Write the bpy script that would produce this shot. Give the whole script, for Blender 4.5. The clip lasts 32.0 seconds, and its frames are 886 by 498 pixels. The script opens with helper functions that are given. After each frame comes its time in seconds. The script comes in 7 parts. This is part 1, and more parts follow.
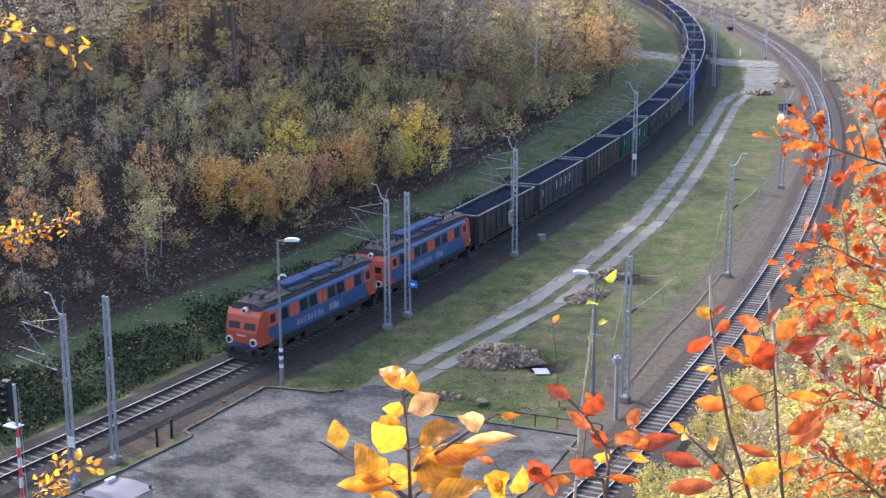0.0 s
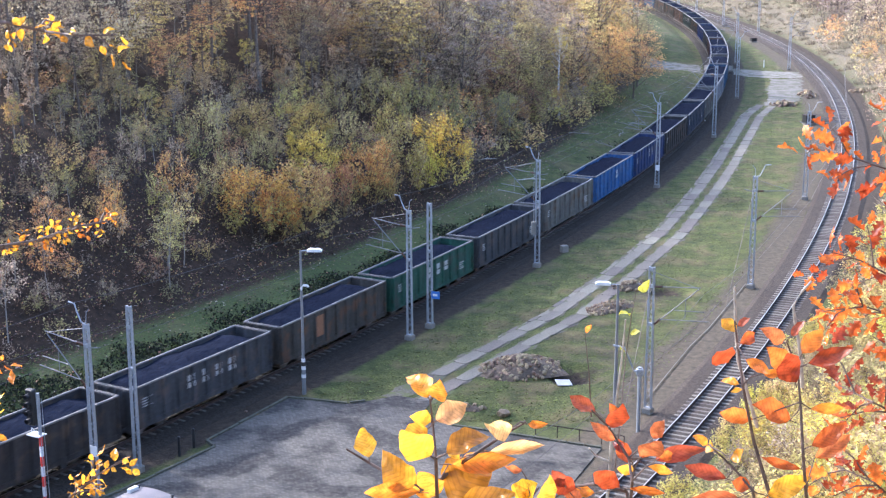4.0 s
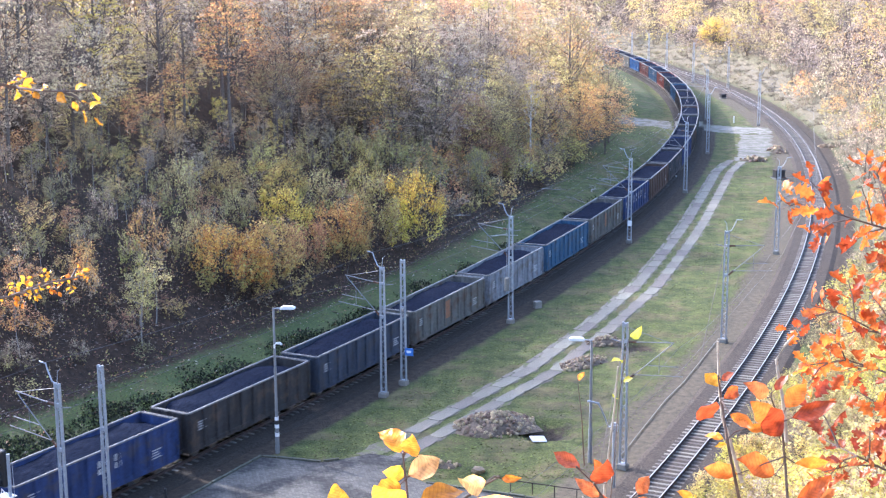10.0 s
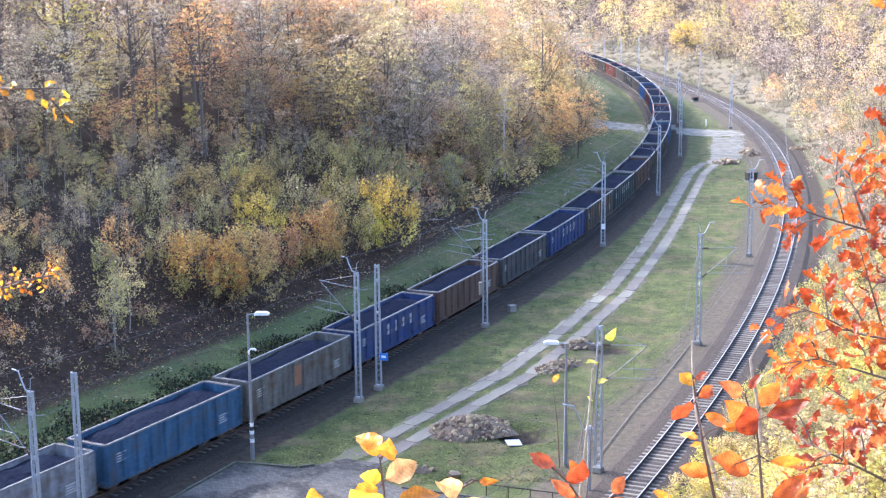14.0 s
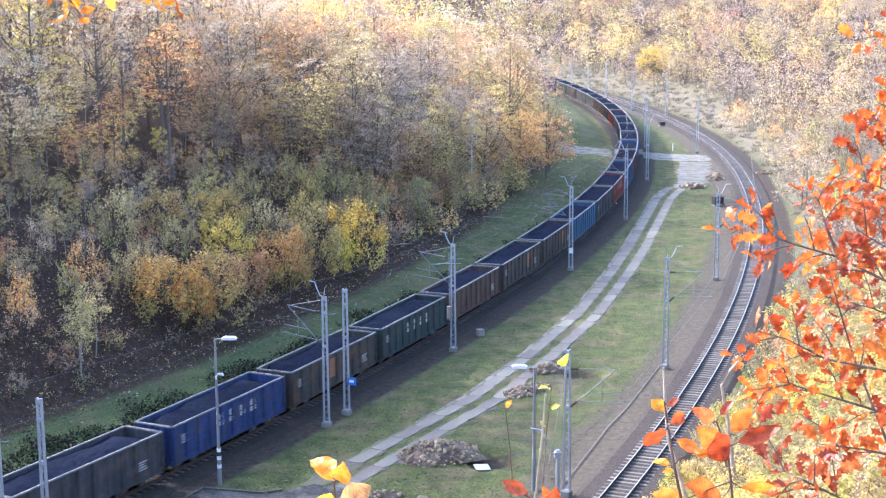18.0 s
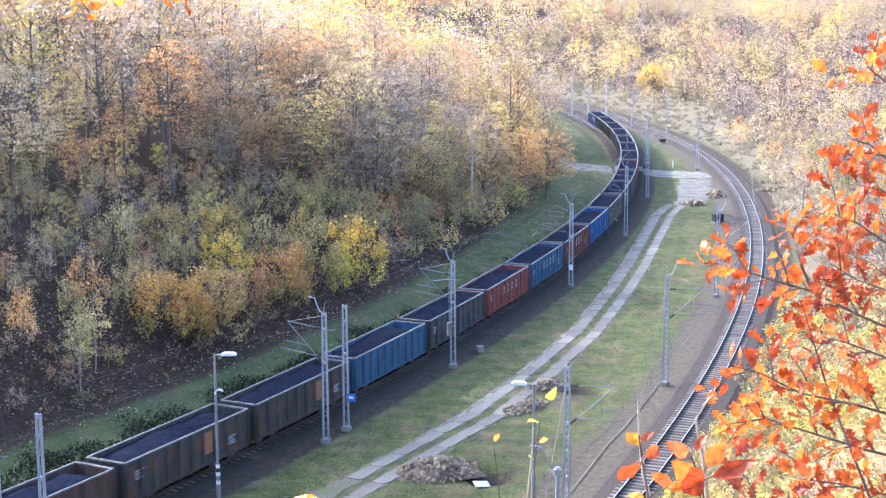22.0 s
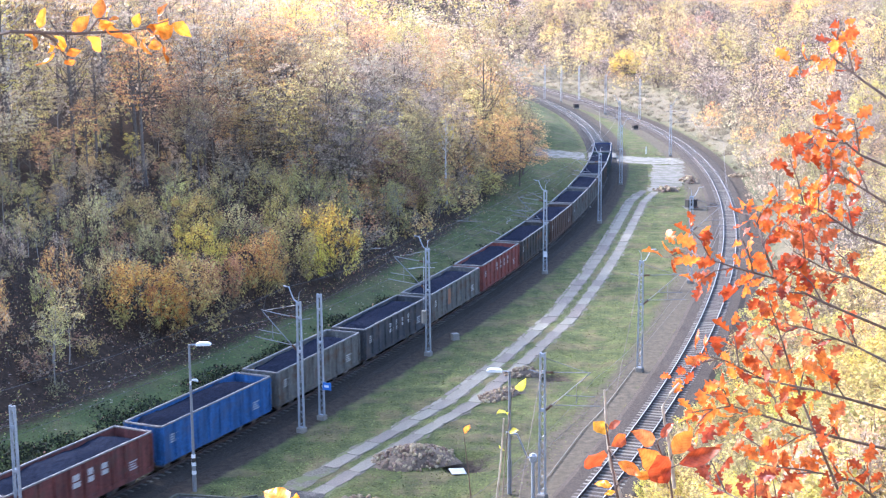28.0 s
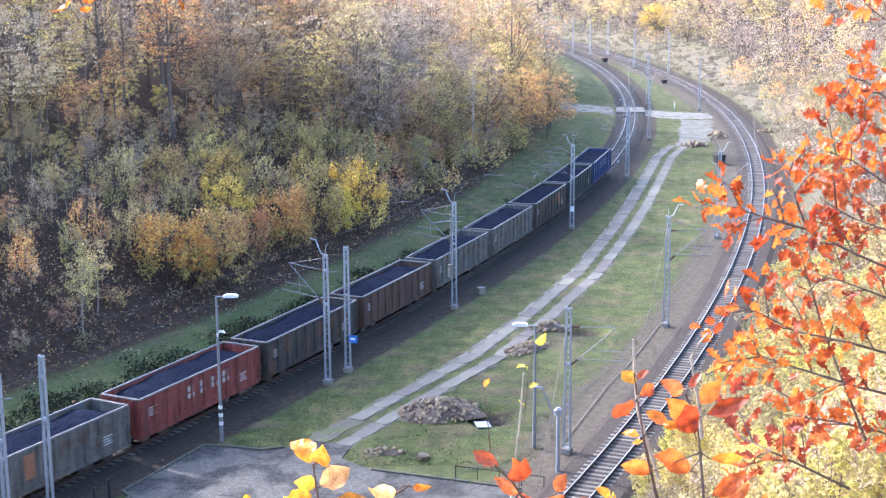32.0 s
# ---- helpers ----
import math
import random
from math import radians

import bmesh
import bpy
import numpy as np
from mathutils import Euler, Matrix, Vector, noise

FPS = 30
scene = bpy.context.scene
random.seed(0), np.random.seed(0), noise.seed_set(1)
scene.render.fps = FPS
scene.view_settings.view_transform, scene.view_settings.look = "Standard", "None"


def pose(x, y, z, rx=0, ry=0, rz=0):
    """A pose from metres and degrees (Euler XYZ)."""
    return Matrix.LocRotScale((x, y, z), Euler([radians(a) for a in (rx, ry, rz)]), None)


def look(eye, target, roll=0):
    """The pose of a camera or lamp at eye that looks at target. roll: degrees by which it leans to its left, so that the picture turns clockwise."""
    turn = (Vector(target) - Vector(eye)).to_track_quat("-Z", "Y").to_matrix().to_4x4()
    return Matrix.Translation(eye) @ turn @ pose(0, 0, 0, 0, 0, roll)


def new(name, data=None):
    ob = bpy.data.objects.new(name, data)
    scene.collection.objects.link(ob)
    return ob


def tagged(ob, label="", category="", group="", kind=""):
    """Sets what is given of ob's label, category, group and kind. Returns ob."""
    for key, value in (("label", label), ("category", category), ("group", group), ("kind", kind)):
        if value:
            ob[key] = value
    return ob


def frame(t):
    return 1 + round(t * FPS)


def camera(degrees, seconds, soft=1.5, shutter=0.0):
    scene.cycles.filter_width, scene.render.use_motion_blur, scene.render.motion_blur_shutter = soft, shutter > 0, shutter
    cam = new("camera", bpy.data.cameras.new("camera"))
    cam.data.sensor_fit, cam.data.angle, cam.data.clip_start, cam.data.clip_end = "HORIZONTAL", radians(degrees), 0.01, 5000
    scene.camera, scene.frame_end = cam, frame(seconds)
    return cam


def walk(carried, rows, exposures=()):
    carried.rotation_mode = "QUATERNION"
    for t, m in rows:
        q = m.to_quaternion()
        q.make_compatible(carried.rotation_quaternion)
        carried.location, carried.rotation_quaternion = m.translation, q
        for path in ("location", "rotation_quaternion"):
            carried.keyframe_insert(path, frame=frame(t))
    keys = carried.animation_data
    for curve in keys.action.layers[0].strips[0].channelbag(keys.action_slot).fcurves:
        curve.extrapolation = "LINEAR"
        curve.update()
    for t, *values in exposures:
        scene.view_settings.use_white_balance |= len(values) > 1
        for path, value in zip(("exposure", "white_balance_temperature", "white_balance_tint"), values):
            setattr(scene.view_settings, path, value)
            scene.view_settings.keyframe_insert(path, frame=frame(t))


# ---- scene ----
# The view from a wooded hilltop down on a curved double line in a cutting.
EYE = (0.0, 0.0, 31.6)
TURNS = (
    (0.0, 75.68, 0.131, -0.344),
    (0.5, 75.459, 0.265, 0.469),
    (1.0, 75.566, -0.039, 0.971),
    (1.5, 75.275, 0.071, 1.454),
    (2.0, 75.189, 0.171, 1.528),
    (2.5, 75.397, 0.147, 1.43),
    (3.0, 75.542, 0.075, 1.225),
    (3.5, 75.82, 0.148, 0.912),
    (5.5, 76.794, 0.139, -0.192),
    (6.0, 76.95, -0.0, 0.0),
    (6.5, 76.93, 0.106, 0.15),
    (7.0, 77.032, 0.037, 0.315),
    (7.5, 77.256, -0.011, 0.128),
    (8.0, 77.415, 0.019, -0.248),
    (8.5, 77.646, 0.114, -0.478),
    (9.0, 77.835, 0.289, -0.651),
    (9.5, 77.955, 0.333, -0.591),
    (10.0, 78.303, 0.32, -0.556),
    (10.5, 78.233, 0.402, -0.561),
    (11.0, 78.168, 0.507, -0.843),
    (11.5, 78.174, 0.447, -1.165),
    (12.0, 78.097, 0.404, -1.206),
    (12.5, 78.179, 0.375, -1.273),
    (13.0, 78.334, 0.405, -1.268),
    (13.5, 78.449, 0.452, -1.358),
    (14.0, 78.468, 0.511, -1.625),
    (14.5, 78.624, 0.443, -1.75),
    (16.5, 78.874, 0.608, -2.166),
    (17.0, 79.072, 0.603, -2.612),
    (17.5, 79.346, 0.399, -2.73),
    (18.0, 79.404, 0.335, -2.859),
    (18.5, 79.57, 0.381, -2.944),
    (19.0, 79.657, 0.474, -2.968),
    (19.5, 79.779, 0.336, -2.895),
    (20.0, 79.946, 0.261, -2.79),
    (20.5, 80.175, 0.205, -2.769),
    (21.0, 80.158, 0.204, -2.765),
    (21.5, 80.064, 0.062, -2.683),
    (22.0, 80.043, 0.171, -2.828),
    (22.5, 80.093, 0.218, -3.037),
    (23.0, 80.172, 0.293, -3.216),
    (23.5, 80.117, 0.223, -3.257),
    (24.0, 80.111, 0.252, -3.264),
    (24.5, 80.242, 0.276, -3.236),
    (26.5, 80.206, 0.453, -3.829),
    (27.0, 79.948, 0.371, -3.738),
    (27.5, 79.791, 0.426, -3.838),
    (28.0, 79.562, 0.455, -3.898),
    (28.5, 79.456, 0.494, -4.071),
    (29.0, 79.183, 0.511, -3.949),
    (29.5, 78.98, 0.528, -3.792),
    (30.0, 78.79, 0.42, -3.695),
    (30.5, 78.373, 0.399, -3.409),
    (31.0, 78.214, 0.371, -3.332),
    (31.5, 78.112, 0.378, -3.233),
    (32.0, 77.768, 0.274, -2.802),
)
cam = camera(33.56, 32.0, soft=1.25, shutter=0.5)
walk(cam, [(t, pose(*EYE, rx, ry, rz)) for t, rx, ry, rz in TURNS],
     exposures=[(t, e, k, 17) for t, e, k in ((0.0, 1.77, 5850), (1.0, 1.89, 5820), (2.0, 1.95, 5790), (3.5, 1.99, 5750), (6.0, 2.08, 5650), (9.0, 2.27, 5650), (13.0, 2.29, 5650), (19.0, 2.28, 5600), (24.0, 2.31, 5600), (28.0, 2.32, 5600), (32.0, 2.31, 5600))])

# ---- light ----
SUN_WAY = Vector((-0.70, 0.58, 0.478)).normalized()
world = bpy.data.worlds.new("autumn_sky")
scene.world = world
world.use_nodes = True
wn = world.node_tree
sky = wn.nodes.new("ShaderNodeTexSky")
sky.sky_type = "NISHITA"
sky.sun_disc = False
sky.sun_elevation = math.asin(SUN_WAY.z)
sky.sun_rotation = math.atan2(SUN_WAY.x, SUN_WAY.y)
sky.dust_density = 2.5
wn.links.new(sky.outputs["Color"], wn.nodes["Background"].inputs["Color"])
wn.nodes["Background"].inputs["Strength"].default_value = 0.2
sun = new("sun", bpy.data.lights.new("sun", "SUN"))
sun.data.energy = 2.4
sun.data.angle = radians(0.6)
sun.data.color = (1.0, 0.95, 0.87)
sun.matrix_world = look((-80, 50, 90), Vector((-80, 50, 90)) - SUN_WAY)


# ---- materials ----
def mat(name, base, rough=0.7, metal=0.0, spread=0.25, size=2.0, fine=30.0, bump=0.3, second=None, mix=0.5, per="", hue=0.0275, translucent=0.0, bump_far=0.02, spec=0.5, vary=0.4, tint=0.0):
    """A surface of two scales of variation: broad stains and fine grain. per: 'island' or 'object' varies whole pieces."""
    m = bpy.data.materials.new(name)
    m.use_nodes = True
    nt = m.node_tree
    b = nt.nodes["Principled BSDF"]
    b.inputs["Roughness"].default_value = rough
    b.inputs["Metallic"].default_value = metal
    b.inputs["Specular IOR Level"].default_value = spec
    co = nt.nodes.new("ShaderNodeTexCoord")
    broad, grain = nt.nodes.new("ShaderNodeTexNoise"), nt.nodes.new("ShaderNodeTexNoise")
    broad.inputs["Scale"].default_value, broad.inputs["Detail"].default_value = 1.0 / size, 6
    grain.inputs["Scale"].default_value, grain.inputs["Detail"].default_value = fine, 5
    for n in (broad, grain):
        nt.links.new(co.outputs["Object"], n.inputs["Vector"])
    ramp = nt.nodes.new("ShaderNodeValToRGB")
    lo = [max(0, c * (1 - spread)) for c in base]
    hi = [min(1, c * (1 + spread)) for c in base]
    ramp.color_ramp.elements[0].position, ramp.color_ramp.elements[1].position = 0.3, 0.7
    ramp.color_ramp.elements[0].color, ramp.color_ramp.elements[1].color = (*lo, 1), (*hi, 1)
    nt.links.new(grain.outputs["Fac"], ramp.inputs["Fac"])
    col = ramp.outputs["Color"]
    if second:
        mx = nt.nodes.new("ShaderNodeMix")
        mx.data_type = "RGBA"
        step = nt.nodes.new("ShaderNodeMapRange")
        step.inputs["From Min"].default_value, step.inputs["From Max"].default_value = 0.62 - mix * 0.3, 0.72 - mix * 0.3
        nt.links.new(broad.outputs["Fac"], step.inputs["Value"])
        nt.links.new(step.outputs["Result"], mx.inputs["Factor"])
        nt.links.new(col, mx.inputs["A"])
        mx.inputs["B"].default_value = (*second, 1)
        col = mx.outputs["Result"]
    else:
        mx = nt.nodes.new("ShaderNodeMix")
        mx.data_type, mx.blend_type = "RGBA", "MULTIPLY"
        mx.inputs["Factor"].default_value = 0.5
        nt.links.new(col, mx.inputs["A"])
        nt.links.new(broad.outputs["Fac"], mx.inputs["B"])
        gain = nt.nodes.new("ShaderNodeMix")
        gain.data_type, gain.blend_type = "RGBA", "MULTIPLY"
        gain.inputs["Factor"].default_value = 1
        nt.links.new(mx.outputs["Result"], gain.inputs["A"])
        gain.inputs["B"].default_value = (1.33, 1.33, 1.33, 1)
        col = gain.outputs["Result"]
    if per:
        hsv = nt.nodes.new("ShaderNodeHueSaturation")
        src = nt.nodes.new("ShaderNodeNewGeometry" if per == "island" else "ShaderNodeObjectInfo")
        out = src.outputs["Random Per Island" if per == "island" else "Random"]
        for key, a, z in (("Hue", 0.5 - hue, 0.5 + hue), ("Value", 1 - vary, 1 + vary)):
            rng = nt.nodes.new("ShaderNodeMapRange")
            rng.inputs["To Min"].default_value, rng.inputs["To Max"].default_value = a, z
            nt.links.new(out, rng.inputs["Value"])
            nt.links.new(rng.outputs["Result"], hsv.inputs[key])
        nt.links.new(col, hsv.inputs["Color"])
        col = hsv.outputs["Color"]
    if tint:
        # whole plants differ in hue and depth of colour
        hsv, info = nt.nodes.new("ShaderNodeHueSaturation"), nt.nodes.new("ShaderNodeObjectInfo")
        spin = nt.nodes.new("ShaderNodeMath")
        spin.operation, spin.inputs[1].default_value = "MULTIPLY", 7.31
        frac = nt.nodes.new("ShaderNodeMath")
        frac.operation = "FRACT"
        plant_id, both = nt.nodes.new("ShaderNodeAttribute"), nt.nodes.new("ShaderNodeMath")
        plant_id.attribute_name = "plant"
        nt.links.new(info.outputs["Random"], both.inputs[0])
        nt.links.new(plant_id.outputs["Fac"], both.inputs[1])
        one = nt.nodes.new("ShaderNodeMath")
        one.operation = "FRACT"
        nt.links.new(both.outputs["Value"], one.inputs[0])
        nt.links.new(one.outputs["Value"], spin.inputs[0])
        nt.links.new(spin.outputs["Value"], frac.inputs[0])
        for key, src, a, z in (("Hue", one.outputs["Value"], 0.5 - 0.05 * tint, 0.5 + 0.045 * tint), ("Value", frac.outputs["Value"], 1 - tint, 1 + tint), ("Saturation", frac.outputs["Value"], 0.8, 1.08)):
            rng = nt.nodes.new("ShaderNodeMapRange")
            rng.inputs["To Min"].default_value, rng.inputs["To Max"].default_value = a, z
            nt.links.new(src, rng.inputs["Value"])
            nt.links.new(rng.outputs["Result"], hsv.inputs[key])
        nt.links.new(col, hsv.inputs["Color"])
        col = hsv.outputs["Color"]
    nt.links.new(col, b.inputs["Base Color"])
    if bump:
        bp = nt.nodes.new("ShaderNodeBump")
        bp.inputs["Strength"].default_value, bp.inputs["Distance"].default_value = bump, bump_far
        nt.links.new(grain.outputs["Fac"], bp.inputs["Height"])
        nt.links.new(bp.outputs["Normal"], b.inputs["Normal"])
    if translucent:
        tr = nt.nodes.new("ShaderNodeBsdfTranslucent")
        nt.links.new(col, tr.inputs["Color"])
        sh = nt.nodes.new("ShaderNodeMixShader")
        sh.inputs["Fac"].default_value = translucent
        nt.links.new(b.outputs["BSDF"], sh.inputs[1])
        nt.links.new(tr.outputs["BSDF"], sh.inputs[2])
        nt.links.new(sh.outputs["Shader"], nt.nodes["Material Output"].inputs["Surface"])
    return m


def ground_material():
    """Meadow grass that gives way to leaf litter and bare earth on the wooded slopes (vertex attribute 'wood')."""
    m = mat("meadow_and_litter", (0.074, 0.086, 0.027), 0.95, spread=0.5, size=3.2, fine=7.0, bump=1.0, second=(0.105, 0.092, 0.044), mix=0.42, bump_far=0.09, spec=0.2)
    nt = m.node_tree
    b = nt.nodes["Principled BSDF"]
    old = b.inputs["Base Color"].links[0].from_socket
    co = nt.nodes.new("ShaderNodeTexCoord")
    # mossy and thin places a few steps across
    blot, tone, thin = (nt.nodes.new("ShaderNode" + k) for k in ("TexNoise", "ValToRGB", "Mix"))
    blot.inputs["Scale"].default_value, blot.inputs["Detail"].default_value, blot.inputs["Roughness"].default_value = 0.62, 8, 0.72
    nt.links.new(co.outputs["Object"], blot.inputs["Vector"])
    for el, at_, c in zip(tone.color_ramp.elements, (0.36, 0.64), ((0.5, 0.54, 0.52, 1), (1.34, 1.28, 1.2, 1))):
        el.position, el.color = at_, c
    nt.links.new(blot.outputs["Fac"], tone.inputs["Fac"])
    thin.data_type, thin.blend_type = "RGBA", "MULTIPLY"
    thin.inputs["Factor"].default_value = 1
    nt.links.new(old, thin.inputs["A"])
    nt.links.new(tone.outputs["Color"], thin.inputs["B"])
    # the grass bank beside the loaded line is mixed greener
    lush, bank_green = nt.nodes.new("ShaderNodeAttribute"), nt.nodes.new("ShaderNodeMix")
    lush.attribute_name, bank_green.data_type = "lush", "RGBA"
    part_of = nt.nodes.new("ShaderNodeMath")
    part_of.operation, part_of.inputs[1].default_value = "MULTIPLY", 0.55
    nt.links.new(lush.outputs["Fac"], part_of.inputs[0])
    nt.links.new(part_of.outputs["Value"], bank_green.inputs["Factor"])
    nt.links.new(thin.outputs["Result"], bank_green.inputs["A"])
    bank_green.inputs["B"].default_value = (0.062, 0.088, 0.033, 1)
    old = bank_green.outputs["Result"]
    at = nt.nodes.new("ShaderNodeAttribute")
    at.attribute_name = "wood"
    nz = nt.nodes.new("ShaderNodeTexNoise")
    nz.inputs["Scale"].default_value, nz.inputs["Detail"].default_value, nz.inputs["Roughness"].default_value = 1.8, 8, 0.75
    nt.links.new(co.outputs["Object"], nz.inputs["Vector"])
    rp = nt.nodes.new("ShaderNodeValToRGB")
    rp.color_ramp.elements[0].position, rp.color_ramp.elements[1].position = 0.36, 0.68
    rp.color_ramp.elements[0].color, rp.color_ramp.elements[1].color = (0.013, 0.010, 0.008, 1), (0.070, 0.042, 0.026, 1)
    nt.links.new(nz.outputs["Fac"], rp.inputs["Fac"])
    ad = nt.nodes.new("ShaderNodeMath")
    ad.operation = "ADD"
    nt.links.new(at.outputs["Fac"], ad.inputs[0])
    nt.links.new(nz.outputs["Fac"], ad.inputs[1])
    st = nt.nodes.new("ShaderNodeMapRange")
    st.inputs["From Min"].default_value, st.inputs["From Max"].default_value = 0.85, 1.1
    nt.links.new(ad.outputs["Value"], st.inputs["Value"])
    mx = nt.nodes.new("ShaderNodeMix")
    mx.data_type = "RGBA"
    nt.links.new(st.outputs["Result"], mx.inputs["Factor"])
    nt.links.new(old, mx.inputs["A"])
    nt.links.new(rp.outputs["Color"], mx.inputs["B"])
    dry = nt.nodes.new("ShaderNodeAttribute")
    dry.attribute_name = "straw"
    rs = nt.nodes.new("ShaderNodeValToRGB")
    rs.color_ramp.elements[0].position, rs.color_ramp.elements[1].position = 0.35, 0.65
    rs.color_ramp.elements[0].color, rs.color_ramp.elements[1].color = (0.074, 0.064, 0.041, 1), (0.185, 0.154, 0.102, 1)
    nt.links.new(nz.outputs["Fac"], rs.inputs["Fac"])
    m2 = nt.nodes.new("ShaderNodeMix")
    m2.data_type = "RGBA"
    nt.links.new(dry.outputs["Fac"], m2.inputs["Factor"])
    nt.links.new(mx.outputs["Result"], m2.inputs["A"])
    nt.links.new(rs.outputs["Color"], m2.inputs["B"])
    col = m2.outputs["Result"]
    # bare paths, and cinders toned with the train's shadow; grass breaks up the edges
    clod = nt.nodes.new("ShaderNodeTexNoise")
    clod.inputs["Scale"].default_value, clod.inputs["Detail"].default_value, clod.inputs["Roughness"].default_value = 1.1, 9, 0.7
    nt.links.new(co.outputs["Object"], clod.inputs["Vector"])
    for key, lo, hi in (("bare", (0.044, 0.036, 0.025), (0.125, 0.10, 0.067)), ("cinder_shade", (0.018, 0.0135, 0.010), (0.078, 0.056, 0.038))):
        at, ad, st, rp, mx = (nt.nodes.new("ShaderNode" + k) for k in ("Attribute", "Math", "MapRange", "ValToRGB", "Mix"))
        at.attribute_name = key
        nt.links.new(at.outputs["Fac"], ad.inputs[0])
        nt.links.new(clod.outputs["Fac"], ad.inputs[1])
        st.inputs["From Min"].default_value, st.inputs["From Max"].default_value = 0.86, 1.12
        nt.links.new(ad.outputs["Value"], st.inputs["Value"])
        rp.color_ramp.elements[0].position, rp.color_ramp.elements[1].position = 0.34, 0.68
        rp.color_ramp.elements[0].color, rp.color_ramp.elements[1].color = (*lo, 1), (*hi, 1)
        nt.links.new(nz.outputs["Fac"], rp.inputs["Fac"])
        mx.data_type = "RGBA"
        nt.links.new(st.outputs["Result"], mx.inputs["Factor"])
        nt.links.new(col, mx.inputs["A"])
        nt.links.new(rp.outputs["Color"], mx.inputs["B"])
        col = mx.outputs["Result"]
    nt.links.new(col, b.inputs["Base Color"])
    return m


GROUND = ground_material()
BALLAST = mat("track_ballast", (0.052, 0.040, 0.031), 0.95, spec=0.2, spread=0.6, size=3.0, fine=9.0, bump=1.0, bump_far=0.08)
BALLAST_DARK = mat("coal_dusted_ballast", (0.033, 0.0265, 0.021), 0.95, spec=0.2, spread=0.6, size=3.0, fine=9.0, bump=1.0, bump_far=0.08)
RAIL = mat("rail_steel", (0.44, 0.39, 0.35), 0.44, 1.0, spread=0.2, size=0.5, fine=20)
RAIL_SIDE = mat("rusty_rail_web", (0.040, 0.026, 0.022), 0.8, 0.2, spread=0.3, size=0.5, fine=20)
SLEEPER = mat("concrete_sleeper", (0.095, 0.086, 0.078), 0.9, spread=0.3, size=1.0, fine=12, per="object")
SLEEPER_WOOD = mat("old_timber_sleeper", (0.15, 0.128, 0.108), 0.9, spread=0.4, size=1.0, fine=12, per="object")
CONCRETE = mat("weathered_concrete_slab", (0.165, 0.146, 0.120), 0.9, spread=0.25, size=2.2, fine=14, bump=0.4, per="object", vary=0.18, spec=0.2)
PAVING = mat("grey_paving_setts", (0.060, 0.056, 0.053), 0.95, spread=0.3, size=2.6, fine=3, second=(0.115, 0.107, 0.096), mix=0.62, bump=0.5, spec=0.1)


def sett_joints(m):
    """Courses of small setts with dark joints."""
    nt = m.node_tree
    b = nt.nodes["Principled BSDF"]
    old = b.inputs["Base Color"].links[0].from_socket
    co, mp, br, mx = (nt.nodes.new("ShaderNode" + k) for k in ("TexCoord", "Mapping", "TexBrick", "Mix"))
    mp.inputs["Rotation"].default_value = (0, 0, radians(28))
    nt.links.new(co.outputs["Object"], mp.inputs["Vector"])
    nt.links.new(mp.outputs["Vector"], br.inputs["Vector"])
    for key, v in (("Scale", 1.0), ("Mortar Size", 0.018), ("Brick Width", 0.26), ("Row Height", 0.16)):
        br.inputs[key].default_value = v
    br.inputs["Color1"].default_value, br.inputs["Color2"].default_value, br.inputs["Mortar"].default_value = (0.76, 0.76, 0.77, 1), (1.28, 1.25, 1.21, 1), (0.72, 0.73, 0.67, 1)
    mx.data_type, mx.blend_type = "RGBA", "MULTIPLY"
    mx.inputs["Factor"].default_value = 1
    nt.links.new(old, mx.inputs["A"])
    nt.links.new(br.outputs["Color"], mx.inputs["B"])
    nt.links.new(mx.outputs["Result"], b.inputs["Base Color"])


sett_joints(PAVING)
GALV = mat("galvanised_steel", (0.33, 0.35, 0.385), 0.5, 0.5, spread=0.15, size=1.5, fine=9)
CEMENT = mat("cast_concrete", (0.20, 0.185, 0.16), 0.9, spread=0.2, size=0.6, fine=14)
MOSSY = mat("mossy_old_kerb", (0.078, 0.078, 0.056), 0.95, spread=0.4, size=0.6, fine=10)
BARK = mat("grey_brown_bark", (0.115, 0.092, 0.078), 0.95, spread=0.5, size=0.8, fine=9, per="island", spec=0.2)
BUSH_BARK = mat("dark_thin_stems", (0.085, 0.068, 0.058), 0.95, spread=0.5, size=0.8, fine=9, per="island", spec=0.2)
BIRCH = mat("pale_birch_bark", (0.45, 0.42, 0.39), 0.9, spread=0.4, size=0.5, fine=5)


# ---- the two lines, as x over y ----
LEFT_LINE = (-0.11608528, -0.48098898, 0.63653985, 2.90130106, -25.7097149, 36.6372321, 38.0903276)
RIGHT_LINE = (1.754, -0.161, -1.223, -22.147, 26.736, 56.992)


def line_points(coef, y0, y1, lead, tail, bend):
    """Points 1 m apart along a line: the fitted stretch, a straight lead before it and a bending tail after it."""
    y = np.arange(y0, y1 + 0.1, 0.25)
    x = np.polyval(coef, (y - 220) / 150)
    p = np.stack([x, y], 1)
    d = p[0] - p[4]
    d /= np.linalg.norm(d)
    front = p[0] + np.arange(lead, 0, -1.0)[:, None] * d
    a = math.atan2(*(p[-1] - p[-5])[::-1])
    back = []
    q = p[-1].copy()
    for i in range(int(tail)):
        a += bend
        q = q + (math.cos(a), math.sin(a))
        back.append(q.copy())
    p = np.concatenate([front, p, np.array(back)])
    s = np.concatenate([[0], np.cumsum(np.hypot(*np.diff(p, axis=0).T))])
    t = np.arange(0, s[-1], 1.0)
    return np.stack([np.interp(t, s, p[:, 0]), np.interp(t, s, p[:, 1])], 1), lead


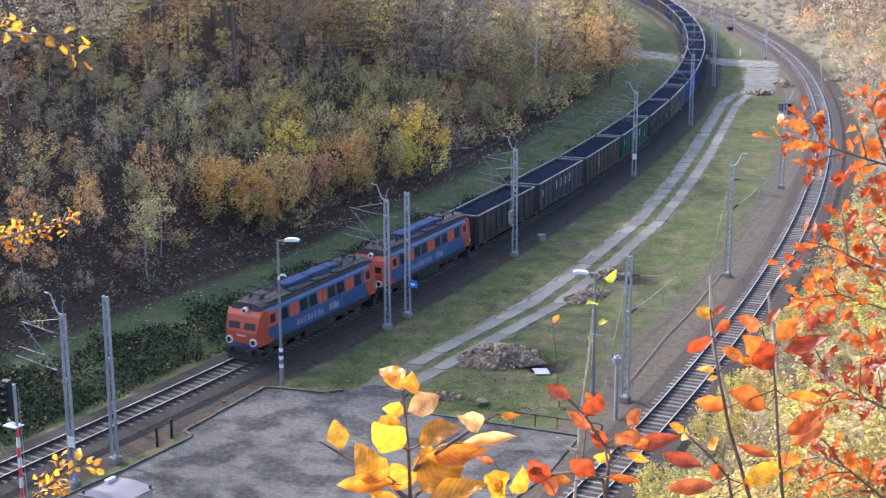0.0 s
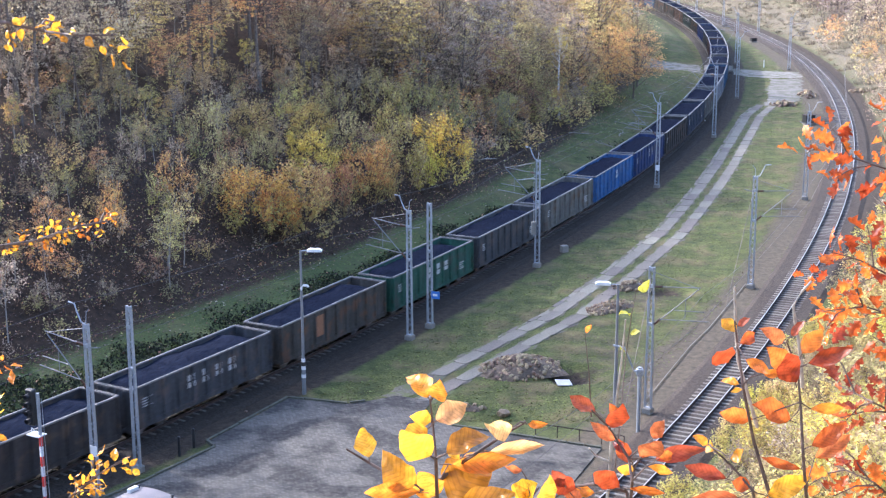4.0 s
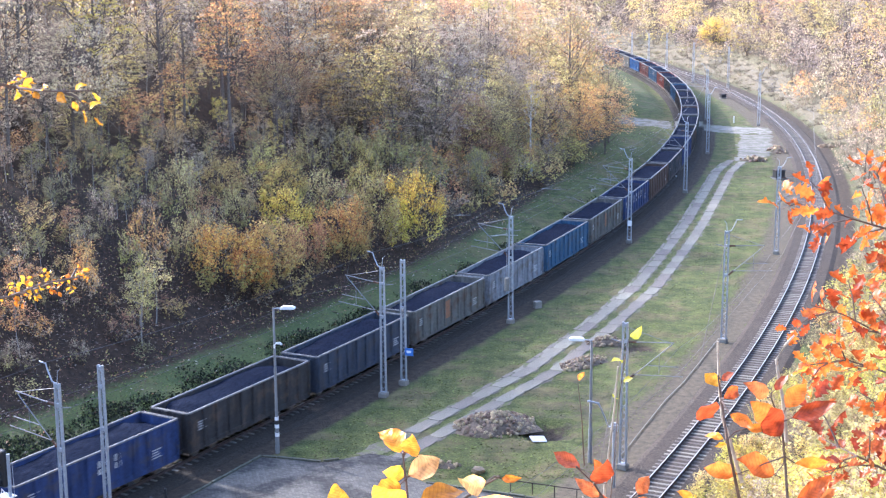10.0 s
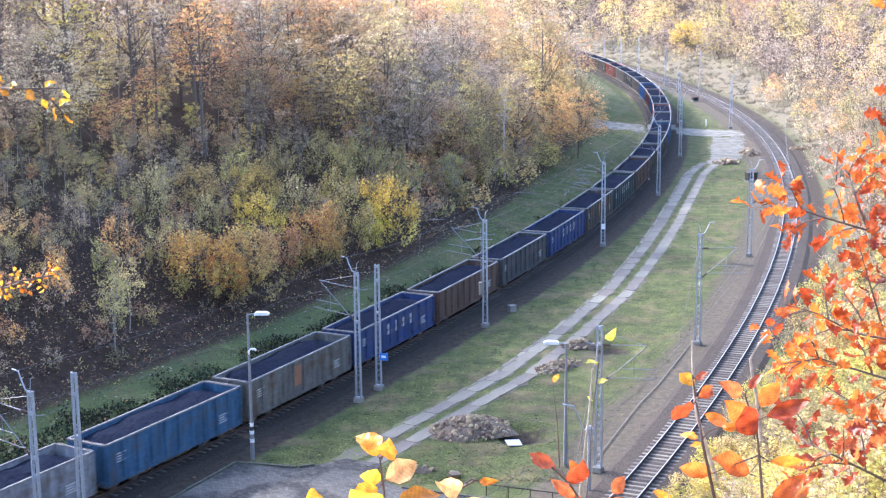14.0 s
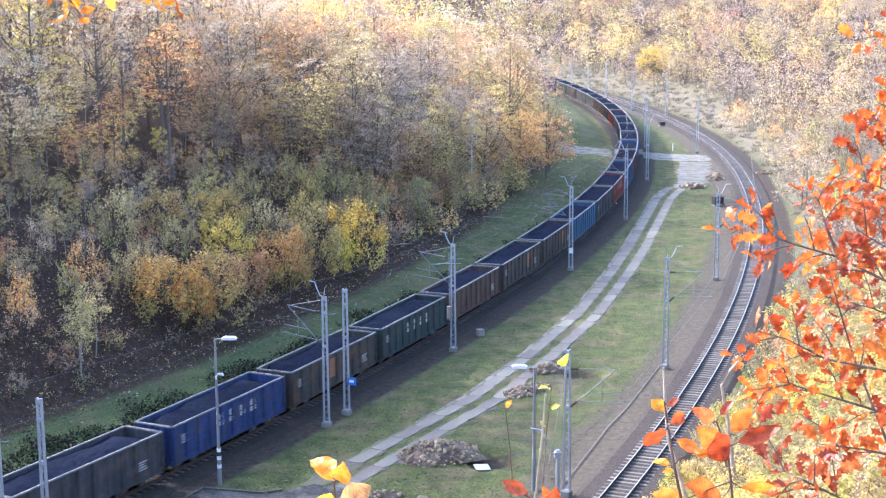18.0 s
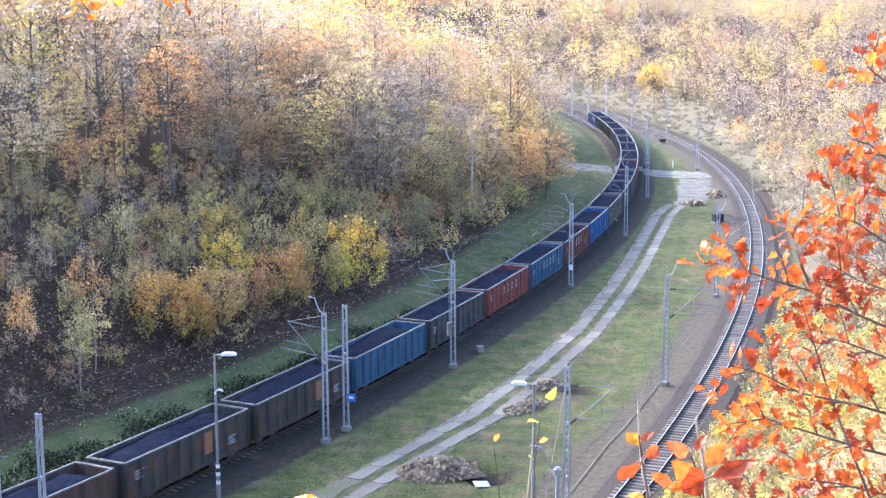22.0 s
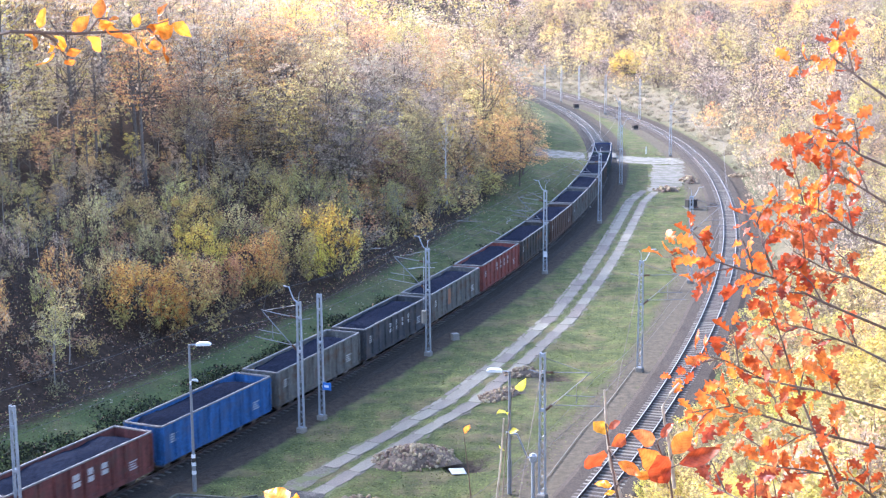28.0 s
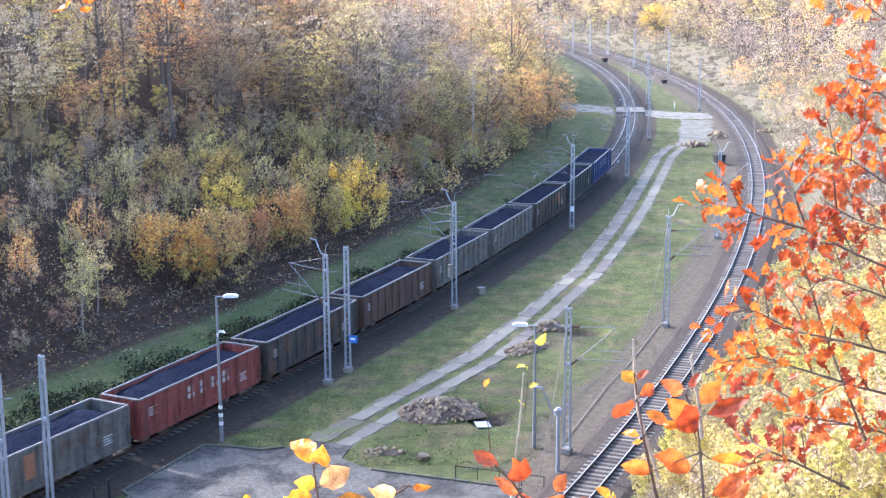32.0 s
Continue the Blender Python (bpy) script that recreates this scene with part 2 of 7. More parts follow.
LINE_L, LEAD_L = line_points(LEFT_LINE, 30, 390, 520, 420, 0.0022)
LINE_R, LEAD_R = line_points(RIGHT_LINE, 60, 390, 300, 420, 0.0022)


def on_line(line, s, off=0.0):
    """Place and heading at s metres along a line, off metres to its right."""
    i = min(max(int(s), 0), len(line) - 2)
    p = line[i] + (line[i + 1] - line[i]) * (s - i)
    k, j = max(i - 2, 0), min(i + 3, len(line) - 1)
    d = line[j] - line[k]
    d = d / np.hypot(*d)
    return p[0] + d[1] * off, p[1] - d[0] * off, math.atan2(d[1], d[0])


def beside(line, x, y):
    """Signed distance to a line, positive to its right, and the y of its nearest point; x and y are arrays."""
    pts = line[::4]
    out, near = np.empty(x.shape), np.empty(x.shape)
    fx, fy = x.ravel(), y.ravel()
    o, n = out.ravel(), near.ravel()
    for a in range(0, len(fx), 4000):
        dx = fx[a:a + 4000, None] - pts[None, :, 0]
        dy = fy[a:a + 4000, None] - pts[None, :, 1]
        i = np.argmin(dx * dx + dy * dy, 1)
        i = np.clip(i, 1, len(pts) - 2)
        t = pts[i + 1] - pts[i - 1]
        t /= np.hypot(t[:, 0], t[:, 1])[:, None]
        r = np.arange(len(i))
        o[a:a + 4000] = dx[r, i] * t[:, 1] - dy[r, i] * t[:, 0]
        n[a:a + 4000] = pts[i, 1]
    return o.reshape(x.shape), n.reshape(x.shape)


PITS = ((7.6, 93.0, 1.5, 1.6, 0.75), (16.8, 114.0, 1.4, 1.4, 0.7))


def ground_height(x, y):
    x, y = np.asarray(x, float), np.asarray(y, float)
    dl, yl = beside(LINE_L, x, y)
    dr, yr = beside(LINE_R, x, y)
    left = -dl
    top = np.interp(yl, (60, 115, 150, 260, 340, 420), (20, 20, 17, 9, 10, 15))
    z = np.interp(left, (3.8, 5.6, 9, 13), (0, 0.9, 1.4, 2.0)) * (1 - np.exp(-((y - 260) / 13) ** 4)) + top * np.clip((left - 13) / 42, 0, 1) ** 0.9 + np.clip(left - 55, 0, 150) * 0.07
    near = np.clip((130 - yr) / 80, 0, 1)
    cut = 30 * np.clip((dr - 4) / 26, 0, 1) ** 1.6 + 5.65 * np.exp(-(x * x + y * y) / 40)
    hill = 21 * np.clip((dr - 5) / 52, 0, 1) ** 1.05 + np.clip(dr - 57, 0, 200) * 0.05
    z = z + near * cut + (1 - near) * hill
    bumps = np.sin(x * 0.21 + 1.3) * np.sin(y * 0.17) * 0.5 + np.sin(x * 0.057) * np.sin(y * 0.043 + 2) * 1.2
    far = np.clip(np.maximum(left - 10, dr - 8) / 20, 0, 1)
    for px, py, rx, ry, deep in PITS:
        z = z - deep * np.exp(-((x - px) / rx) ** 4 - ((y - py) / ry) ** 4)
    # litter tone under the right-hand woods doubles as painted shade between crowns
    under = np.clip((dr - 13) / 6, 0, 1) * np.clip((yr - 135) / 20, 0, 1)
    return z + bumps * far, under + np.clip((left - np.interp(yl, (60, 95, 110, 130, 165, 200), (9.6, 9.2, 8.6, 8.6, 9.0, 11.0))) / 3.6, 0, 1), np.clip((dr - 3.5) / 3, 0, 1) * (1 - under)


def height(x, y):
    return float(ground_height(np.array([x]), np.array([y]))[0][0])


# ---- building helpers ----
def mesh_from(name, verts, faces, mats, index=None, smooth=False):
    me = bpy.data.meshes.new(name)
    me.from_pydata([tuple(v) for v in verts], [], [tuple(f) for f in faces])
    for m in mats:
        me.materials.append(m)
    if index is not None:
        me.polygons.foreach_set("material_index", np.asarray(index, np.int32))
    if smooth:
        me.polygons.foreach_set("use_smooth", np.ones(len(faces), bool))
    me.update()
    return me


class Shape:
    """Collects boxes, prisms and tubes into one mesh."""

    def __init__(self):
        self.v, self.f, self.i = [], [], []

    def add(self, verts, faces, mi=0):
        n = len(self.v)
        self.v += [tuple(v) for v in verts]
        self.f += [tuple(k + n for k in f) for f in faces]
        self.i += [mi] * len(faces)
        return self

    def box(self, lo, hi, mi=0, m=None, bevel=0.0):
        if bevel:
            bm = bmesh.new()
            bmesh.ops.create_cube(bm, size=1)
            for v in bm.verts:
                v.co = [a + (b - a) * (c + 0.5) for a, b, c in zip(lo, hi, v.co)]
            bmesh.ops.bevel(bm, geom=bm.edges[:], offset=bevel, segments=1, affect="EDGES")
            bm.verts.index_update()
            vs, fs = [v.co.copy() for v in bm.verts], [[v.index for v in f.verts] for f in bm.faces]
            bm.free()
        else:
            vs = [Vector((x, y, z)) for x in (lo[0], hi[0]) for y in (lo[1], hi[1]) for z in (lo[2], hi[2])]
            fs = [(0, 1, 3, 2), (4, 6, 7, 5), (0, 4, 5, 1), (2, 3, 7, 6), (0, 2, 6, 4), (1, 5, 7, 3)]
        return self.add([m @ v for v in vs] if m else vs, fs, mi)

    def tube(self, path, radii, sides=6, mi=0, caps=True):
        path = [Vector(p) for p in path]
        radii = list(radii) if hasattr(radii, "__len__") else [radii] * len(path)
        vs, fs = [], []
        for k, p in enumerate(path):
            d = (path[min(k + 1, len(path) - 1)] - path[max(k - 1, 0)]).normalized()
            u = d.cross(Vector((0, 0, 1)) if abs(d.z) < 0.9 else Vector((1, 0, 0))).normalized()
            w = d.cross(u)
            for a in range(sides):
                t = 2 * math.pi * a / sides
                vs.append(p + (u * math.cos(t) + w * math.sin(t)) * radii[k])
        for k in range(len(path) - 1):
            for a in range(sides):
                b = (a + 1) % sides
                fs.append((k * sides + a, k * sides + b, (k + 1) * sides + b, (k + 1) * sides + a))
        if caps:
            fs.append(tuple(range(sides))[::-1])
            fs.append(tuple(range((len(path) - 1) * sides, len(path) * sides)))
        return self.add(vs, fs, mi)

    def prism(self, outline, axis, a, b, mi=0):
        """An outline in two of the axes, drawn out along the third from a to b."""
        n = len(outline)

        def at(p, t):
            q = [p[0], p[1]]
            q.insert(axis, t)
            return q
        return self.add([at(p, a) for p in outline] + [at(p, b) for p in outline],
                        [tuple(range(n))[::-1], tuple(range(n, 2 * n))] + [(k, (k + 1) % n, n + (k + 1) % n, n + k) for k in range(n)], mi)

    def mesh(self, name, mats, smooth=False):
        return mesh_from(name, self.v, self.f, mats if isinstance(mats, (list, tuple)) else [mats], self.i, smooth)


def part(name, me, parent=None, label="", m=None):
    ob = new(name, me)
    if parent:
        ob.parent = parent
    if m is not None:
        ob.matrix_basis = m
    if label:
        ob["label"] = label
    return ob


def thing(name, label, category, group="", m=None, kind=""):
    ob = new(name)
    ob.empty_display_size = 0.3
    if m is not None:
        ob.matrix_basis = m
    return tagged(ob, label, category, group, kind)


def strip(line, s0, s1, profile, step=2.0):
    """A profile of (offset to the right, height) swept along a line."""
    rows = []
    for s in np.arange(s0, s1 + 0.01, step):
        rows.append([(*on_line(line, s, o)[:2], z) for o, z in profile])
    n = len(profile)
    vs = [v for r in rows for v in r]
    fs = [(k * n + a, k * n + a + 1, (k + 1) * n + a + 1, (k + 1) * n + a) for k in range(len(rows) - 1) for a in range(n - 1)]
    return vs, fs


# ---- ground ----
def build_ground():
    def axis(lo, hi, step, reach):
        mid = np.arange(lo, hi + 0.1, step)
        out = [step * 1.35 ** k for k in range(1, 60)]
        out = np.cumsum(out)
        out = out[out < reach]
        return np.concatenate([lo - out[::-1], mid, hi + out])
    xs, ys = axis(-130, 170, 2.0, 3000), axis(-40, 440, 2.0, 3000)
    xs = np.unique(np.concatenate([xs, np.arange(-45.0, 75.0, 1.0)]).round(3))
    ys = np.unique(np.concatenate([ys, np.arange(60.0, 300.0, 1.0)]).round(3))
    gx, gy = np.meshgrid(xs, ys, indexing="ij")
    z, wood, straw = ground_height(gx, gy)
    n, m = gx.shape
    v = np.stack([gx.ravel(), gy.ravel(), z.ravel()], 1)
    i = (np.arange(n - 1)[:, None] * m + np.arange(m - 1)[None, :]).ravel()
    f = np.stack([i, i + m, i + m + 1, i + 1], 1)
    me = mesh_from("ground", v.tolist(), f.tolist(), [GROUND], smooth=True)
    at = me.attributes.new("wood", "FLOAT", "POINT")
    at.data.foreach_set("value", wood.ravel().astype(np.float32))
    at = me.attributes.new("straw", "FLOAT", "POINT")
    at.data.foreach_set("value", straw.ravel().astype(np.float32))
    dl, dr = beside(LINE_L, gx, gy)[0], beside(LINE_R, gx, gy)[0]
    # cinders along the loaded line also carry the train's cast shadow as dark tone
    cinder_shade = np.clip((dl - 2) / 0.5, 0, 1) * np.clip((5.2 - dl) / 1.6, 0, 1) + np.clip((dr - 2) / 0.5, 0, 1) * np.clip((4.8 - dr) / 1.2, 0, 1) * np.clip((gy - 105) / 25, 0, 1)
    # pit floors take the same dark tone
    for px, py, rx, ry, deep in PITS:
        cinder_shade = cinder_shade + 0.8 * np.exp(-((gx - px) / rx / 1.1) ** 4 - ((gy - py) / ry / 1.1) ** 4)
    bare = 0.85 * np.clip((dr + 6.6) / 2.2, 0, 1) * np.clip((-2.2 - dr) / 0.5, 0, 1) + 0.45 * np.exp(-((gx - 11) / 6.5) ** 2 - ((gy - 97) / 14) ** 2) + 0.5 * np.exp(-((gx - 15.5) / 3) ** 2 - ((gy - 113) / 5) ** 2)
    lush = np.clip((-dl - 3.6) / 1.0, 0, 1) * np.clip((14 + dl) / 2, 0, 1) * np.clip((175 - gy) / 45, 0.25, 1)
    for key, val in (("cinder_shade", cinder_shade), ("bare", bare), ("lush", lush)):
        me.attributes.new(key, "FLOAT", "POINT").data.foreach_set("value", np.clip(val, 0, 1).ravel().astype(np.float32))
    tagged(new("ground", me), "grassy valley floor between slopes of brown leaf litter", "ground", kind="structure")


build_ground()


def build_line(nm, line, s0, s1, near, ballast, sleeper_mat, words):
    bed = [(-3.4, -0.3), (-2.2, 0.18), (-1.3, 0.2), (1.3, 0.2), (2.2, 0.18), (3.4, -0.3)]
    vs, fs = strip(line, s0, s1, bed)
    tagged(new("ballast_bed_" + nm, mesh_from("ballast_bed", vs, fs, [ballast])), words, "ballast", kind="structure")
    for side in (-0.75, 0.75):
        prof = [(side - 0.08, 0.2), (side - 0.04, 0.25), (side - 0.034, 0.42), (side + 0.034, 0.42), (side + 0.04, 0.25), (side + 0.08, 0.2)]
        vs, fs = strip(line, s0, s1, prof)
        ob = tagged(new("rail_" + nm, mesh_from("rail", vs, fs, [RAIL_SIDE, RAIL], [1 if k % 5 == 2 else 0 for k in range(len(fs))])),
                    "long steel rail with a polished running top and rusty web", "rail", "rails", "structure")
    track = thing("sleepers_" + nm, "row of cross sleepers bedded in ballast under the rails", "sleepers", kind="structure")
    one = Shape().box((-0.11, -1.28, 0.06), (0.11, 1.28, 0.235), bevel=0.03).mesh("sleeper", sleeper_mat)
    rest = Shape()
    for k in range(int((s1 - s0) / 0.65)):
        s = s0 + k * 0.65
        x, y, a = on_line(line, s)
        m = pose(x, y, random.uniform(-0.01, 0.01), 0, 0, math.degrees(a) + random.uniform(-0.8, 0.8))
        if near <= s <= near + 190:
            part("sleeper", one, track, m=m)
        else:
            rest.box((-0.13, -1.3, 0.06), (0.13, 1.3, 0.235), m=m)
    ob = part("far_sleepers", rest.mesh("far_sleepers", sleeper_mat), track)
    ob["kind"] = "stuff"


build_line("left", LINE_L, LEAD_L - 40, LEAD_L + 560, LEAD_L + 25, BALLAST_DARK, SLEEPER, "ballast bed dark with coal dust under the loaded line")
build_line("right", LINE_R, LEAD_R - 60, LEAD_R + 560, LEAD_R + 5, BALLAST, SLEEPER_WOOD, "brown stone ballast bed of the empty line")



# ---- road, paved yard, kerbs ----
ROAD = ((-6.6, 82.0), (-3.0, 88.2), (1.4, 95.5), (8.1, 106.4), (14.0, 119.2), (20.2, 134.2), (26.4, 153.0), (31.0, 168.0), (36.4, 187.0), (41.5, 205.0), (45.5, 215.5))


def along(points, s):
    """Place and heading at s metres along a polyline rounded by its neighbours."""
    for (ax, ay), (bx, by) in zip(points, points[1:]):
        d = math.hypot(bx - ax, by - ay)
        if s <= d:
            return ax + (bx - ax) * s / d, ay + (by - ay) * s / d, math.atan2(by - ay, bx - ax)
        s -= d
    return bx, by, math.atan2(by - ay, bx - ax)


def length(points):
    return sum(math.hypot(b[0] - a[0], b[1] - a[1]) for a, b in zip(points, points[1:]))


def worn_slab(k):
    """A concrete slab with chipped corners and a wavy edge."""
    r = random.Random(k)
    out = [(x + r.uniform(-0.05, 0.05), -0.5 + r.uniform(-0.06, 0.04)) for x in (-1.3, -0.6, 0.1, 0.7, 1.35)] + [(1.46, -0.3 + r.uniform(-0.1, 0.1)), (1.46, 0.3)]
    out += [(x + r.uniform(-0.05, 0.05), 0.5 + r.uniform(-0.04, 0.06)) for x in (1.3, 0.6, -0.1, -0.7, -1.35)] + [(-1.46, 0.3 + r.uniform(-0.1, 0.1)), (-1.46, -0.3)]
    return Shape().prism(out, 2, -0.1, 0.055).mesh("slab", CONCRETE)


def build_road():
    road = thing("slab_road", "service road of two worn strips of concrete slabs in grass", "road", kind="structure")
    slabs = [worn_slab(k) for k in range(6)]
    edges = [Shape().prism([(-0.75, -0.17), (0.1, -0.18 + 0.02 * k), (0.76, -0.17), (0.75 - 0.04 * k, 0.13), (0.2, 0.19 - 0.03 * k), (-0.72 + 0.04 * k, 0.15)], 2, -0.1, 0.05).mesh("edge_slab", CONCRETE) for k in range(4)]
    total = length(ROAD)
    vs, fs = [], []
    for k, s in enumerate(np.arange(6.6, total - 1, 0.6)):
        x, y, a = along(ROAD, s)
        for o in (-1.62 - 0.16 * math.sin(k * 1.7) - 0.12 * math.sin(k * 0.63), -0.3 + 0.12 * math.sin(k * 1.1), 0.3 + 0.12 * math.sin(k * 1.3 + 1), 1.74 + 0.12 * math.sin(k * 1.9 + 2) + 0.12 * math.sin(k * 0.5)):
            px, py = x - math.sin(a) * o, y + math.cos(a) * o
            vs.append((px, py, height(px, py) + 0.03))
        if k:
            n = len(vs) - 8
            fs += [(n, n + 1, n + 5, n + 4), (n + 2, n + 3, n + 7, n + 6)]
    part("gravel_edge", mesh_from("gravel_edge", vs, fs, [ROADGRAVEL]), road, "pale grit along the slab strips")
    for side in (-0.95, 0.95):
        s, k = 7.4, 0
        while s < total - 1:
            x, y, a = along(ROAD, s)
            x, y = x - math.sin(a) * side, y + math.cos(a) * side
            k += 1
            if not (s < 16 and random.random() < 0.2):
                part("slab", slabs[random.randrange(6)], road, m=pose(x, y, random.uniform(-0.005, 0.015), random.uniform(-0.6, 0.6), random.uniform(-0.4, 0.4), math.degrees(a) + random.uniform(-1, 1)))
            s += 2.94
    # a ragged outer row beside the strip that lies towards the loaded line
    s = 22.0
    while s < total - 4:
        x, y, a = along(ROAD, s)
        o = 1.68 + random.uniform(-0.03, 0.04)
        if random.random() < 0.86:
            part("edge_slab", edges[random.randrange(4)], road, m=pose(x - math.sin(a) * o, y + math.cos(a) * o, random.uniform(-0.03, 0.01), random.uniform(-1.5, 1.5), 0, math.degrees(a) + random.uniform(-2, 2)))
        s += 1.55


ROADGRAVEL = mat("pale_road_grit", (0.115, 0.102, 0.078), 0.95, spread=0.4, size=1.2, fine=7, bump=0.6, second=(0.105, 0.115, 0.05), mix=0.5, bump_far=0.04, spec=0.2)
build_road()


def flat(name, pts, z, thick, m, label, category):
    ob = new(name, Shape().prism(pts, 2, z - thick, z).mesh(name, m))
    return tagged(ob, label, category, kind="structure")


YARD = ((-30.0, 55.0), (-21.5, 68.5), (-17.2, 74.7), (-14.1, 79.8), (-14.7, 80.7), (-10.8, 88.2), (-9.7, 87.9), (-7.0, 87.1), (-5.6, 87.6), (-3.9, 88.6), (-1.6, 87.6), (-2.2, 85.4), (-0.4, 83.3), (8.3, 79.6), (6.0, 74.0), (-4.0, 58.0), (-12.0, 48.0))
flat("paved_yard", YARD, 0.06, 0.2, PAVING, "wide yard paved with small grey setts, worn and patched", "pavement")


def build_kerbs():
    kerb = thing("kerb", "low concrete kerb stones along the edge of the paved yard", "kerb", kind="structure")
    stone = Shape().box((-0.49, -0.09, -0.15), (0.49, 0.09, 0.17), bevel=0.02).mesh("kerb_stone", MOSSY)
    for run in (YARD[1:9], YARD[12:14]):
        for (ax, ay), (bx, by) in zip(run, run[1:]):
            d = math.hypot(bx - ax, by - ay)
            for k in range(max(1, round(d))):
                t = (k + 0.5) / max(1, round(d))
                part("kerb_stone", stone, kerb, m=pose(ax + (bx - ax) * t, ay + (by - ay) * t, random.uniform(-0.02, 0.02), 0, 0, math.degrees(math.atan2(by - ay, bx - ax))))


build_kerbs()
PADGRIT = mat("pale_gritty_concrete", (0.135, 0.124, 0.106), 0.95, spread=0.4, size=2.0, fine=5, second=(0.085, 0.08, 0.05), mix=0.5, bump=0.5)
CROSSGRIT = mat("bleached_gritty_concrete", (0.185, 0.17, 0.145), 0.95, spread=0.4, size=1.6, fine=4, second=(0.095, 0.09, 0.06), mix=0.5, bump=0.6)
def draped(name, outline, step, m, label, category, seed):
    """A thin ragged-edged sheet of grit that lies on the ground within an outline."""
    pts = np.array(outline)
    gx, gy = np.meshgrid(np.arange(pts[:, 0].min() - 1, pts[:, 0].max() + 1, step), np.arange(pts[:, 1].min() - 1, pts[:, 1].max() + 1, step * 2), indexing="ij")
    wob = 0.9 * np.sin(gx * 1.9 + seed) * np.sin(gy * 0.9) + 0.6 * np.sin(gx * 4.3) * np.sin(gy * 2.9 + seed) + np.random.default_rng(seed).normal(0, 0.15, gx.shape)
    inside, reach = np.zeros(gx.shape, bool), np.full(gx.shape, 1e9)
    for (ax, ay), (bx, by) in zip(outline, outline[1:] + outline[:1]):
        cross = (ay > gy) != (by > gy)
        inside ^= cross & (gx < (bx - ax) * (gy - ay) / (by - ay + 1e-9) + ax)
        q = np.clip(((gx - ax) * (bx - ax) + (gy - ay) * (by - ay)) / ((bx - ax) ** 2 + (by - ay) ** 2), 0, 1)
        reach = np.minimum(reach, np.hypot(gx - ax - q * (bx - ax), gy - ay - q * (by - ay)))
    on = np.where(inside, reach, -reach) + 0.36 * wob > 0
    z = ground_height(gx, gy)[0] + 0.05
    n, k = gx.shape
    i = (np.arange(n - 1)[:, None] * k + np.arange(k - 1)[None, :])
    keep = on[:-1, :-1] & on[1:, :-1] & on[1:, 1:] & on[:-1, 1:]
    i = i[keep]
    used, f = np.unique(np.stack([i, i + k, i + k + 1, i + 1], 1), return_inverse=True)
    v = np.stack([gx.ravel(), gy.ravel(), z.ravel()], 1)[used]
    tagged(new(name, fast_mesh(name, v, f.reshape(-1, 4), [m])), label, category, kind="structure")


def build_deck():
    """Concrete panels that carry the road over the loaded line, level with the rails."""
    s = LEAD_L + int(np.argmin(np.abs(LINE_L[LEAD_L:LEAD_L + 330, 1] - 258.5)))
    deck = thing("crossing_deck", "pale concrete panels of the level crossing between the rails", "level crossing", kind="structure")
    for lo, hi in ((-2.5, -0.86), (-0.62, 0.62), (0.86, 2.5)):
        for k in range(4):
            x, y, a = on_line(LINE_L, s + (k - 1.5) * 1.8, (lo + hi) / 2)
            part("deck_panel", Shape().box((-0.88, -(hi - lo) / 2, 0.1), (0.88, (hi - lo) / 2, 0.40), bevel=0.03).mesh("deck_panel", CROSSGRIT), deck, m=pose(x, y, 0, 0, 0, math.degrees(a)))


# ---- line equipment ----
def lattice_mast(h=9.3, w=0.42, taper=0.28):
    """Two slim channels laced with flat bars."""
    s = Shape()
    for sx in (-1, 1):
        vs = []
        for z, ww in ((0.0, w), (h, taper)):
            for dx, dy in ((-0.045, -0.08), (0.045, -0.08), (0.045, 0.08), (-0.045, 0.08)):
                vs.append((sx * ww / 2 + dx, dy, z))
        s.add(vs, [(0, 3, 2, 1), (4, 5, 6, 7), (0, 1, 5, 4), (1, 2, 6, 5), (2, 3, 7, 6), (3, 0, 4, 7)])
    n = int(h / 0.42)
    for k in range(n):
        z0, z1 = h * k / n, h * (k + 1) / n
        a, b = w + (taper - w) * k / n, w + (taper - w) * (k + 1) / n
        sg = 1 if k % 2 else -1
        s.tube([(sg * a / 2, -0.07, z0), (-sg * b / 2, -0.07, z1)], 0.012, 4).tube([(-sg * a / 2, 0.07, z0), (sg * b / 2, 0.07, z1)], 0.012, 4)
    for z in (0.3, h - 0.15, h - 1.2, h - 3.6):
        s.box((-w / 2, -0.085, z - 0.09), (w / 2, 0.085, z + 0.09)) if z < 1 else s.box((-taper / 2, -0.085, z - 0.09), (taper / 2, 0.085, z + 0.09))
    return s


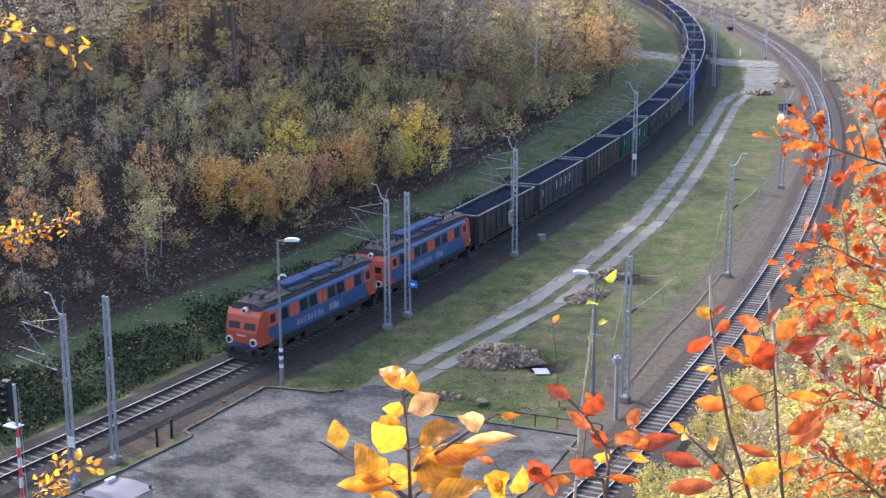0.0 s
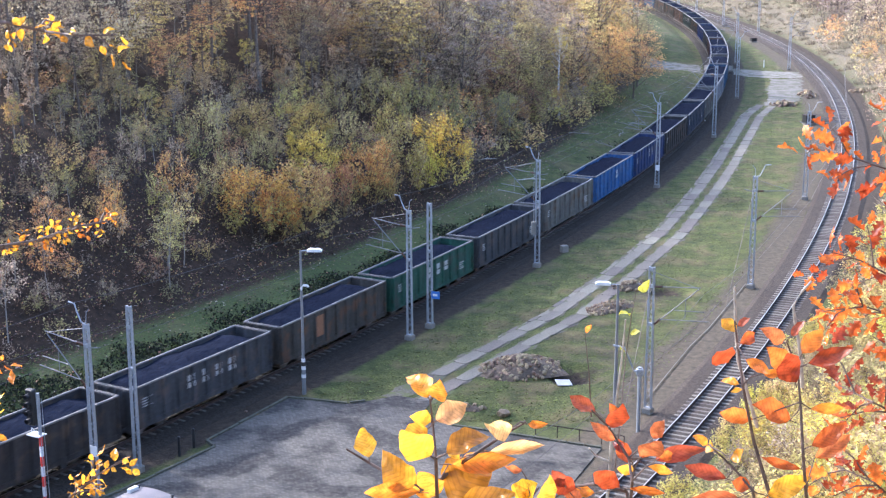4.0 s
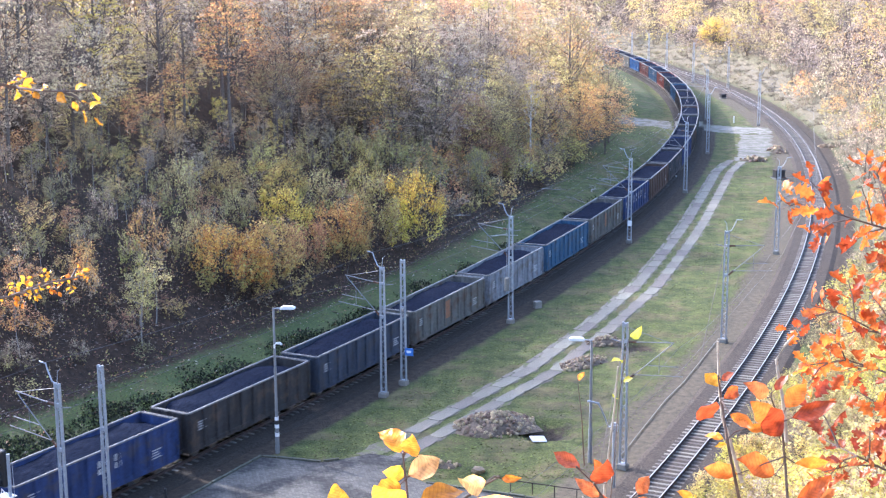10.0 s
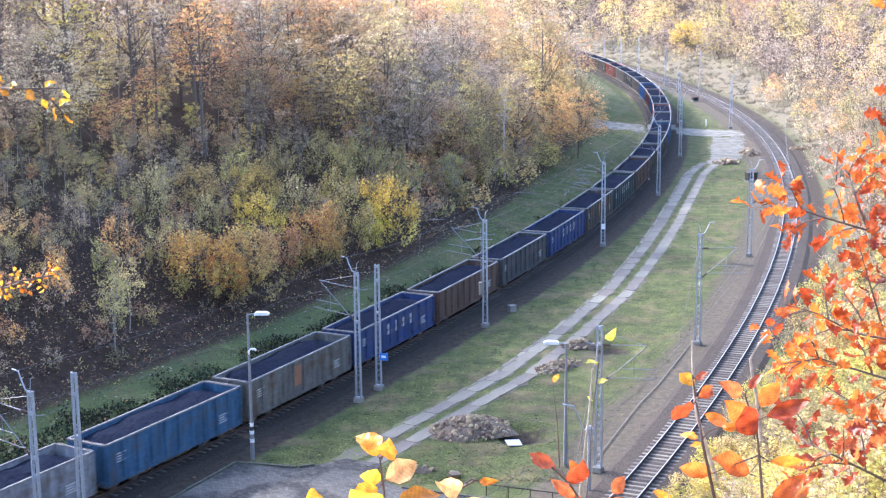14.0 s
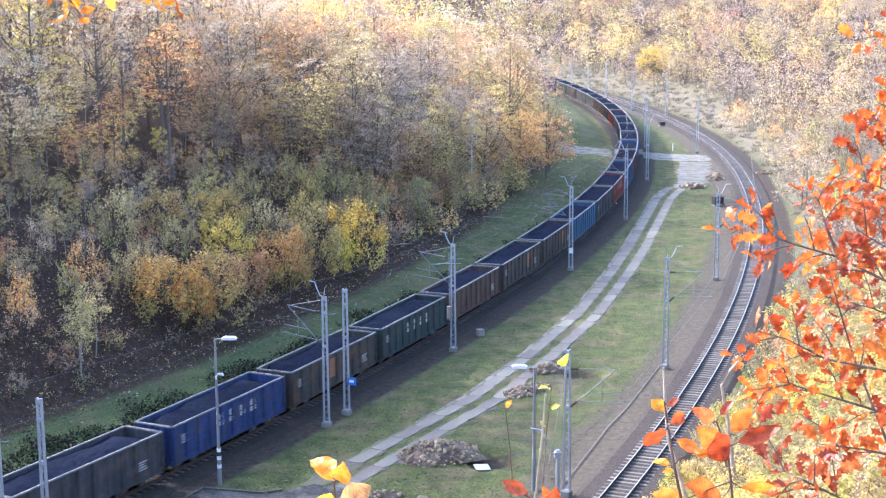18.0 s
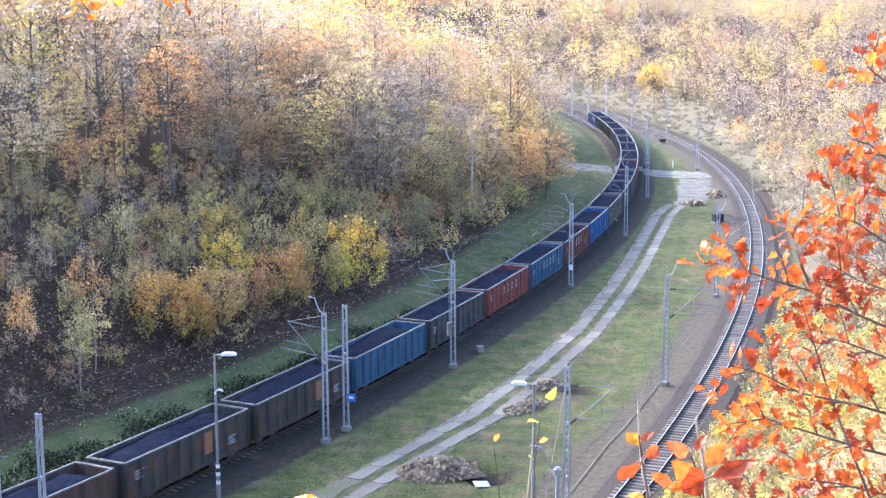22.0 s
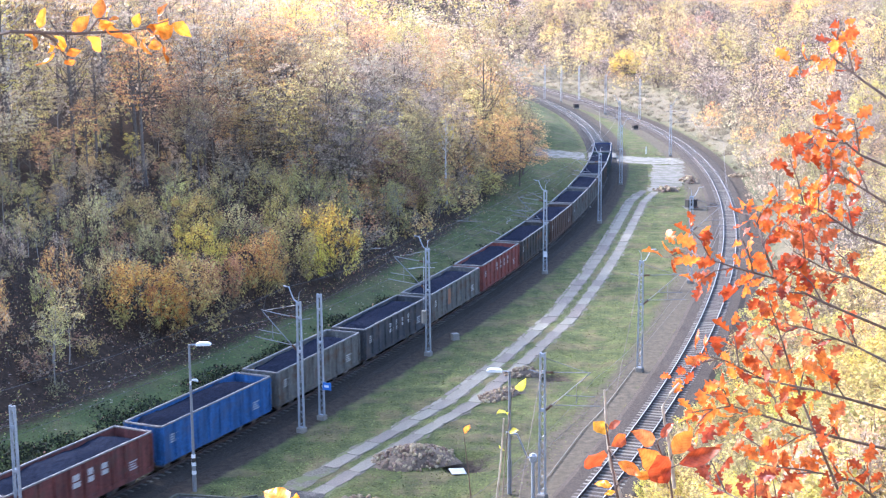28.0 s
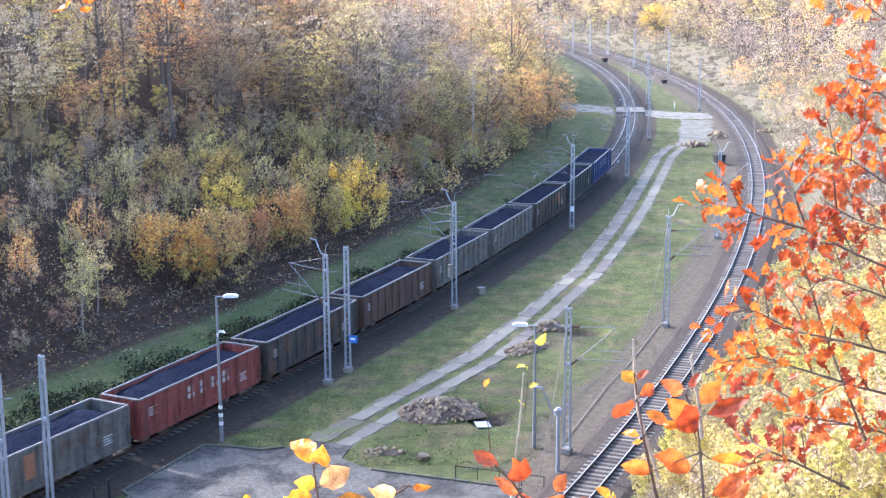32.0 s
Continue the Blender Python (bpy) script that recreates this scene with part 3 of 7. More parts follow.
def build_mast(x, y, turn, h, arm=True, swan=True, label="galvanised lattice catenary mast on a concrete footing"):
    m = thing("catenary_mast", label, "catenary mast", "masts along the line", pose(x, y, height(x, y), 0, 0, turn))
    part("footing", Shape().box((-0.3, -0.3, -0.6), (0.3, 0.3, 0.36), bevel=0.05).mesh("footing", CEMENT), m)
    part("post", lattice_mast(h).mesh("post", GALV), m)
    if swan:
        part("swan_neck_bracket", Shape().tube([(0, 0, h - 0.1), (-0.35, 0, h + 0.05), (-0.6, 0, h + 0.55), (-0.75, 0, h + 0.95), (-1.2, 0, h + 1.0)], 0.045, 5).tube([(0, 0, h), (0.05, 0.02, h + 0.6), (0.25, 0, h + 0.8)], 0.025, 4).mesh("bracket", GALV), m)
    if arm:
        part("cantilever", Shape().tube([(-0.2, 0, h - 1.2), (-3.1, 0, h - 0.9)], 0.035, 5).tube([(-0.2, 0, h - 3.6), (-3.0, 0, h - 1.0)], 0.035, 5).tube([(-1.5, 0, h - 2.5), (-3.4, 0, h - 2.35)], 0.03, 5).tube([(-0.2, 0.05, h - 0.3), (-3.0, 0.02, h - 0.95)], 0.018, 4).tube([(-0.6, 0, h - 3.2), (-3.7, 0, h - 2.9)], 0.03, 5).tube([(0.15, 0, h - 1.3), (0.9, 0, h - 1.15)], 0.035, 5).tube([(-2.2, 0, h - 1.7), (-2.2, 0, h - 2.95)], 0.022, 4).mesh("cantilever", ARMSTEEL), m)
        for a, b in (((-0.25, 0, h - 1.2), (-0.7, 0, h - 1.15)), ((-0.25, 0, h - 3.55), (-0.6, 0, h - 3.2))):
            q = Shape()
            va, vb = Vector(a), Vector(b)
            pts = [va.lerp(vb, k / 8) for k in range(9)]
            q.tube(pts, [0.05 if k % 2 else 0.1 for k in range(9)], 7)
            part("insulator", q.mesh("insulator", INSULATOR), m)
    return m


ARMSTEEL = mat("dull_arm_tube", (0.17, 0.17, 0.18), 0.6, 0.3, spread=0.2, size=1.0)
INSULATOR = mat("brown_glazed_insulator", (0.09, 0.045, 0.03), 0.25, spread=0.2)
# x, y, turn, height, arm, swan neck
for x, y, turn, h, arm, swan in (
        (-19.3, 72.9, -32, 9.6, True, True), (-17.8, 76.2, -32, 9.6, False, False),
        (-3.43, 100.7, -30, 9.5, True, True), (-2.04, 103.6, -30, 9.4, False, False),
        (6.76, 121.3, -27, 9.3, True, True), (21.4, 155.1, -22, 9.2, True, True),
        (33.0, 187.5, -20, 9.2, True, True), (42.5, 223.0, 165, 9.2, False, True),
        (11.7, 85.6, 150, 9.3, True, False), (23.6, 114.5, 152, 9.2, True, True), (35.8, 148.7, 158, 9.2, True, True),
        (58.0, 257.8, 172, 9.2, True, True), (50.5, 267.2, -5, 9.2, True, True), (66.2, 325.9, 0, 9.2, True, True),
        (61.0, 340.4, 180, 9.2, True, True), (60.7, 377.3, 190, 9.2, True, True), (55.9, 376.1, 10, 9.2, True, True), (52.4, 381.9, 10, 9.2, True, True)):
    build_mast(x, y, turn, h, arm, swan)


# ---- trees ----
def leaf_mat(name, col, tr=0.6):
    return mat(name, col, 0.6, spread=0.2, size=6.0, fine=0.8, bump=0, per="island", vary=0.34, tint=0.36, translucent=tr, spec=0.15)


LEAVES = {
    "orange": leaf_mat("orange_brown_leaves", (0.535, 0.318, 0.14)),
    "yellow": leaf_mat("yellow_leaves", (0.47, 0.362, 0.112)),
    "olive": leaf_mat("olive_leaves", (0.47, 0.385, 0.14)),
    "russet": leaf_mat("russet_leaves", (0.45, 0.23, 0.155)),
    "green": leaf_mat("fading_green_leaves", (0.43, 0.37, 0.16)),
    "tan": leaf_mat("tan_dry_leaves", (0.44, 0.35, 0.255)),
    "gold": leaf_mat("pale_gold_leaves", (0.545, 0.41, 0.18)),
    "amber": leaf_mat("amber_orange_leaves", (0.60, 0.32, 0.09)),
    "honey": leaf_mat("honey_yellow_leaves", (0.55, 0.385, 0.12)),
    "mauve": leaf_mat("grey_mauve_leaves", (0.37, 0.305, 0.275)),
    "straw": leaf_mat("dry_straw_stalks", (0.246, 0.213, 0.148), 0.3),
    "lime": leaf_mat("yellow_green_leaves", (0.46, 0.385, 0.11)),
}


def blades(centres, size, rng, face=None):
    """One small pointed leaf clump of three corners per place, turned at random or to lie about square to face."""
    n = len(centres)
    a = rng.normal(size=(n, 3))
    side = rng.normal(size=(n, 3))
    if face is not None:
        side = face / np.linalg.norm(face, axis=1)[:, None] + rng.normal(0, 0.33, (n, 3))
        side /= np.linalg.norm(side, axis=1)[:, None]
        a -= side * np.sum(a * side, 1)[:, None]
    a /= np.linalg.norm(a, axis=1)[:, None]
    b = np.cross(a, side)
    b /= np.linalg.norm(b, axis=1)[:, None]
    h = size * rng.uniform(0.55, 1.35, (n, 1))
    a, b = a * h, b * h * 0.8
    v = np.stack([centres - a * 0.8 - b * 0.7, centres + a * 1.1, centres - a * 0.3 + b], 1).reshape(-1, 3)
    return v, np.arange(3 * n).reshape(n, 3)


def fast_mesh(name, v, f, mats, index=None):
    """A mesh of faces with the same number of corners, from arrays."""
    k = f.shape[1]
    me = bpy.data.meshes.new(name)
    me.vertices.add(len(v))
    me.vertices.foreach_set("co", np.ascontiguousarray(v, np.float32).ravel())
    me.loops.add(f.size)
    me.loops.foreach_set("vertex_index", np.ascontiguousarray(f, np.int32).ravel())
    me.polygons.add(len(f))
    me.polygons.foreach_set("loop_start", np.arange(0, f.size, k, dtype=np.int32))
    if index is not None:
        me.polygons.foreach_set("material_index", np.asarray(index, np.int32))
    for m in mats:
        me.materials.append(m)
    me.update(calc_edges=True)
    return me


def tree_shape(rng, h, wide, base, lobes, n_leaf, leaf, bark, size, stems=1, brush=160, slim=1.0, flat=0.55, reach=1.0, low=""):
    """Arrays of wood and leaves of one tree at the origin: limbs that end in lobes, and leaves in flat sprays on the lobes.
    h, wide: height and half width; base: share of the height below the crown."""
    wood, fine = Shape(), Shape()
    mid, up = h * (1 + base) / 2, h * (1 - base) / 2
    trunks = []
    r0 = h * (0.0115 if stems == 1 else 0.008) * slim
    for st in range(stems):
        lean = rng.normal(0, 0.035 if stems == 1 else 0.16, 2)
        x0, y0 = (0, 0) if stems == 1 else rng.normal(0, 0.3, 2)
        top = h * (0.94 if stems == 1 else rng.uniform(0.6, 0.9))
        pts = [Vector((x0 + lean[0] * h * t + 0.12 * math.sin(t * 5 + st), y0 + lean[1] * h * t + 0.12 * math.cos(t * 4 + st), -0.4 + (top + 0.4) * t)) for t in np.linspace(0, 1, 7)]
        wood.tube(pts, [r0 * (1.25 - 1.15 * t) for t in np.linspace(0, 1, 7)], 6, caps=False)
        trunks.append((pts, top))
    balls, tips = [], []
    for k in range(lobes):
        u = -0.75 + 1.72 * (k + rng.uniform(0.1, 0.9)) / lobes
        az, rad = k * 2.4 + rng.uniform(-0.5, 0.5), rng.uniform(0.55, 0.95)
        ring = math.sqrt(max(0.0, 1 - u * u))
        c = Vector((math.cos(az) * ring * wide * rad, math.sin(az) * ring * wide * rad, mid + u * up * rad))
        r = wide * rng.uniform(0.26, 0.46)
        if low:
            c *= rng.uniform(0.86, 1.16)
            r = wide * rng.uniform(0.19, 0.36)
        balls.append((c, r))
        pts, top = trunks[k % stems]
        t = min(max((c.z - c.xy.length * rng.uniform(0.7, 1.3)) / top, base * 0.7), 0.92)
        i = min(int(t * 6), 5)
        p = pts[i].lerp(pts[i + 1], t * 6 - i)
        bow = p.lerp(c, 0.5) + Vector((c.x - p.x, c.y - p.y, 0)) * 0.12
        wood.tube([p, bow, c], [r0 * 0.45 * (1.25 - t), r0 * 0.28 * (1.25 - t), r0 * 0.09], 4, caps=False)
        for q in range(5):
            b = bow.lerp(c, rng.uniform(0.1, 1.0))
            d = (Vector(rng.normal(0, 1, 3)).normalized() + Vector((c.x, c.y, up * 0.6)).normalized() * 0.8).normalized()
            g = c + d * r * rng.uniform(0.6, 1.05)
            wood.tube([b, g], [r0 * 0.12 + 0.006, 0.008], 3, caps=False)
            tips.append((g, (g - b).normalized()))
    # fine bare twigs, one thin strip each
    for k in range(brush):
        b, d = tips[int(rng.integers(0, len(tips)))]
        b = b - d * rng.uniform(0, 0.6)
        e = b + (d * 0.8 + Vector((rng.normal(0, 0.45), rng.normal(0, 0.45), rng.uniform(0.0, 0.6)))) * rng.uniform(0.5, 1.1) * min(1.0, wide * 0.4) * reach
        w = Vector((rng.normal(), rng.normal(), rng.normal() * 0.4)).normalized() * 0.018
        fine.add([b - w, b + w, e + w * 0.3, e - w * 0.3], [(0, 1, 2, 3)])
    n = len(wood.v)
    wv, wf = np.array(wood.v + fine.v), np.array(wood.f + [tuple(i + n for i in f) for f in fine.f])
    wi = np.array([0] * len(wood.f) + [1] * len(fine.f))
    # sprays of seven leaves on the outer skin of the lobes
    m = n_leaf // 7
    rs = np.array([b[1] for b in balls])
    pick = rng.choice(len(balls), m, p=rs ** 2 / np.sum(rs ** 2))
    cs = np.array([tuple(b[0]) for b in balls])[pick]
    out = (cs - (0, 0, mid)) / (wide, wide, up)
    d = rng.normal(size=(m, 3)) + out * 1.1 + (0, 0, 0.35)
    d /= np.linalg.norm(d, axis=1)[:, None]
    cs = cs + d * rs[pick][:, None] * np.where(rng.uniform(size=m) < 0.22, rng.uniform(0.1, 0.8, m), rng.uniform(0.75, 1.12, m))[:, None]
    c = np.repeat(cs, 7, 0) + rng.normal(size=(m * 7, 3)) * (size * 2.4, size * 2.4, size * 2.4 * flat)
    c[:, 2] = np.maximum(c[:, 2], h * 0.04)
    face = np.repeat(d, 7, 0) * 0.7 + (0, 0, 0.5) + rng.normal(0, 0.35, (m * 7, 3))
    if low:
        # bushes: the leaves of a spray sit along a shoot that leans up and out
        lean = d * 0.8 + (0, 0, 0.75) + rng.normal(0, 0.2, (m, 3))
        c = np.repeat(cs, 7, 0) + np.repeat(lean, 7, 0) * (np.tile(np.arange(7) - 2.5, m) * size * 0.95)[:, None] + rng.normal(size=(m * 7, 3)) * size * 0.7
        c[:, 2] = np.maximum(c[:, 2], h * 0.04)
    mix = rng.permutation(m * 7)
    v, f = blades(c[mix], size, rng, face[mix])
    lower = np.zeros(m * 7, int)
    if low:
        lower = (np.repeat(cs[:, 2], 7)[mix] / h + np.repeat(rng.normal(0, 0.13, m), 7)[mix] < 0.44).astype(int)
    trunk = fast_mesh("trunk", wv, wf, [bark, TWIGS], wi)
    return {"wood": wv, "wood_f": wf, "wood_i": wi, "leaf": v, "leaf_f": f, "bark": bark, "kind": leaf, "trunk": trunk, "low": low, "lower": lower, "crown": fast_mesh("crown", v, f, [LEAVES[leaf], LEAVES[low or leaf]], lower)}


TWIGS = mat("grey_brown_twigs", (0.33, 0.235, 0.165), 0.9, spread=0.4, size=1.5, fine=4, bump=0, per="island")
build_deck()
draped("crossing_road", ((46.6, 261.4), (53.0, 257.4), (59.2, 254.6), (58.0, 246.0), (51.5, 246.2), (46.2, 251.5)), 0.35, CROSSGRIT, "pale worn road by the level crossing, in full sun", "road", 1)
draped("crossing_road", ((27.0, 270.5), (35.7, 271.0), (43.8, 265.0), (42.6, 253.5), (38.6, 257.5), (31.5, 260.5), (26.5, 261.0)), 0.35, CROSSGRIT, "pale gravel track beyond the level crossing, in full sun", "road", 2)
draped("crossing_pad", ((52.2, 246.0), (57.6, 246.0), (55.4, 234.5), (53.2, 224.0), (50.6, 217.5), (46.9, 213.5), (44.2, 213.8), (46.6, 221.0), (48.6, 232.0)), 0.35, PADGRIT, "pale gritty hard standing beside the level crossing", "pavement", 3)


SAP_BARK = mat("pale_young_bark", (0.25, 0.225, 0.2), 0.9, spread=0.4, size=0.6, fine=7, per="island")
RNG = np.random.default_rng(7)
# slender forest trees: bare trunks below, thin crowns
SLIM = [tree_shape(RNG, *a, flat=0.22) for a in (
    (17, 3.0, 0.42, 16, 1800, "orange", BARK, 0.115, 1, 150), (16, 2.8, 0.45, 15, 1500, "tan", BARK, 0.11, 1, 170), (17, 2.8, 0.4, 16, 1800, "yellow", BARK, 0.115, 1, 130),
    (15, 3.2, 0.4, 16, 1900, "gold", BARK, 0.115, 1, 150), (16, 3.0, 0.45, 16, 900, "tan", BARK, 0.11, 1, 240), (18, 2.0, 0.5, 14, 1300, "yellow", BIRCH, 0.095, 1, 90))]
# half bare trees with wide fans of branches and flat sprays of leaves
BARE = [tree_shape(RNG, *a, reach=1.5, flat=0.2) for a in (
    (13, 4.0, 0.3, 20, 3000, "tan", BARK, 0.12, 1, 240), (14, 3.8, 0.32, 20, 3300, "orange", BARK, 0.12, 1, 200), (12, 4.0, 0.28, 20, 2000, "tan", BARK, 0.11, 1, 300), (13, 3.8, 0.3, 20, 3200, "gold", BARK, 0.12, 1, 200))]
# wide round crowns of the wood's edge
DOME = [tree_shape(RNG, *a, flat=0.4) for a in (
    (13, 4.2, 0.12, 26, 4600, "orange", BARK, 0.125, 1, 160), (14, 4.2, 0.15, 26, 4200, "gold", BARK, 0.125, 1, 160), (13, 4.0, 0.12, 24, 3800, "tan", BARK, 0.12, 1, 200),
    (14, 3.8, 0.14, 24, 4400, "yellow", BARK, 0.125, 1, 130), (12, 3.8, 0.1, 24, 3600, "olive", BARK, 0.12, 1, 140), (12, 3.8, 0.12, 24, 3600, "russet", BARK, 0.12, 1, 140), (13, 4.0, 0.14, 24, 2300, "mauve", BARK, 0.12, 1, 400))]
# many-stemmed trees of the open hillside, leafy to the ground
THICKET = [tree_shape(RNG, *a) for a in (
    (8.5, 3.9, 0.0, 22, 2200, "tan", BARK, 0.105, 3, 360), (8.5, 3.9, 0.0, 22, 1200, "mauve", BARK, 0.1, 4, 640), (9.0, 3.7, 0.0, 20, 3200, "gold", BARK, 0.11, 3, 180), (8.5, 3.7, 0.0, 20, 2600, "orange", BARK, 0.105, 3, 240),
    (9.5, 3.6, 0.0, 20, 3600, "yellow", BARK, 0.11, 3, 120), (8.0, 3.4, 0.0, 20, 2700, "russet", BARK, 0.105, 3, 220), (8.0, 3.6, 0.0, 20, 3200, "olive", BARK, 0.105, 3, 120))]
BUSH = [tree_shape(RNG, *a, low=b) for *a, b in (
    (5.6, 2.6, 0.05, 30, 3600, "amber", BUSH_BARK, 0.115, 4, 120, "olive"), (5.6, 2.6, 0.05, 30, 3600, "honey", BUSH_BARK, 0.115, 4, 120, "olive"), (5.4, 2.5, 0.05, 28, 3000, "lime", BUSH_BARK, 0.115, 4, 120, "olive"),
    (5.2, 2.4, 0.06, 24, 1900, "gold", BUSH_BARK, 0.115, 4, 200, "olive"), (5.2, 2.4, 0.06, 24, 1900, "orange", BUSH_BARK, 0.115, 4, 200, "tan"), (5.4, 2.3, 0.05, 22, 2000, "olive", BUSH_BARK, 0.11, 4, 220, "green"),
    (5.0, 2.2, 0.06, 20, 1400, "green", BUSH_BARK, 0.1, 4, 260, "olive"), (5.0, 2.2, 0.06, 20, 1000, "tan", BUSH_BARK, 0.1, 4, 320, "green"))]
SAPLING = [tree_shape(RNG, *a, slim=0.7) for a in (
    (8.0, 1.35, 0.2, 16, 1300, "green", SAP_BARK, 0.085, 1, 80), (7.5, 1.3, 0.3, 14, 1000, "tan", SAP_BARK, 0.085, 1, 80), (8.0, 1.3, 0.25, 14, 1100, "olive", SAP_BARK, 0.085, 1, 80),
    (7.0, 1.3, 0.35, 13, 950, "orange", SAP_BARK, 0.09, 1, 60), (7.0, 1.3, 0.35, 13, 950, "gold", SAP_BARK, 0.09, 1, 60), (6.5, 1.5, 0.1, 14, 800, "green", SAP_BARK, 0.08, 1, 110))]
B = {s["kind"]: s for s in BUSH}


def scrub_shape(rng, n):
    """Dry stalks and thin twigs in a low tuft."""
    a = rng.normal(0, 0.55, (n, 3)) * (1, 1, 0)
    tip = a * rng.uniform(1.2, 1.9, (n, 1)) + np.stack([rng.normal(0, 0.15, n), rng.normal(0, 0.15, n), rng.uniform(0.5, 1.7, n)], 1)
    w = rng.normal(0, 0.045, (n, 3)) * (1, 1, 0.2)
    v = np.stack([a - w, a + w, tip], 1).reshape(-1, 3)
    return {"wood": np.zeros((4, 3)), "wood_f": np.array([[0, 1, 2, 3]]), "wood_i": np.array([0]), "leaf": v, "leaf_f": np.arange(3 * n).reshape(n, 3), "bark": BARK, "kind": "straw", "low": "", "lower": np.zeros(n, int)}


SCRUB = [scrub_shape(RNG, 70) for k in range(3)]
TREE_WORDS = {"orange": "beech with thin orange-brown autumn leaves", "tan": "half-bare tree with dry tan leaves", "yellow": "tree with bright yellow autumn leaves",
              "russet": "tree with dull red autumn leaves", "olive": "tree with leaves still olive green", "green": "tree with fading green leaves", "mauve": "nearly bare tree with grey-mauve twigs",
              "gold": "tree with pale gold autumn leaves", "amber": "tree with dense amber orange leaves", "honey": "tree with dense honey yellow leaves", "lime": "tree with dense yellow-green leaves"}


def plant(shape, x, y, z, scale, wide, turn, bush):
    words = TREE_WORDS[shape["kind"]]
    if shape["bark"] is BIRCH:
        words = "slender birch with a white trunk and yellow leaves"
    if shape["bark"] is SAP_BARK:
        words = "young " + words.replace("tree", "sapling").replace("beech", "sapling")
    if bush:
        words = words.replace("tree", "bush").replace("beech", "bush")
    name = "bush" if bush else "sapling" if shape["bark"] is SAP_BARK else "tree"
    t = thing(name, words + " on the slope", name, {"bush": "bushes of the slopes", "sapling": "saplings of the slope", "tree": "trees of the wood"}[name])
    t.matrix_basis = Matrix.LocRotScale((x, y, z - 0.1), Euler((random.uniform(-0.05, 0.05), random.uniform(-0.05, 0.05), turn)), (wide, wide, scale))
    part("trunk", shape["trunk"], t)
    part("crown", shape["crown"], t)


# the bushes that stand out on the lower slope: x, y, width, height
STANDING = {
    "amber": ((-16.6, 118.0, 6.1, 5.9), (-10.9, 126.7, 3.9, 5.0), (-8.5, 131.6, 4.9, 6.0), (-14.6, 119.6, 3.6, 4.4)),
    "honey": ((-1.3, 144.5, 5.6, 7.2), (-12.9, 121.9, 5.8, 6.1), (-13.1, 132.2, 4.6, 4.9), (-14.2, 140.1, 4.6, 4.4), (-18.8, 134.6, 4.4, 4.6), (-7.2, 133.8, 3.4, 4.2)),
    "lime": ((-5.6, 137.3, 6.4, 7.4), (-3.0, 141.5, 3.6, 5.0)),
    "gold": ((-10.8, 140.2, 4.5, 4.9), (-22.2, 126.3, 4.3, 6.5), (-19.2, 122.2, 3.5, 4.4), (-17.4, 130.0, 3.2, 4.2)),
    "orange": ((-22.7, 116.0, 3.7, 5.1), (-26.0, 107.7, 2.8, 4.8), (-20.0, 128.5, 3.0, 3.8)),
    "olive": ((-4.4, 157.8, 6.8, 6.8), (-8.1, 156.4, 5.6, 5.8), (-1.4, 156.8, 4.3, 6.6), (-12.5, 150.0, 5.0, 5.4), (-6.5, 149.0, 4.6, 5.6), (-2.2, 150.5, 4.6, 6.0)),
    "green": ((-20.7, 118.3, 2.7, 5.2), (-23.9, 114.1, 2.8, 3.9), (-16.5, 144.0, 4.2, 4.6)),
    "tan": ((-26.8, 118.7, 3.3, 4.4), (-23.6, 122.0, 2.8, 4.0)),
}
# tall crowns that rise over the rest of the wood: shape, x, y, height, width
RISING = ((DOME[3], -8.6, 250.0, 20.0, 9.5), (DOME[3], 10.6, 258.0, 22.0, 9.0), (DOME[3], 21.0, 226.0, 21.0, 10.5), (DOME[1], -2.4, 172.0, 18.5, 10.5), (DOME[3], -14.0, 262.0, 18.0, 9.0),
          (DOME[0], 25.5, 212.0, 10.5, 7.5), (DOME[0], 21.0, 206.0, 11.0, 7.5), (DOME[1], 27.5, 224.0, 13.0, 7.5), (DOME[4], 9.5, 186.0, 11.0, 7.0), (DOME[1], 15.0, 196.0, 12.0, 8.0), (DOME[0], 4.0, 176.0, 10.0, 7.0),
          (SLIM[5], -33.9, 151.4, 18.0, 3.6), (SLIM[5], -38.9, 151.5, 18.5, 3.4), (SLIM[5], 13.0, 186.0, 12.0, 3.0), (DOME[5], 8.5, 178.0, 5.0, 4.5), (B["honey"], 77.0, 398.0, 8.0, 9.5), (DOME[5], -24.0, 258.0, 17.0, 9.0))


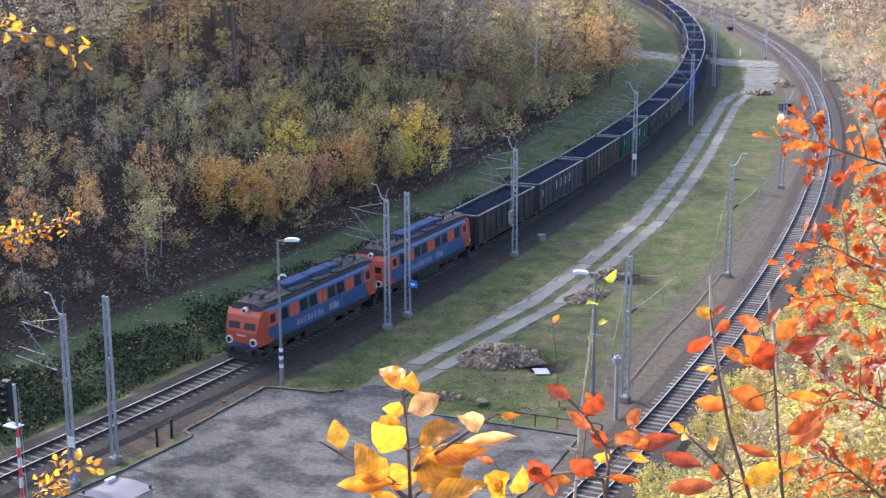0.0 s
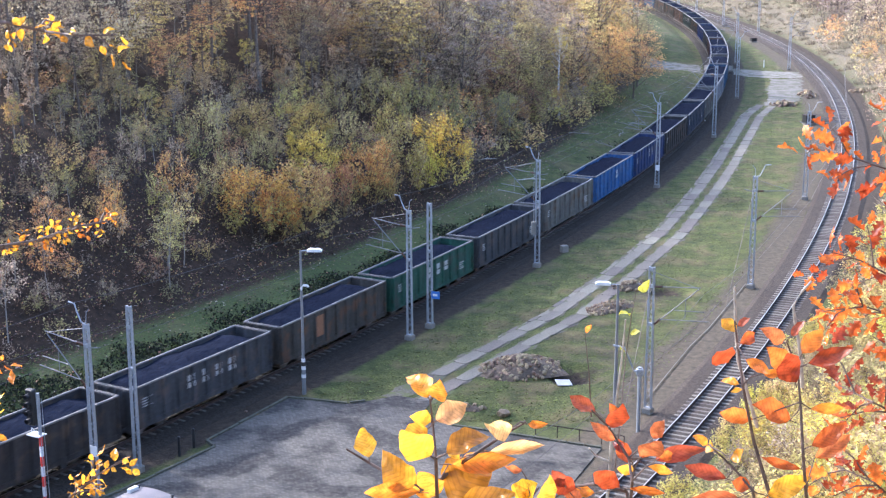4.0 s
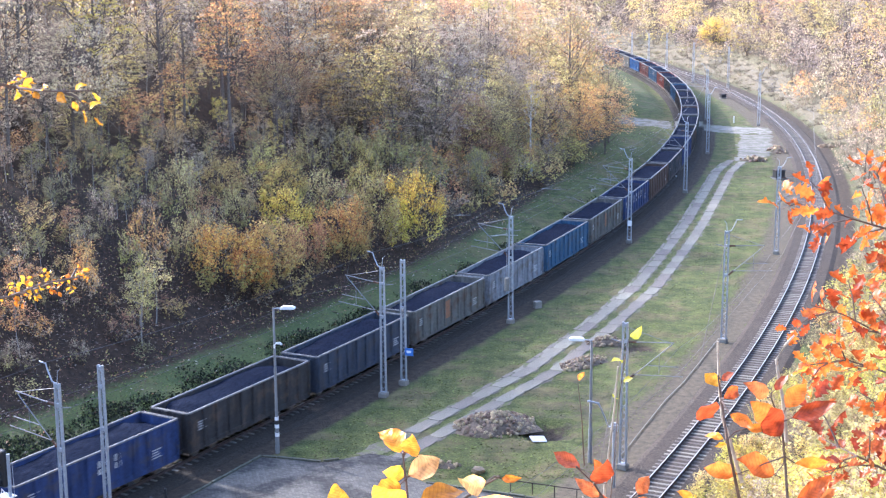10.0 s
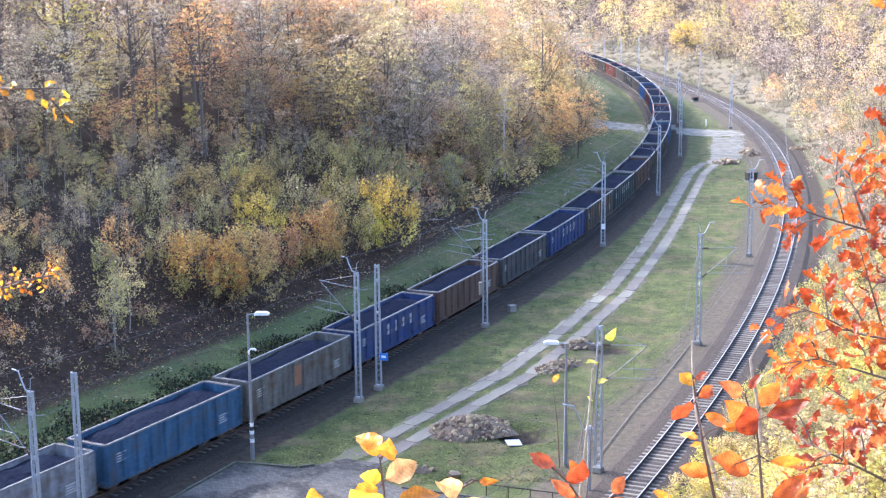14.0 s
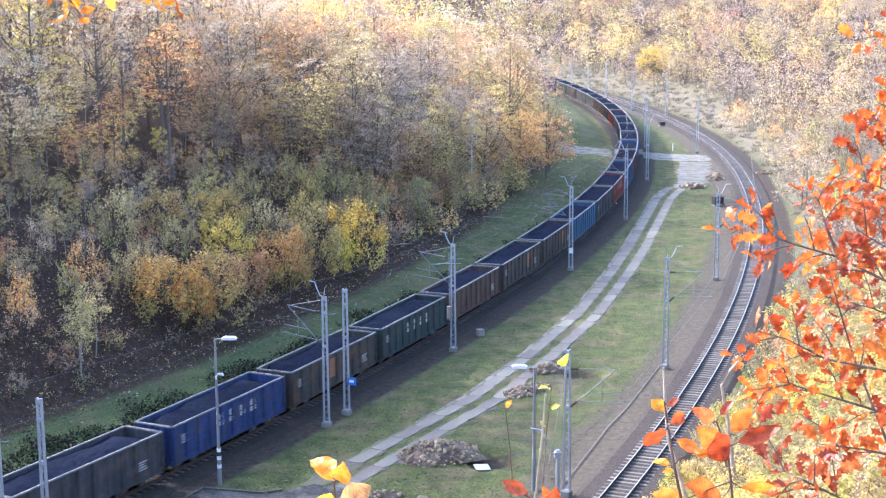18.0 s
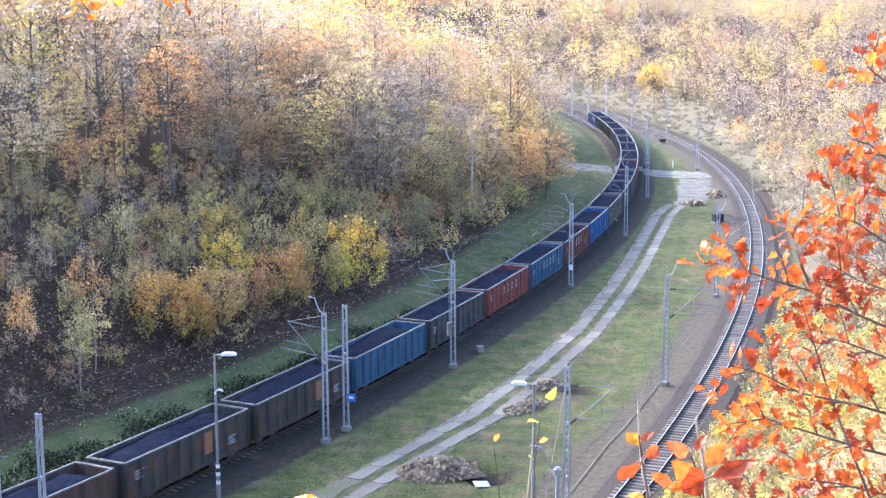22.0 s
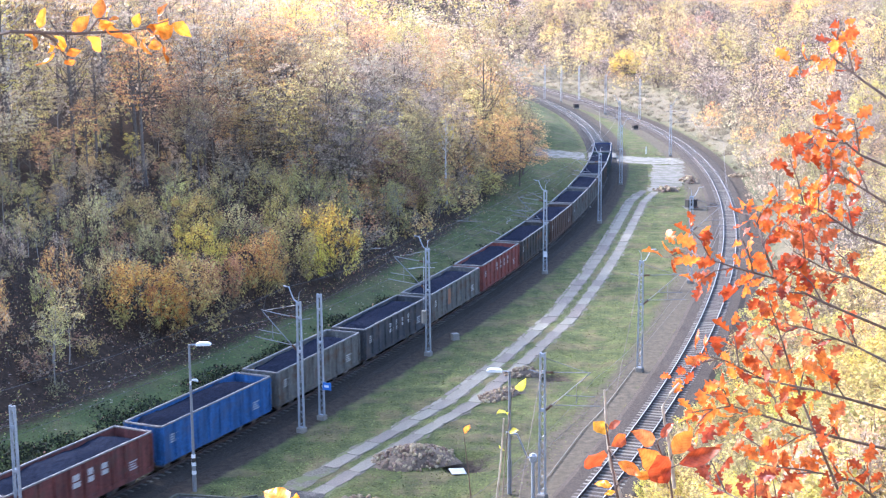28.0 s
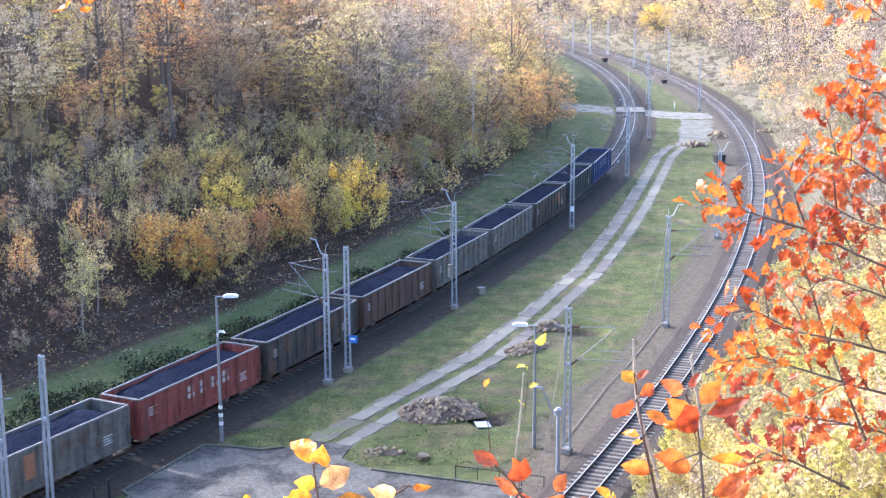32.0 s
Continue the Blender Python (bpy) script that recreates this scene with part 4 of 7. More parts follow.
def scatter(rng):
    """Places of plants: x, y, sort; by the side and the distance from the lines."""
    out = []

    def field(step, x0, x1, y0, y1, outer=False):
        gx, gy = np.meshgrid(np.arange(x0, x1, step), np.arange(y0, y1, step))
        p = np.stack([gx.ravel(), gy.ravel()], 1) + rng.uniform(-0.6, 0.6, (gx.size, 2)) * step
        ang = np.degrees(np.arctan2(p[:, 0], p[:, 1]))
        p = p[(ang > -21.5) & (ang < 23)] if not outer else p[(ang <= -21.5) & (ang > -75)]
        dl, yl = beside(LINE_L, p[:, 0], p[:, 1])
        dr = beside(LINE_R, p[:, 0], p[:, 1])[0]
        return zip(p[:, 0], p[:, 1], -dl, dr, yl, rng.uniform(size=len(p)), rng.normal(size=len(p)))

    def band(yl):
        return float(np.interp(yl, (80, 140, 165, 300), (36, 34, 19, 16)))
    tall = [(v[1], v[2]) for v in RISING]
    for x, y, l, r, yl, u, e in field(5.4, -110, 60, 60, 330):
        if l > band(yl) + 24 and u > 0.93 - 0.35:
            continue
        u = u / 0.58 if l > band(yl) + 24 else u
        if l > band(yl) + 1.5 * e and l < 95 and min((x - a) ** 2 + (y - b) ** 2 for a, b in tall) > 9:
            edge = y > 150 and x > 0.015 * y and l < band(yl) + 12
            out.append((x, y, "dome" if edge and u < 0.85 else "bare" if x > -0.135 * y and y > 140 and u < 0.66 or u < 0.12 else "slim"))
    for x, y, l, r, yl, u, e in field(6.4, -140, 60, 60, 330):
        if l > band(yl) + 3 and l < 95 and u < 0.7:
            out.append((x, y, "under"))
    for x, y, l, r, yl, u, e in field(2.3, -60, 20, 60, 200):
        if 13.5 < l < band(yl) + 4 + e:
            far_in = (l - 13.5) / (band(yl) - 13.5)
            if any(abs(x - a) < 0.55 * w and -5.5 < y - b < 0.3 * w for k in STANDING.values() for a, b, w, h in k):
                continue
            if u < 0.4 + 0.16 * far_in:
                out.append((x, y, "sapling" if far_in < 0.5 else "shoot"))
            elif u > 0.72:
                out.append((x, y, "fill"))
    for x, y, l, r, yl, u, e in field(3.3, -70, 20, 60, 185):
        if band(yl) - 2 < l < band(yl) + 13 + e:
            out.append((x, y, "pole" if u < 0.62 else "thin" if u < 0.85 else "fill"))
    for x, y, l, r, yl, u, e in field(2.6, -70, 45, 70, 300):
        if 12.2 < l < 20 and u < 0.25 + 0.06 * (l - 12) + (0.3 if y > 152 else 0):
            out.append((x, y, "foot" if y < 152 else "skirt"))
    # unseen trees left of the view, added to keep bank and yard in shade
    for x, y, l, r, yl, u, e in field(8.5, -170, -20, 20, 170, True):
        if 15 < l < (75 if y < 110 else 52):
            out.append((x, y, "outer"))
    for x, y, l, r, yl, u, e in field(2.6, 0, 75, 40, 140):
        if 3.4 < r < 30 and y < 138 and x > 0.06 * y:
            out.append((x, y, "low"))
    for x, y, l, r, yl, u, e in field(2.1, 20, 130, 125, 520):
        if 5 < r < 22 and y > 128 and u < 0.85:
            out.append((x, y, "scrub"))
    for x, y, l, r, yl, u, e in field(6.4, 30, 210, 135, 560):
        near = 7 if y < 300 else 10 if y < 420 else 8
        if r > near + e and r < 120:
            out.append((x, y, "right" if r > near + 4 or u < 0.25 else "rbush"))
    for x, y, l, r, yl, u, e in field(10.5, -330, 330, 150, 700):
        if (l > 16 or r > 75 and y > 400) and l < 260 and (y > 330 or l > 95 or r > 120) or y > 520 and r > 14:
            out.append((x, y, "far"))
    for x, y, l, r, yl, u, e in field(22, -700, 700, 640, 1500):
        out.append((x, y, "skyline"))
    return out


# sort: shapes with their chances, heights, widths over heights' scale, share of leaves kept in the joined mesh
SORTS = {
    "slim": (SLIM, (0.26, 0.32, 0.03, 0.1, 0.26, 0.03), (0.8, 1.1), (0.95, 1.2), 4),
    "pole": (SLIM[:2] + SLIM[3:5] + BARE[:2] + BARE[3:], (0.16, 0.16, 0.1, 0.16, 0.18, 0.12, 0.12), (0.42, 0.74), (0.85, 1.15), 5),
    "thin": (SAPLING, (0.14, 0.28, 0.12, 0.18, 0.14, 0.14), (0.4, 0.75), (0.8, 1.2), 3),
    "bare": (BARE, (0.26, 0.3, 0.16, 0.28), (0.85, 1.1), (0.95, 1.2), 3),
    "dome": (DOME, (0.24, 0.24, 0.2, 0.05, 0.08, 0.03, 0.16), (0.7, 1.0), (1.0, 1.3), 3),
    "under": ([BUSH[3], BUSH[4], BUSH[7]], (0.4, 0.3, 0.3), (0.5, 0.9), (1.0, 1.3), 6),
    "sapling": (SAPLING, (0.12, 0.12, 0.14, 0.27, 0.27, 0.08), (0.45, 0.85), (0.75, 1.15), 2),
    "shoot": (SAPLING, (0.12, 0.26, 0.12, 0.16, 0.22, 0.12), (0.38, 0.62), (0.8, 1.25), 2),
    "skirt": ([BUSH[5], BUSH[6], BUSH[7], BUSH[3], BUSH[4]], (0.22, 0.24, 0.26, 0.13, 0.15), (0.3, 0.85), (1.0, 1.4), 3),
    "fill": ([BUSH[4], BUSH[5], BUSH[6], BUSH[7], BUSH[3]], (0.28, 0.1, 0.06, 0.26, 0.30), (0.25, 0.52), (1.0, 1.25), 3),
    "foot": ([BUSH[4], BUSH[6], BUSH[7]], (0.25, 0.15, 0.6), (0.12, 0.36), (1.0, 1.4), 6),
    # the out-of-view trees that only cast shade
    "outer": (SLIM[:5], (0.2, 0.2, 0.2, 0.2, 0.2), (0.8, 1.1), (1.0, 1.2), 6),
    "low": ([BUSH[2], BUSH[3], BUSH[6], BUSH[7]], (0.24, 0.32, 0.24, 0.2), (0.5, 0.9), (1.0, 1.2), 5),
    "scrub": (SCRUB, (0.4, 0.3, 0.3), (0.22, 0.7), (1.2, 2.0), 1),
    "rbush": ([BUSH[3], BUSH[4], BUSH[7], BUSH[2]], (0.35, 0.2, 0.35, 0.1), (0.5, 1.1), (1.0, 1.3), 4),
    "right": (THICKET, (0.29, 0.33, 0.16, 0.05, 0.05, 0.03, 0.09), (0.65, 1.2), (0.6, 0.9), 4),
    "far": (THICKET, (0.24, 0.26, 0.16, 0.08, 0.1, 0.06, 0.1), (1.1, 1.9), (0.95, 1.2), 8),
    "skyline": (DOME, (0.25, 0.2, 0.15, 0.05, 0.2, 0.05, 0.1), (1.1, 1.6), (1.6, 2.2), 12)}
GROW = {1: 1.0, 2: 1.2, 3: 1.4, 4: 1.55, 5: 1.7, 6: 1.85, 8: 2.1, 12: 3.0}


def build_woods():
    rng = np.random.default_rng(11)
    for kind, rows in STANDING.items():
        for x, y, w, h in rows:
            s = B[kind]
            plant(s, x, y, height(x, y), h / 5.4, w / 5.6, rng.uniform(0, 6.28), True)
    for shape, x, y, h, w in RISING:
        full = shape["leaf"][:, 2].max()
        across = np.percentile(np.abs(shape["leaf"][:, 0]), 97) * 2
        plant(shape, x, y, height(x, y), h / full, w / across, rng.uniform(0, 6.28), any(shape is b for b in BUSH))
    spots = scatter(rng)
    spots.sort(key=lambda s: math.hypot(s[0], s[1]))
    px, py = np.array([s[0] for s in spots]), np.array([s[1] for s in spots])
    zs, right = ground_height(px, py)[0], beside(LINE_R, px, py)[0]
    left = {"bush": 170, "sapling": 250, "tree": 290}
    wv, wf, wi, lv, lf, li, ids = [], [], [], [], [], [], []
    nw = nl = 0
    kinds = list(LEAVES)
    for (x, y, kind), z, dr in zip(spots, zs, right):
        d = math.hypot(x, y)
        shapes, chance, tall, broad, every = SORTS[kind]
        shape = shapes[int(rng.choice(len(shapes), p=chance))]
        sc, turn = rng.uniform(*tall), rng.uniform(0, 6.28)
        if kind == "low":
            sc = min(sc, 0.42 + 0.06 * max(dr - 3.4, 0))
        # stretched taller so that their shade reaches over the near valley
        if kind == "slim" and y < 150:
            sc *= 1.16
        wide = sc * rng.uniform(*broad)
        if kind == "right":
            wide = sc * rng.uniform(0.75, 1.1)
        sort = "sapling" if kind in ("sapling", "shoot", "thin") else "bush" if kind in ("fill", "low", "rbush", "skirt") else "tree"
        if left[sort] > 0 and kind in ("slim", "pole", "bare", "dome", "sapling", "shoot", "thin", "fill", "low", "skirt", "rbush", "right"):
            left[sort] -= 1
            plant(shape, x, y, z, sc, wide, turn, sort == "bush")
            continue
        c, s = math.cos(turn), math.sin(turn)
        m = np.array([[c * wide, -s * wide, 0], [s * wide, c * wide, 0], [0, 0, sc]])
        if kind not in ("under", "foot", "outer", "far", "skyline", "scrub"):
            keep = np.arange(len(shape["wood_f"]))
            keep = keep[(shape["wood_i"] == 0) | (keep % 2 == 0)] if d < 230 else keep[(shape["wood_i"] == 1) & (keep % 3 == 0) | (keep < 36)] if kind != "right" else keep[(shape["wood_i"] == 1) & (keep % 2 == 0) | (keep < 126)]
        else:
            keep = np.arange(min(36, len(shape["wood_f"])))
        used, cut = np.unique(shape["wood_f"][keep], return_inverse=True)
        v = shape["wood"][used] @ m.T + (x, y, z - 0.1)
        wv.append(v)
        wf.append(cut.reshape(-1, 4) + nw)
        wi.append(shape["wood_i"][keep])
        nw += len(v)
        q = shape["leaf"].reshape(-1, 3, 3)[::every]
        q = (q - q.mean(1, keepdims=True)) * GROW[every] + q.mean(1, keepdims=True)
        v = q.reshape(-1, 3) @ m.T + (x, y, z - 0.1)
        lv.append(v)
        lf.append(np.arange(len(v)).reshape(-1, 3) + nl)
        li += np.where(shape["lower"][::every], kinds.index(shape["low"] or shape["kind"]), kinds.index(shape["kind"])).tolist()
        ids += [rng.uniform()] * len(q)
        nl += len(v)
    tagged(new("far_wood_stems", fast_mesh("far_wood_stems", np.concatenate(wv), np.concatenate(wf), [BARK, TWIGS], np.concatenate(wi))), "bare stems and branches of the autumn woods", "woodland", kind="stuff")
    me = fast_mesh("far_wood_leaves", np.concatenate(lv), np.concatenate(lf), [LEAVES[k] for k in kinds], li)
    me.attributes.new("plant", "FLOAT", "FACE").data.foreach_set("value", np.array(ids, np.float32))
    tagged(new("far_wood_leaves", me), "thin autumn foliage of the woods on the hills", "woodland", kind="stuff")


build_woods()


def litter():
    """Fallen leaves on the wooded bank and grass tufts on the valley floor."""
    rng = np.random.default_rng(5)
    x, y = rng.uniform(-60, 40, 200000), 60 + 200 * rng.uniform(size=200000) ** 1.4
    dl = -beside(LINE_L, x, y)[0]
    k = (dl > 5) & (dl < 30) & (rng.uniform(size=len(x)) < np.interp(dl, (5, 8, 11, 16, 30), (0.04, 0.25, 0.8, 1, 0.5)))
    x, y = x[k], y[k]
    z = ground_height(x, y)[0] + 0.05
    v, f = blades(np.stack([x, y, z], 1), 0.12, rng)
    v[:, 2] = np.repeat(z, 3) + (v[:, 2] - np.repeat(z, 3)) * 0.35
    tagged(new("fallen_leaves", fast_mesh("fallen_leaves", v, f, [FALLEN, LEAVES["orange"], LEAVES["russet"], DULL_LEAF], rng.choice(4, len(f), p=(0.13, 0.04, 0.18, 0.65)))), "fallen tan and orange leaves on the bank", "fallen leaves", kind="stuff")
    x, y = rng.uniform(-30, 62, 240000), 84 + 180 * rng.uniform(size=240000) ** 1.5
    dl, dr = beside(LINE_L, x, y)[0], beside(LINE_R, x, y)[0]
    k = ((dl > 5.2) & (dr < -4.5) | (dl < -4.6) & (dl > -13)) & (y > 84)
    road = np.array([along(ROAD, s)[:2] for s in np.arange(0, length(ROAD), 1.5)])
    near = np.concatenate([np.min((road[None, :, 0] - a[:, None]) ** 2 + (road[None, :, 1] - b[:, None]) ** 2, 1) for a, b in zip(np.array_split(x[k], 40), np.array_split(y[k], 40))])
    x, y = x[k][near > 4.2], y[k][near > 4.2]
    z = ground_height(x, y)[0]
    k = rng.uniform(size=len(x)) < 0.75 - 0.4 * np.exp(-((x - 10) / 6) ** 2 - ((y - 96) / 13) ** 2)
    x, y, z = x[k], y[k], z[k]
    v, f = blades(np.stack([x, y, z + 0.05], 1), 0.09, rng)
    z4 = np.repeat(z + 0.04, 3)
    v[:, 2] = z4 + (v[:, 2] - z4 - 0.01) * 0.3
    tagged(new("grass_tufts", fast_mesh("grass_tufts", v, f, [GRASS])), "uneven tufts of short autumn grass", "grass", kind="stuff")


def brambles():
    """Dark low brambles on the bank beside the loaded line."""
    rng = np.random.default_rng(9)
    s, o = rng.uniform(5, 200, 120000), rng.uniform(2.9, 10.6, 120000)
    p = np.array([on_line(LINE_L, LEAD_L + a, -b)[:2] for a, b in zip(s, o)])
    x, y = p[:, 0], p[:, 1]
    lump = np.sin(x * 1.1) * np.sin(y * 0.9) + np.sin(x * 0.37 + y * 0.5)
    edge = np.interp(y, (60, 90, 108, 150, 190), (10.2, 9.2, 7.6, 5.6, 4.2))
    k = (o > 3.2 + 0.2 * lump + rng.normal(0, 0.2, len(x))) & (o < edge + 0.6 * lump + rng.normal(0, 0.5, len(x))) & (rng.uniform(size=len(x)) < np.interp(y, (60, 120, 190), (1, 0.85, 0.3)) * (0.85 + 0.2 * lump))
    x, y, lump = x[k], y[k], lump[k]
    z = ground_height(x, y)[0] + rng.uniform(0.0, 0.24, len(x)) * (0.9 + 0.5 * lump)
    v, f = blades(np.stack([x, y, z], 1), 0.11, rng)
    tagged(new("bramble_bank", fast_mesh("bramble_bank", v, f, [BRAMBLE, GRASS, LEAVES["russet"]], rng.choice(3, len(f), p=(0.9, 0.09, 0.01)))), "dark green brambles along the bank of the loaded line", "brambles", kind="stuff")


def undergrowth():
    """Thin dark shoots with a few leaves each that stand all over the foot of the wooded slope, lower towards the grass."""
    rng = np.random.default_rng(21)
    n = 26000
    x, y = rng.uniform(-58, 24, n), 62 + 150 * rng.uniform(size=n) ** 1.25
    l = -beside(LINE_L, x, y)[0]
    k = (l > 11.3 + rng.normal(0, 0.7, n)) & (l < 36) & (np.degrees(np.arctan2(x, y)) > -21)
    x, y, l = x[k], y[k], l[k]
    clump = 0.5 + 0.5 * np.sin(x * 0.9 + 1) * np.sin(y * 0.6) + 0.3 * np.sin(x * 0.33 + y * 0.21)
    k = rng.uniform(size=len(x)) < 0.35 + 0.6 * clump
    x, y, l = x[k], y[k], l[k]
    n = len(x)
    foot = np.stack([x, y, ground_height(x, y)[0] - 0.05], 1)
    tall = np.interp(l, (11, 14, 18, 26), (0.25, 0.7, 1.5, 2.2)) * rng.uniform(0.5, 1.5, n)
    rows, tint = [], []
    for q in range(3):
        base = foot + rng.normal(0, 0.2, (n, 3)) * (1, 1, 0)
        tip = base + np.stack([rng.normal(0, 0.22, n) * tall, rng.normal(0, 0.22, n) * tall, tall * rng.uniform(0.6, 1.1, n)], 1)
        w = rng.normal(size=(n, 3)) * (1, 1, 0.1)
        w = w / np.linalg.norm(w, axis=1)[:, None] * 0.017
        rows.append(np.stack([base - w, base + w, tip], 1).reshape(-1, 3))
        tint += [0] * n
        for j in range(4):
            t = rng.uniform(0.25, 1.05, (n, 1))
            c = base + (tip - base) * t + rng.normal(0, 0.1, (n, 3)) * np.sqrt(tall)[:, None]
            keep = rng.uniform(size=n) < 0.72
            v, f = blades(c[keep], 0.075, rng, np.tile((0.0, -0.35, 0.8), (int(keep.sum()), 1)) + rng.normal(0, 0.4, (int(keep.sum()), 3)))
            rows.append(v)
            hue = rng.choice(6, n, p=(0.46, 0.12, 0.10, 0.16, 0.08, 0.08))[keep] + 1
            tint += hue.tolist()
    v = np.concatenate(rows)
    tagged(new("undergrowth", fast_mesh("undergrowth", v, np.arange(len(v)).reshape(-1, 3), [BUSH_BARK, DULL_LEAF, LEAVES["green"], LEAVES["olive"], LEAVES["russet"], LEAVES["orange"], LEAVES["tan"]], tint)),
           "thin dark shoots with sparse autumn leaves on the slope", "undergrowth", kind="stuff")


# bramble green taken near black: the bank's deep shade is in this colour
BRAMBLE = leaf_mat("dark_bramble_leaves", (0.021, 0.025, 0.013), 0.12)
GRASS = mat("grass_blades", (0.104, 0.117, 0.036), 0.8, vary=0.8, spread=0.4, size=6.0, fine=0.7, bump=0, per="island", translucent=0.35, spec=0.15)
FALLEN = leaf_mat("pale_fallen_leaves", (0.52, 0.40, 0.33), 0.2)
DULL_LEAF = leaf_mat("dull_brown_leaves", (0.13, 0.075, 0.05), 0.1)
brambles()
litter()
undergrowth()



def fallen_branch(x, y, long, turn):
    """A dead branch with a few side twigs that lies on the bank."""
    r = random.Random(str((x, y)))
    z = height(x, y)
    t = thing("fallen_branch", "grey dead branch lying on the grassy bank", "branch", "dead branches on the bank", pose(x, y, z, 0, 0, turn))

    def lie(a, b, up):
        c, q = math.cos(radians(turn)), math.sin(radians(turn))
        return Vector((a, b, height(x + a * c - b * q, y + a * q + b * c) - z + up))
    limb = [lie(long * (k / 5 - 0.5), 0.12 * math.sin(k * 1.7), 0.06 + 0.05 * (k % 2)) for k in range(6)]
    part("limb", Shape().tube(limb, [0.07 - 0.01 * k for k in range(6)], 6).mesh("limb", DEADWOOD), t)
    for k in range(4):
        a, side = long * (0.18 * k - 0.3), 1 if k % 2 else -1
        end = lie(a + r.uniform(0.3, 0.8), side * r.uniform(0.4, 1.0), r.uniform(0.1, 0.5))
        part("side_twig", Shape().tube([lie(a, 0, 0.07), end], [0.03, 0.012], 5).mesh("side_twig", DEADWOOD), t)


DEADWOOD = mat("grey_dead_wood", (0.24, 0.215, 0.19), 0.9, spread=0.35, size=0.5, fine=9)
for row in ((24.0, 192.6, 3.6, 40), (26.9, 205.5, 4.2, 110), (15.4, 180.4, 3.4, 20), (30.8, 220.3, 3.8, 65), (17.7, 176.0, 3.0, 130), (20.8, 184.3, 4.0, 75), (25.4, 198.0, 2.8, 10), (22.0, 190.6, 3.2, 150)):
    fallen_branch(*row)


# ---- the coal train ----
PITCH, SPEED, FIRST = 14.17, 15.383, 107.1
SLIP = ((0, -0.8), (6, 0.0), (9, 0.5), (13, 0.1), (19, 0.2), (23, 0.6), (28, -0.3), (32, -0.5))
# blue in the coal's tone stands for sky light and haze on it
COAL = mat("sky_tinted_coal", (0.015, 0.018, 0.029), 0.95, spec=0.0, spread=0.6, size=1.2, fine=9, bump=0.8, bump_far=0.05)
UNDER = mat("black_running_gear", (0.03, 0.028, 0.027), 0.8, 0.2, spread=0.4)
TREAD = mat("worn_wheel_tread", (0.20, 0.18, 0.17), 0.4, 0.8, spread=0.2)
WHITE = mat("weathered_white_marking", (0.40, 0.40, 0.39), 0.7, spread=0.35, size=0.4)


# lighter rim tone: light on the wagons' top edges, put into the colour
LIT_RIM = mat("lit_steel_rim", (0.17, 0.16, 0.155), 0.6, 0.3, spread=0.3, size=0.7, fine=5)


def wagon_paint(name, col, rust):
    """Paint with rusty patches and upright streaks of coal dust and rain."""
    m = mat(name, [c * 0.8 for c in col], 0.65, spec=0.3, spread=0.25, size=1.1, fine=5, second=rust, mix=0.3, bump=0.25)
    nt = m.node_tree
    b = nt.nodes["Principled BSDF"]
    old = b.inputs["Base Color"].links[0].from_socket
    co, mp, nz, rp, mx = (nt.nodes.new("ShaderNode" + k) for k in ("TexCoord", "Mapping", "TexNoise", "ValToRGB", "Mix"))
    mp.inputs["Scale"].default_value = (2.6, 2.6, 0.28)
    nz.inputs["Scale"].default_value, nz.inputs["Detail"].default_value, nz.inputs["Roughness"].default_value = 1.0, 7, 0.65
    for el, at_, v in zip(rp.color_ramp.elements, (0.34, 0.68), (0.55, 1.45)):
        el.position, el.color = at_, (v, v, v * 0.97, 1)
    nt.links.new(co.outputs["Object"], mp.inputs["Vector"])
    nt.links.new(mp.outputs["Vector"], nz.inputs["Vector"])
    nt.links.new(nz.outputs["Fac"], rp.inputs["Fac"])
    mx.data_type, mx.blend_type = "RGBA", "MULTIPLY"
    mx.inputs["Factor"].default_value = 1
    nt.links.new(old, mx.inputs["A"])
    nt.links.new(rp.outputs["Color"], mx.inputs["B"])
    nt.links.new(mx.outputs["Result"], b.inputs["Base Color"])
    return m


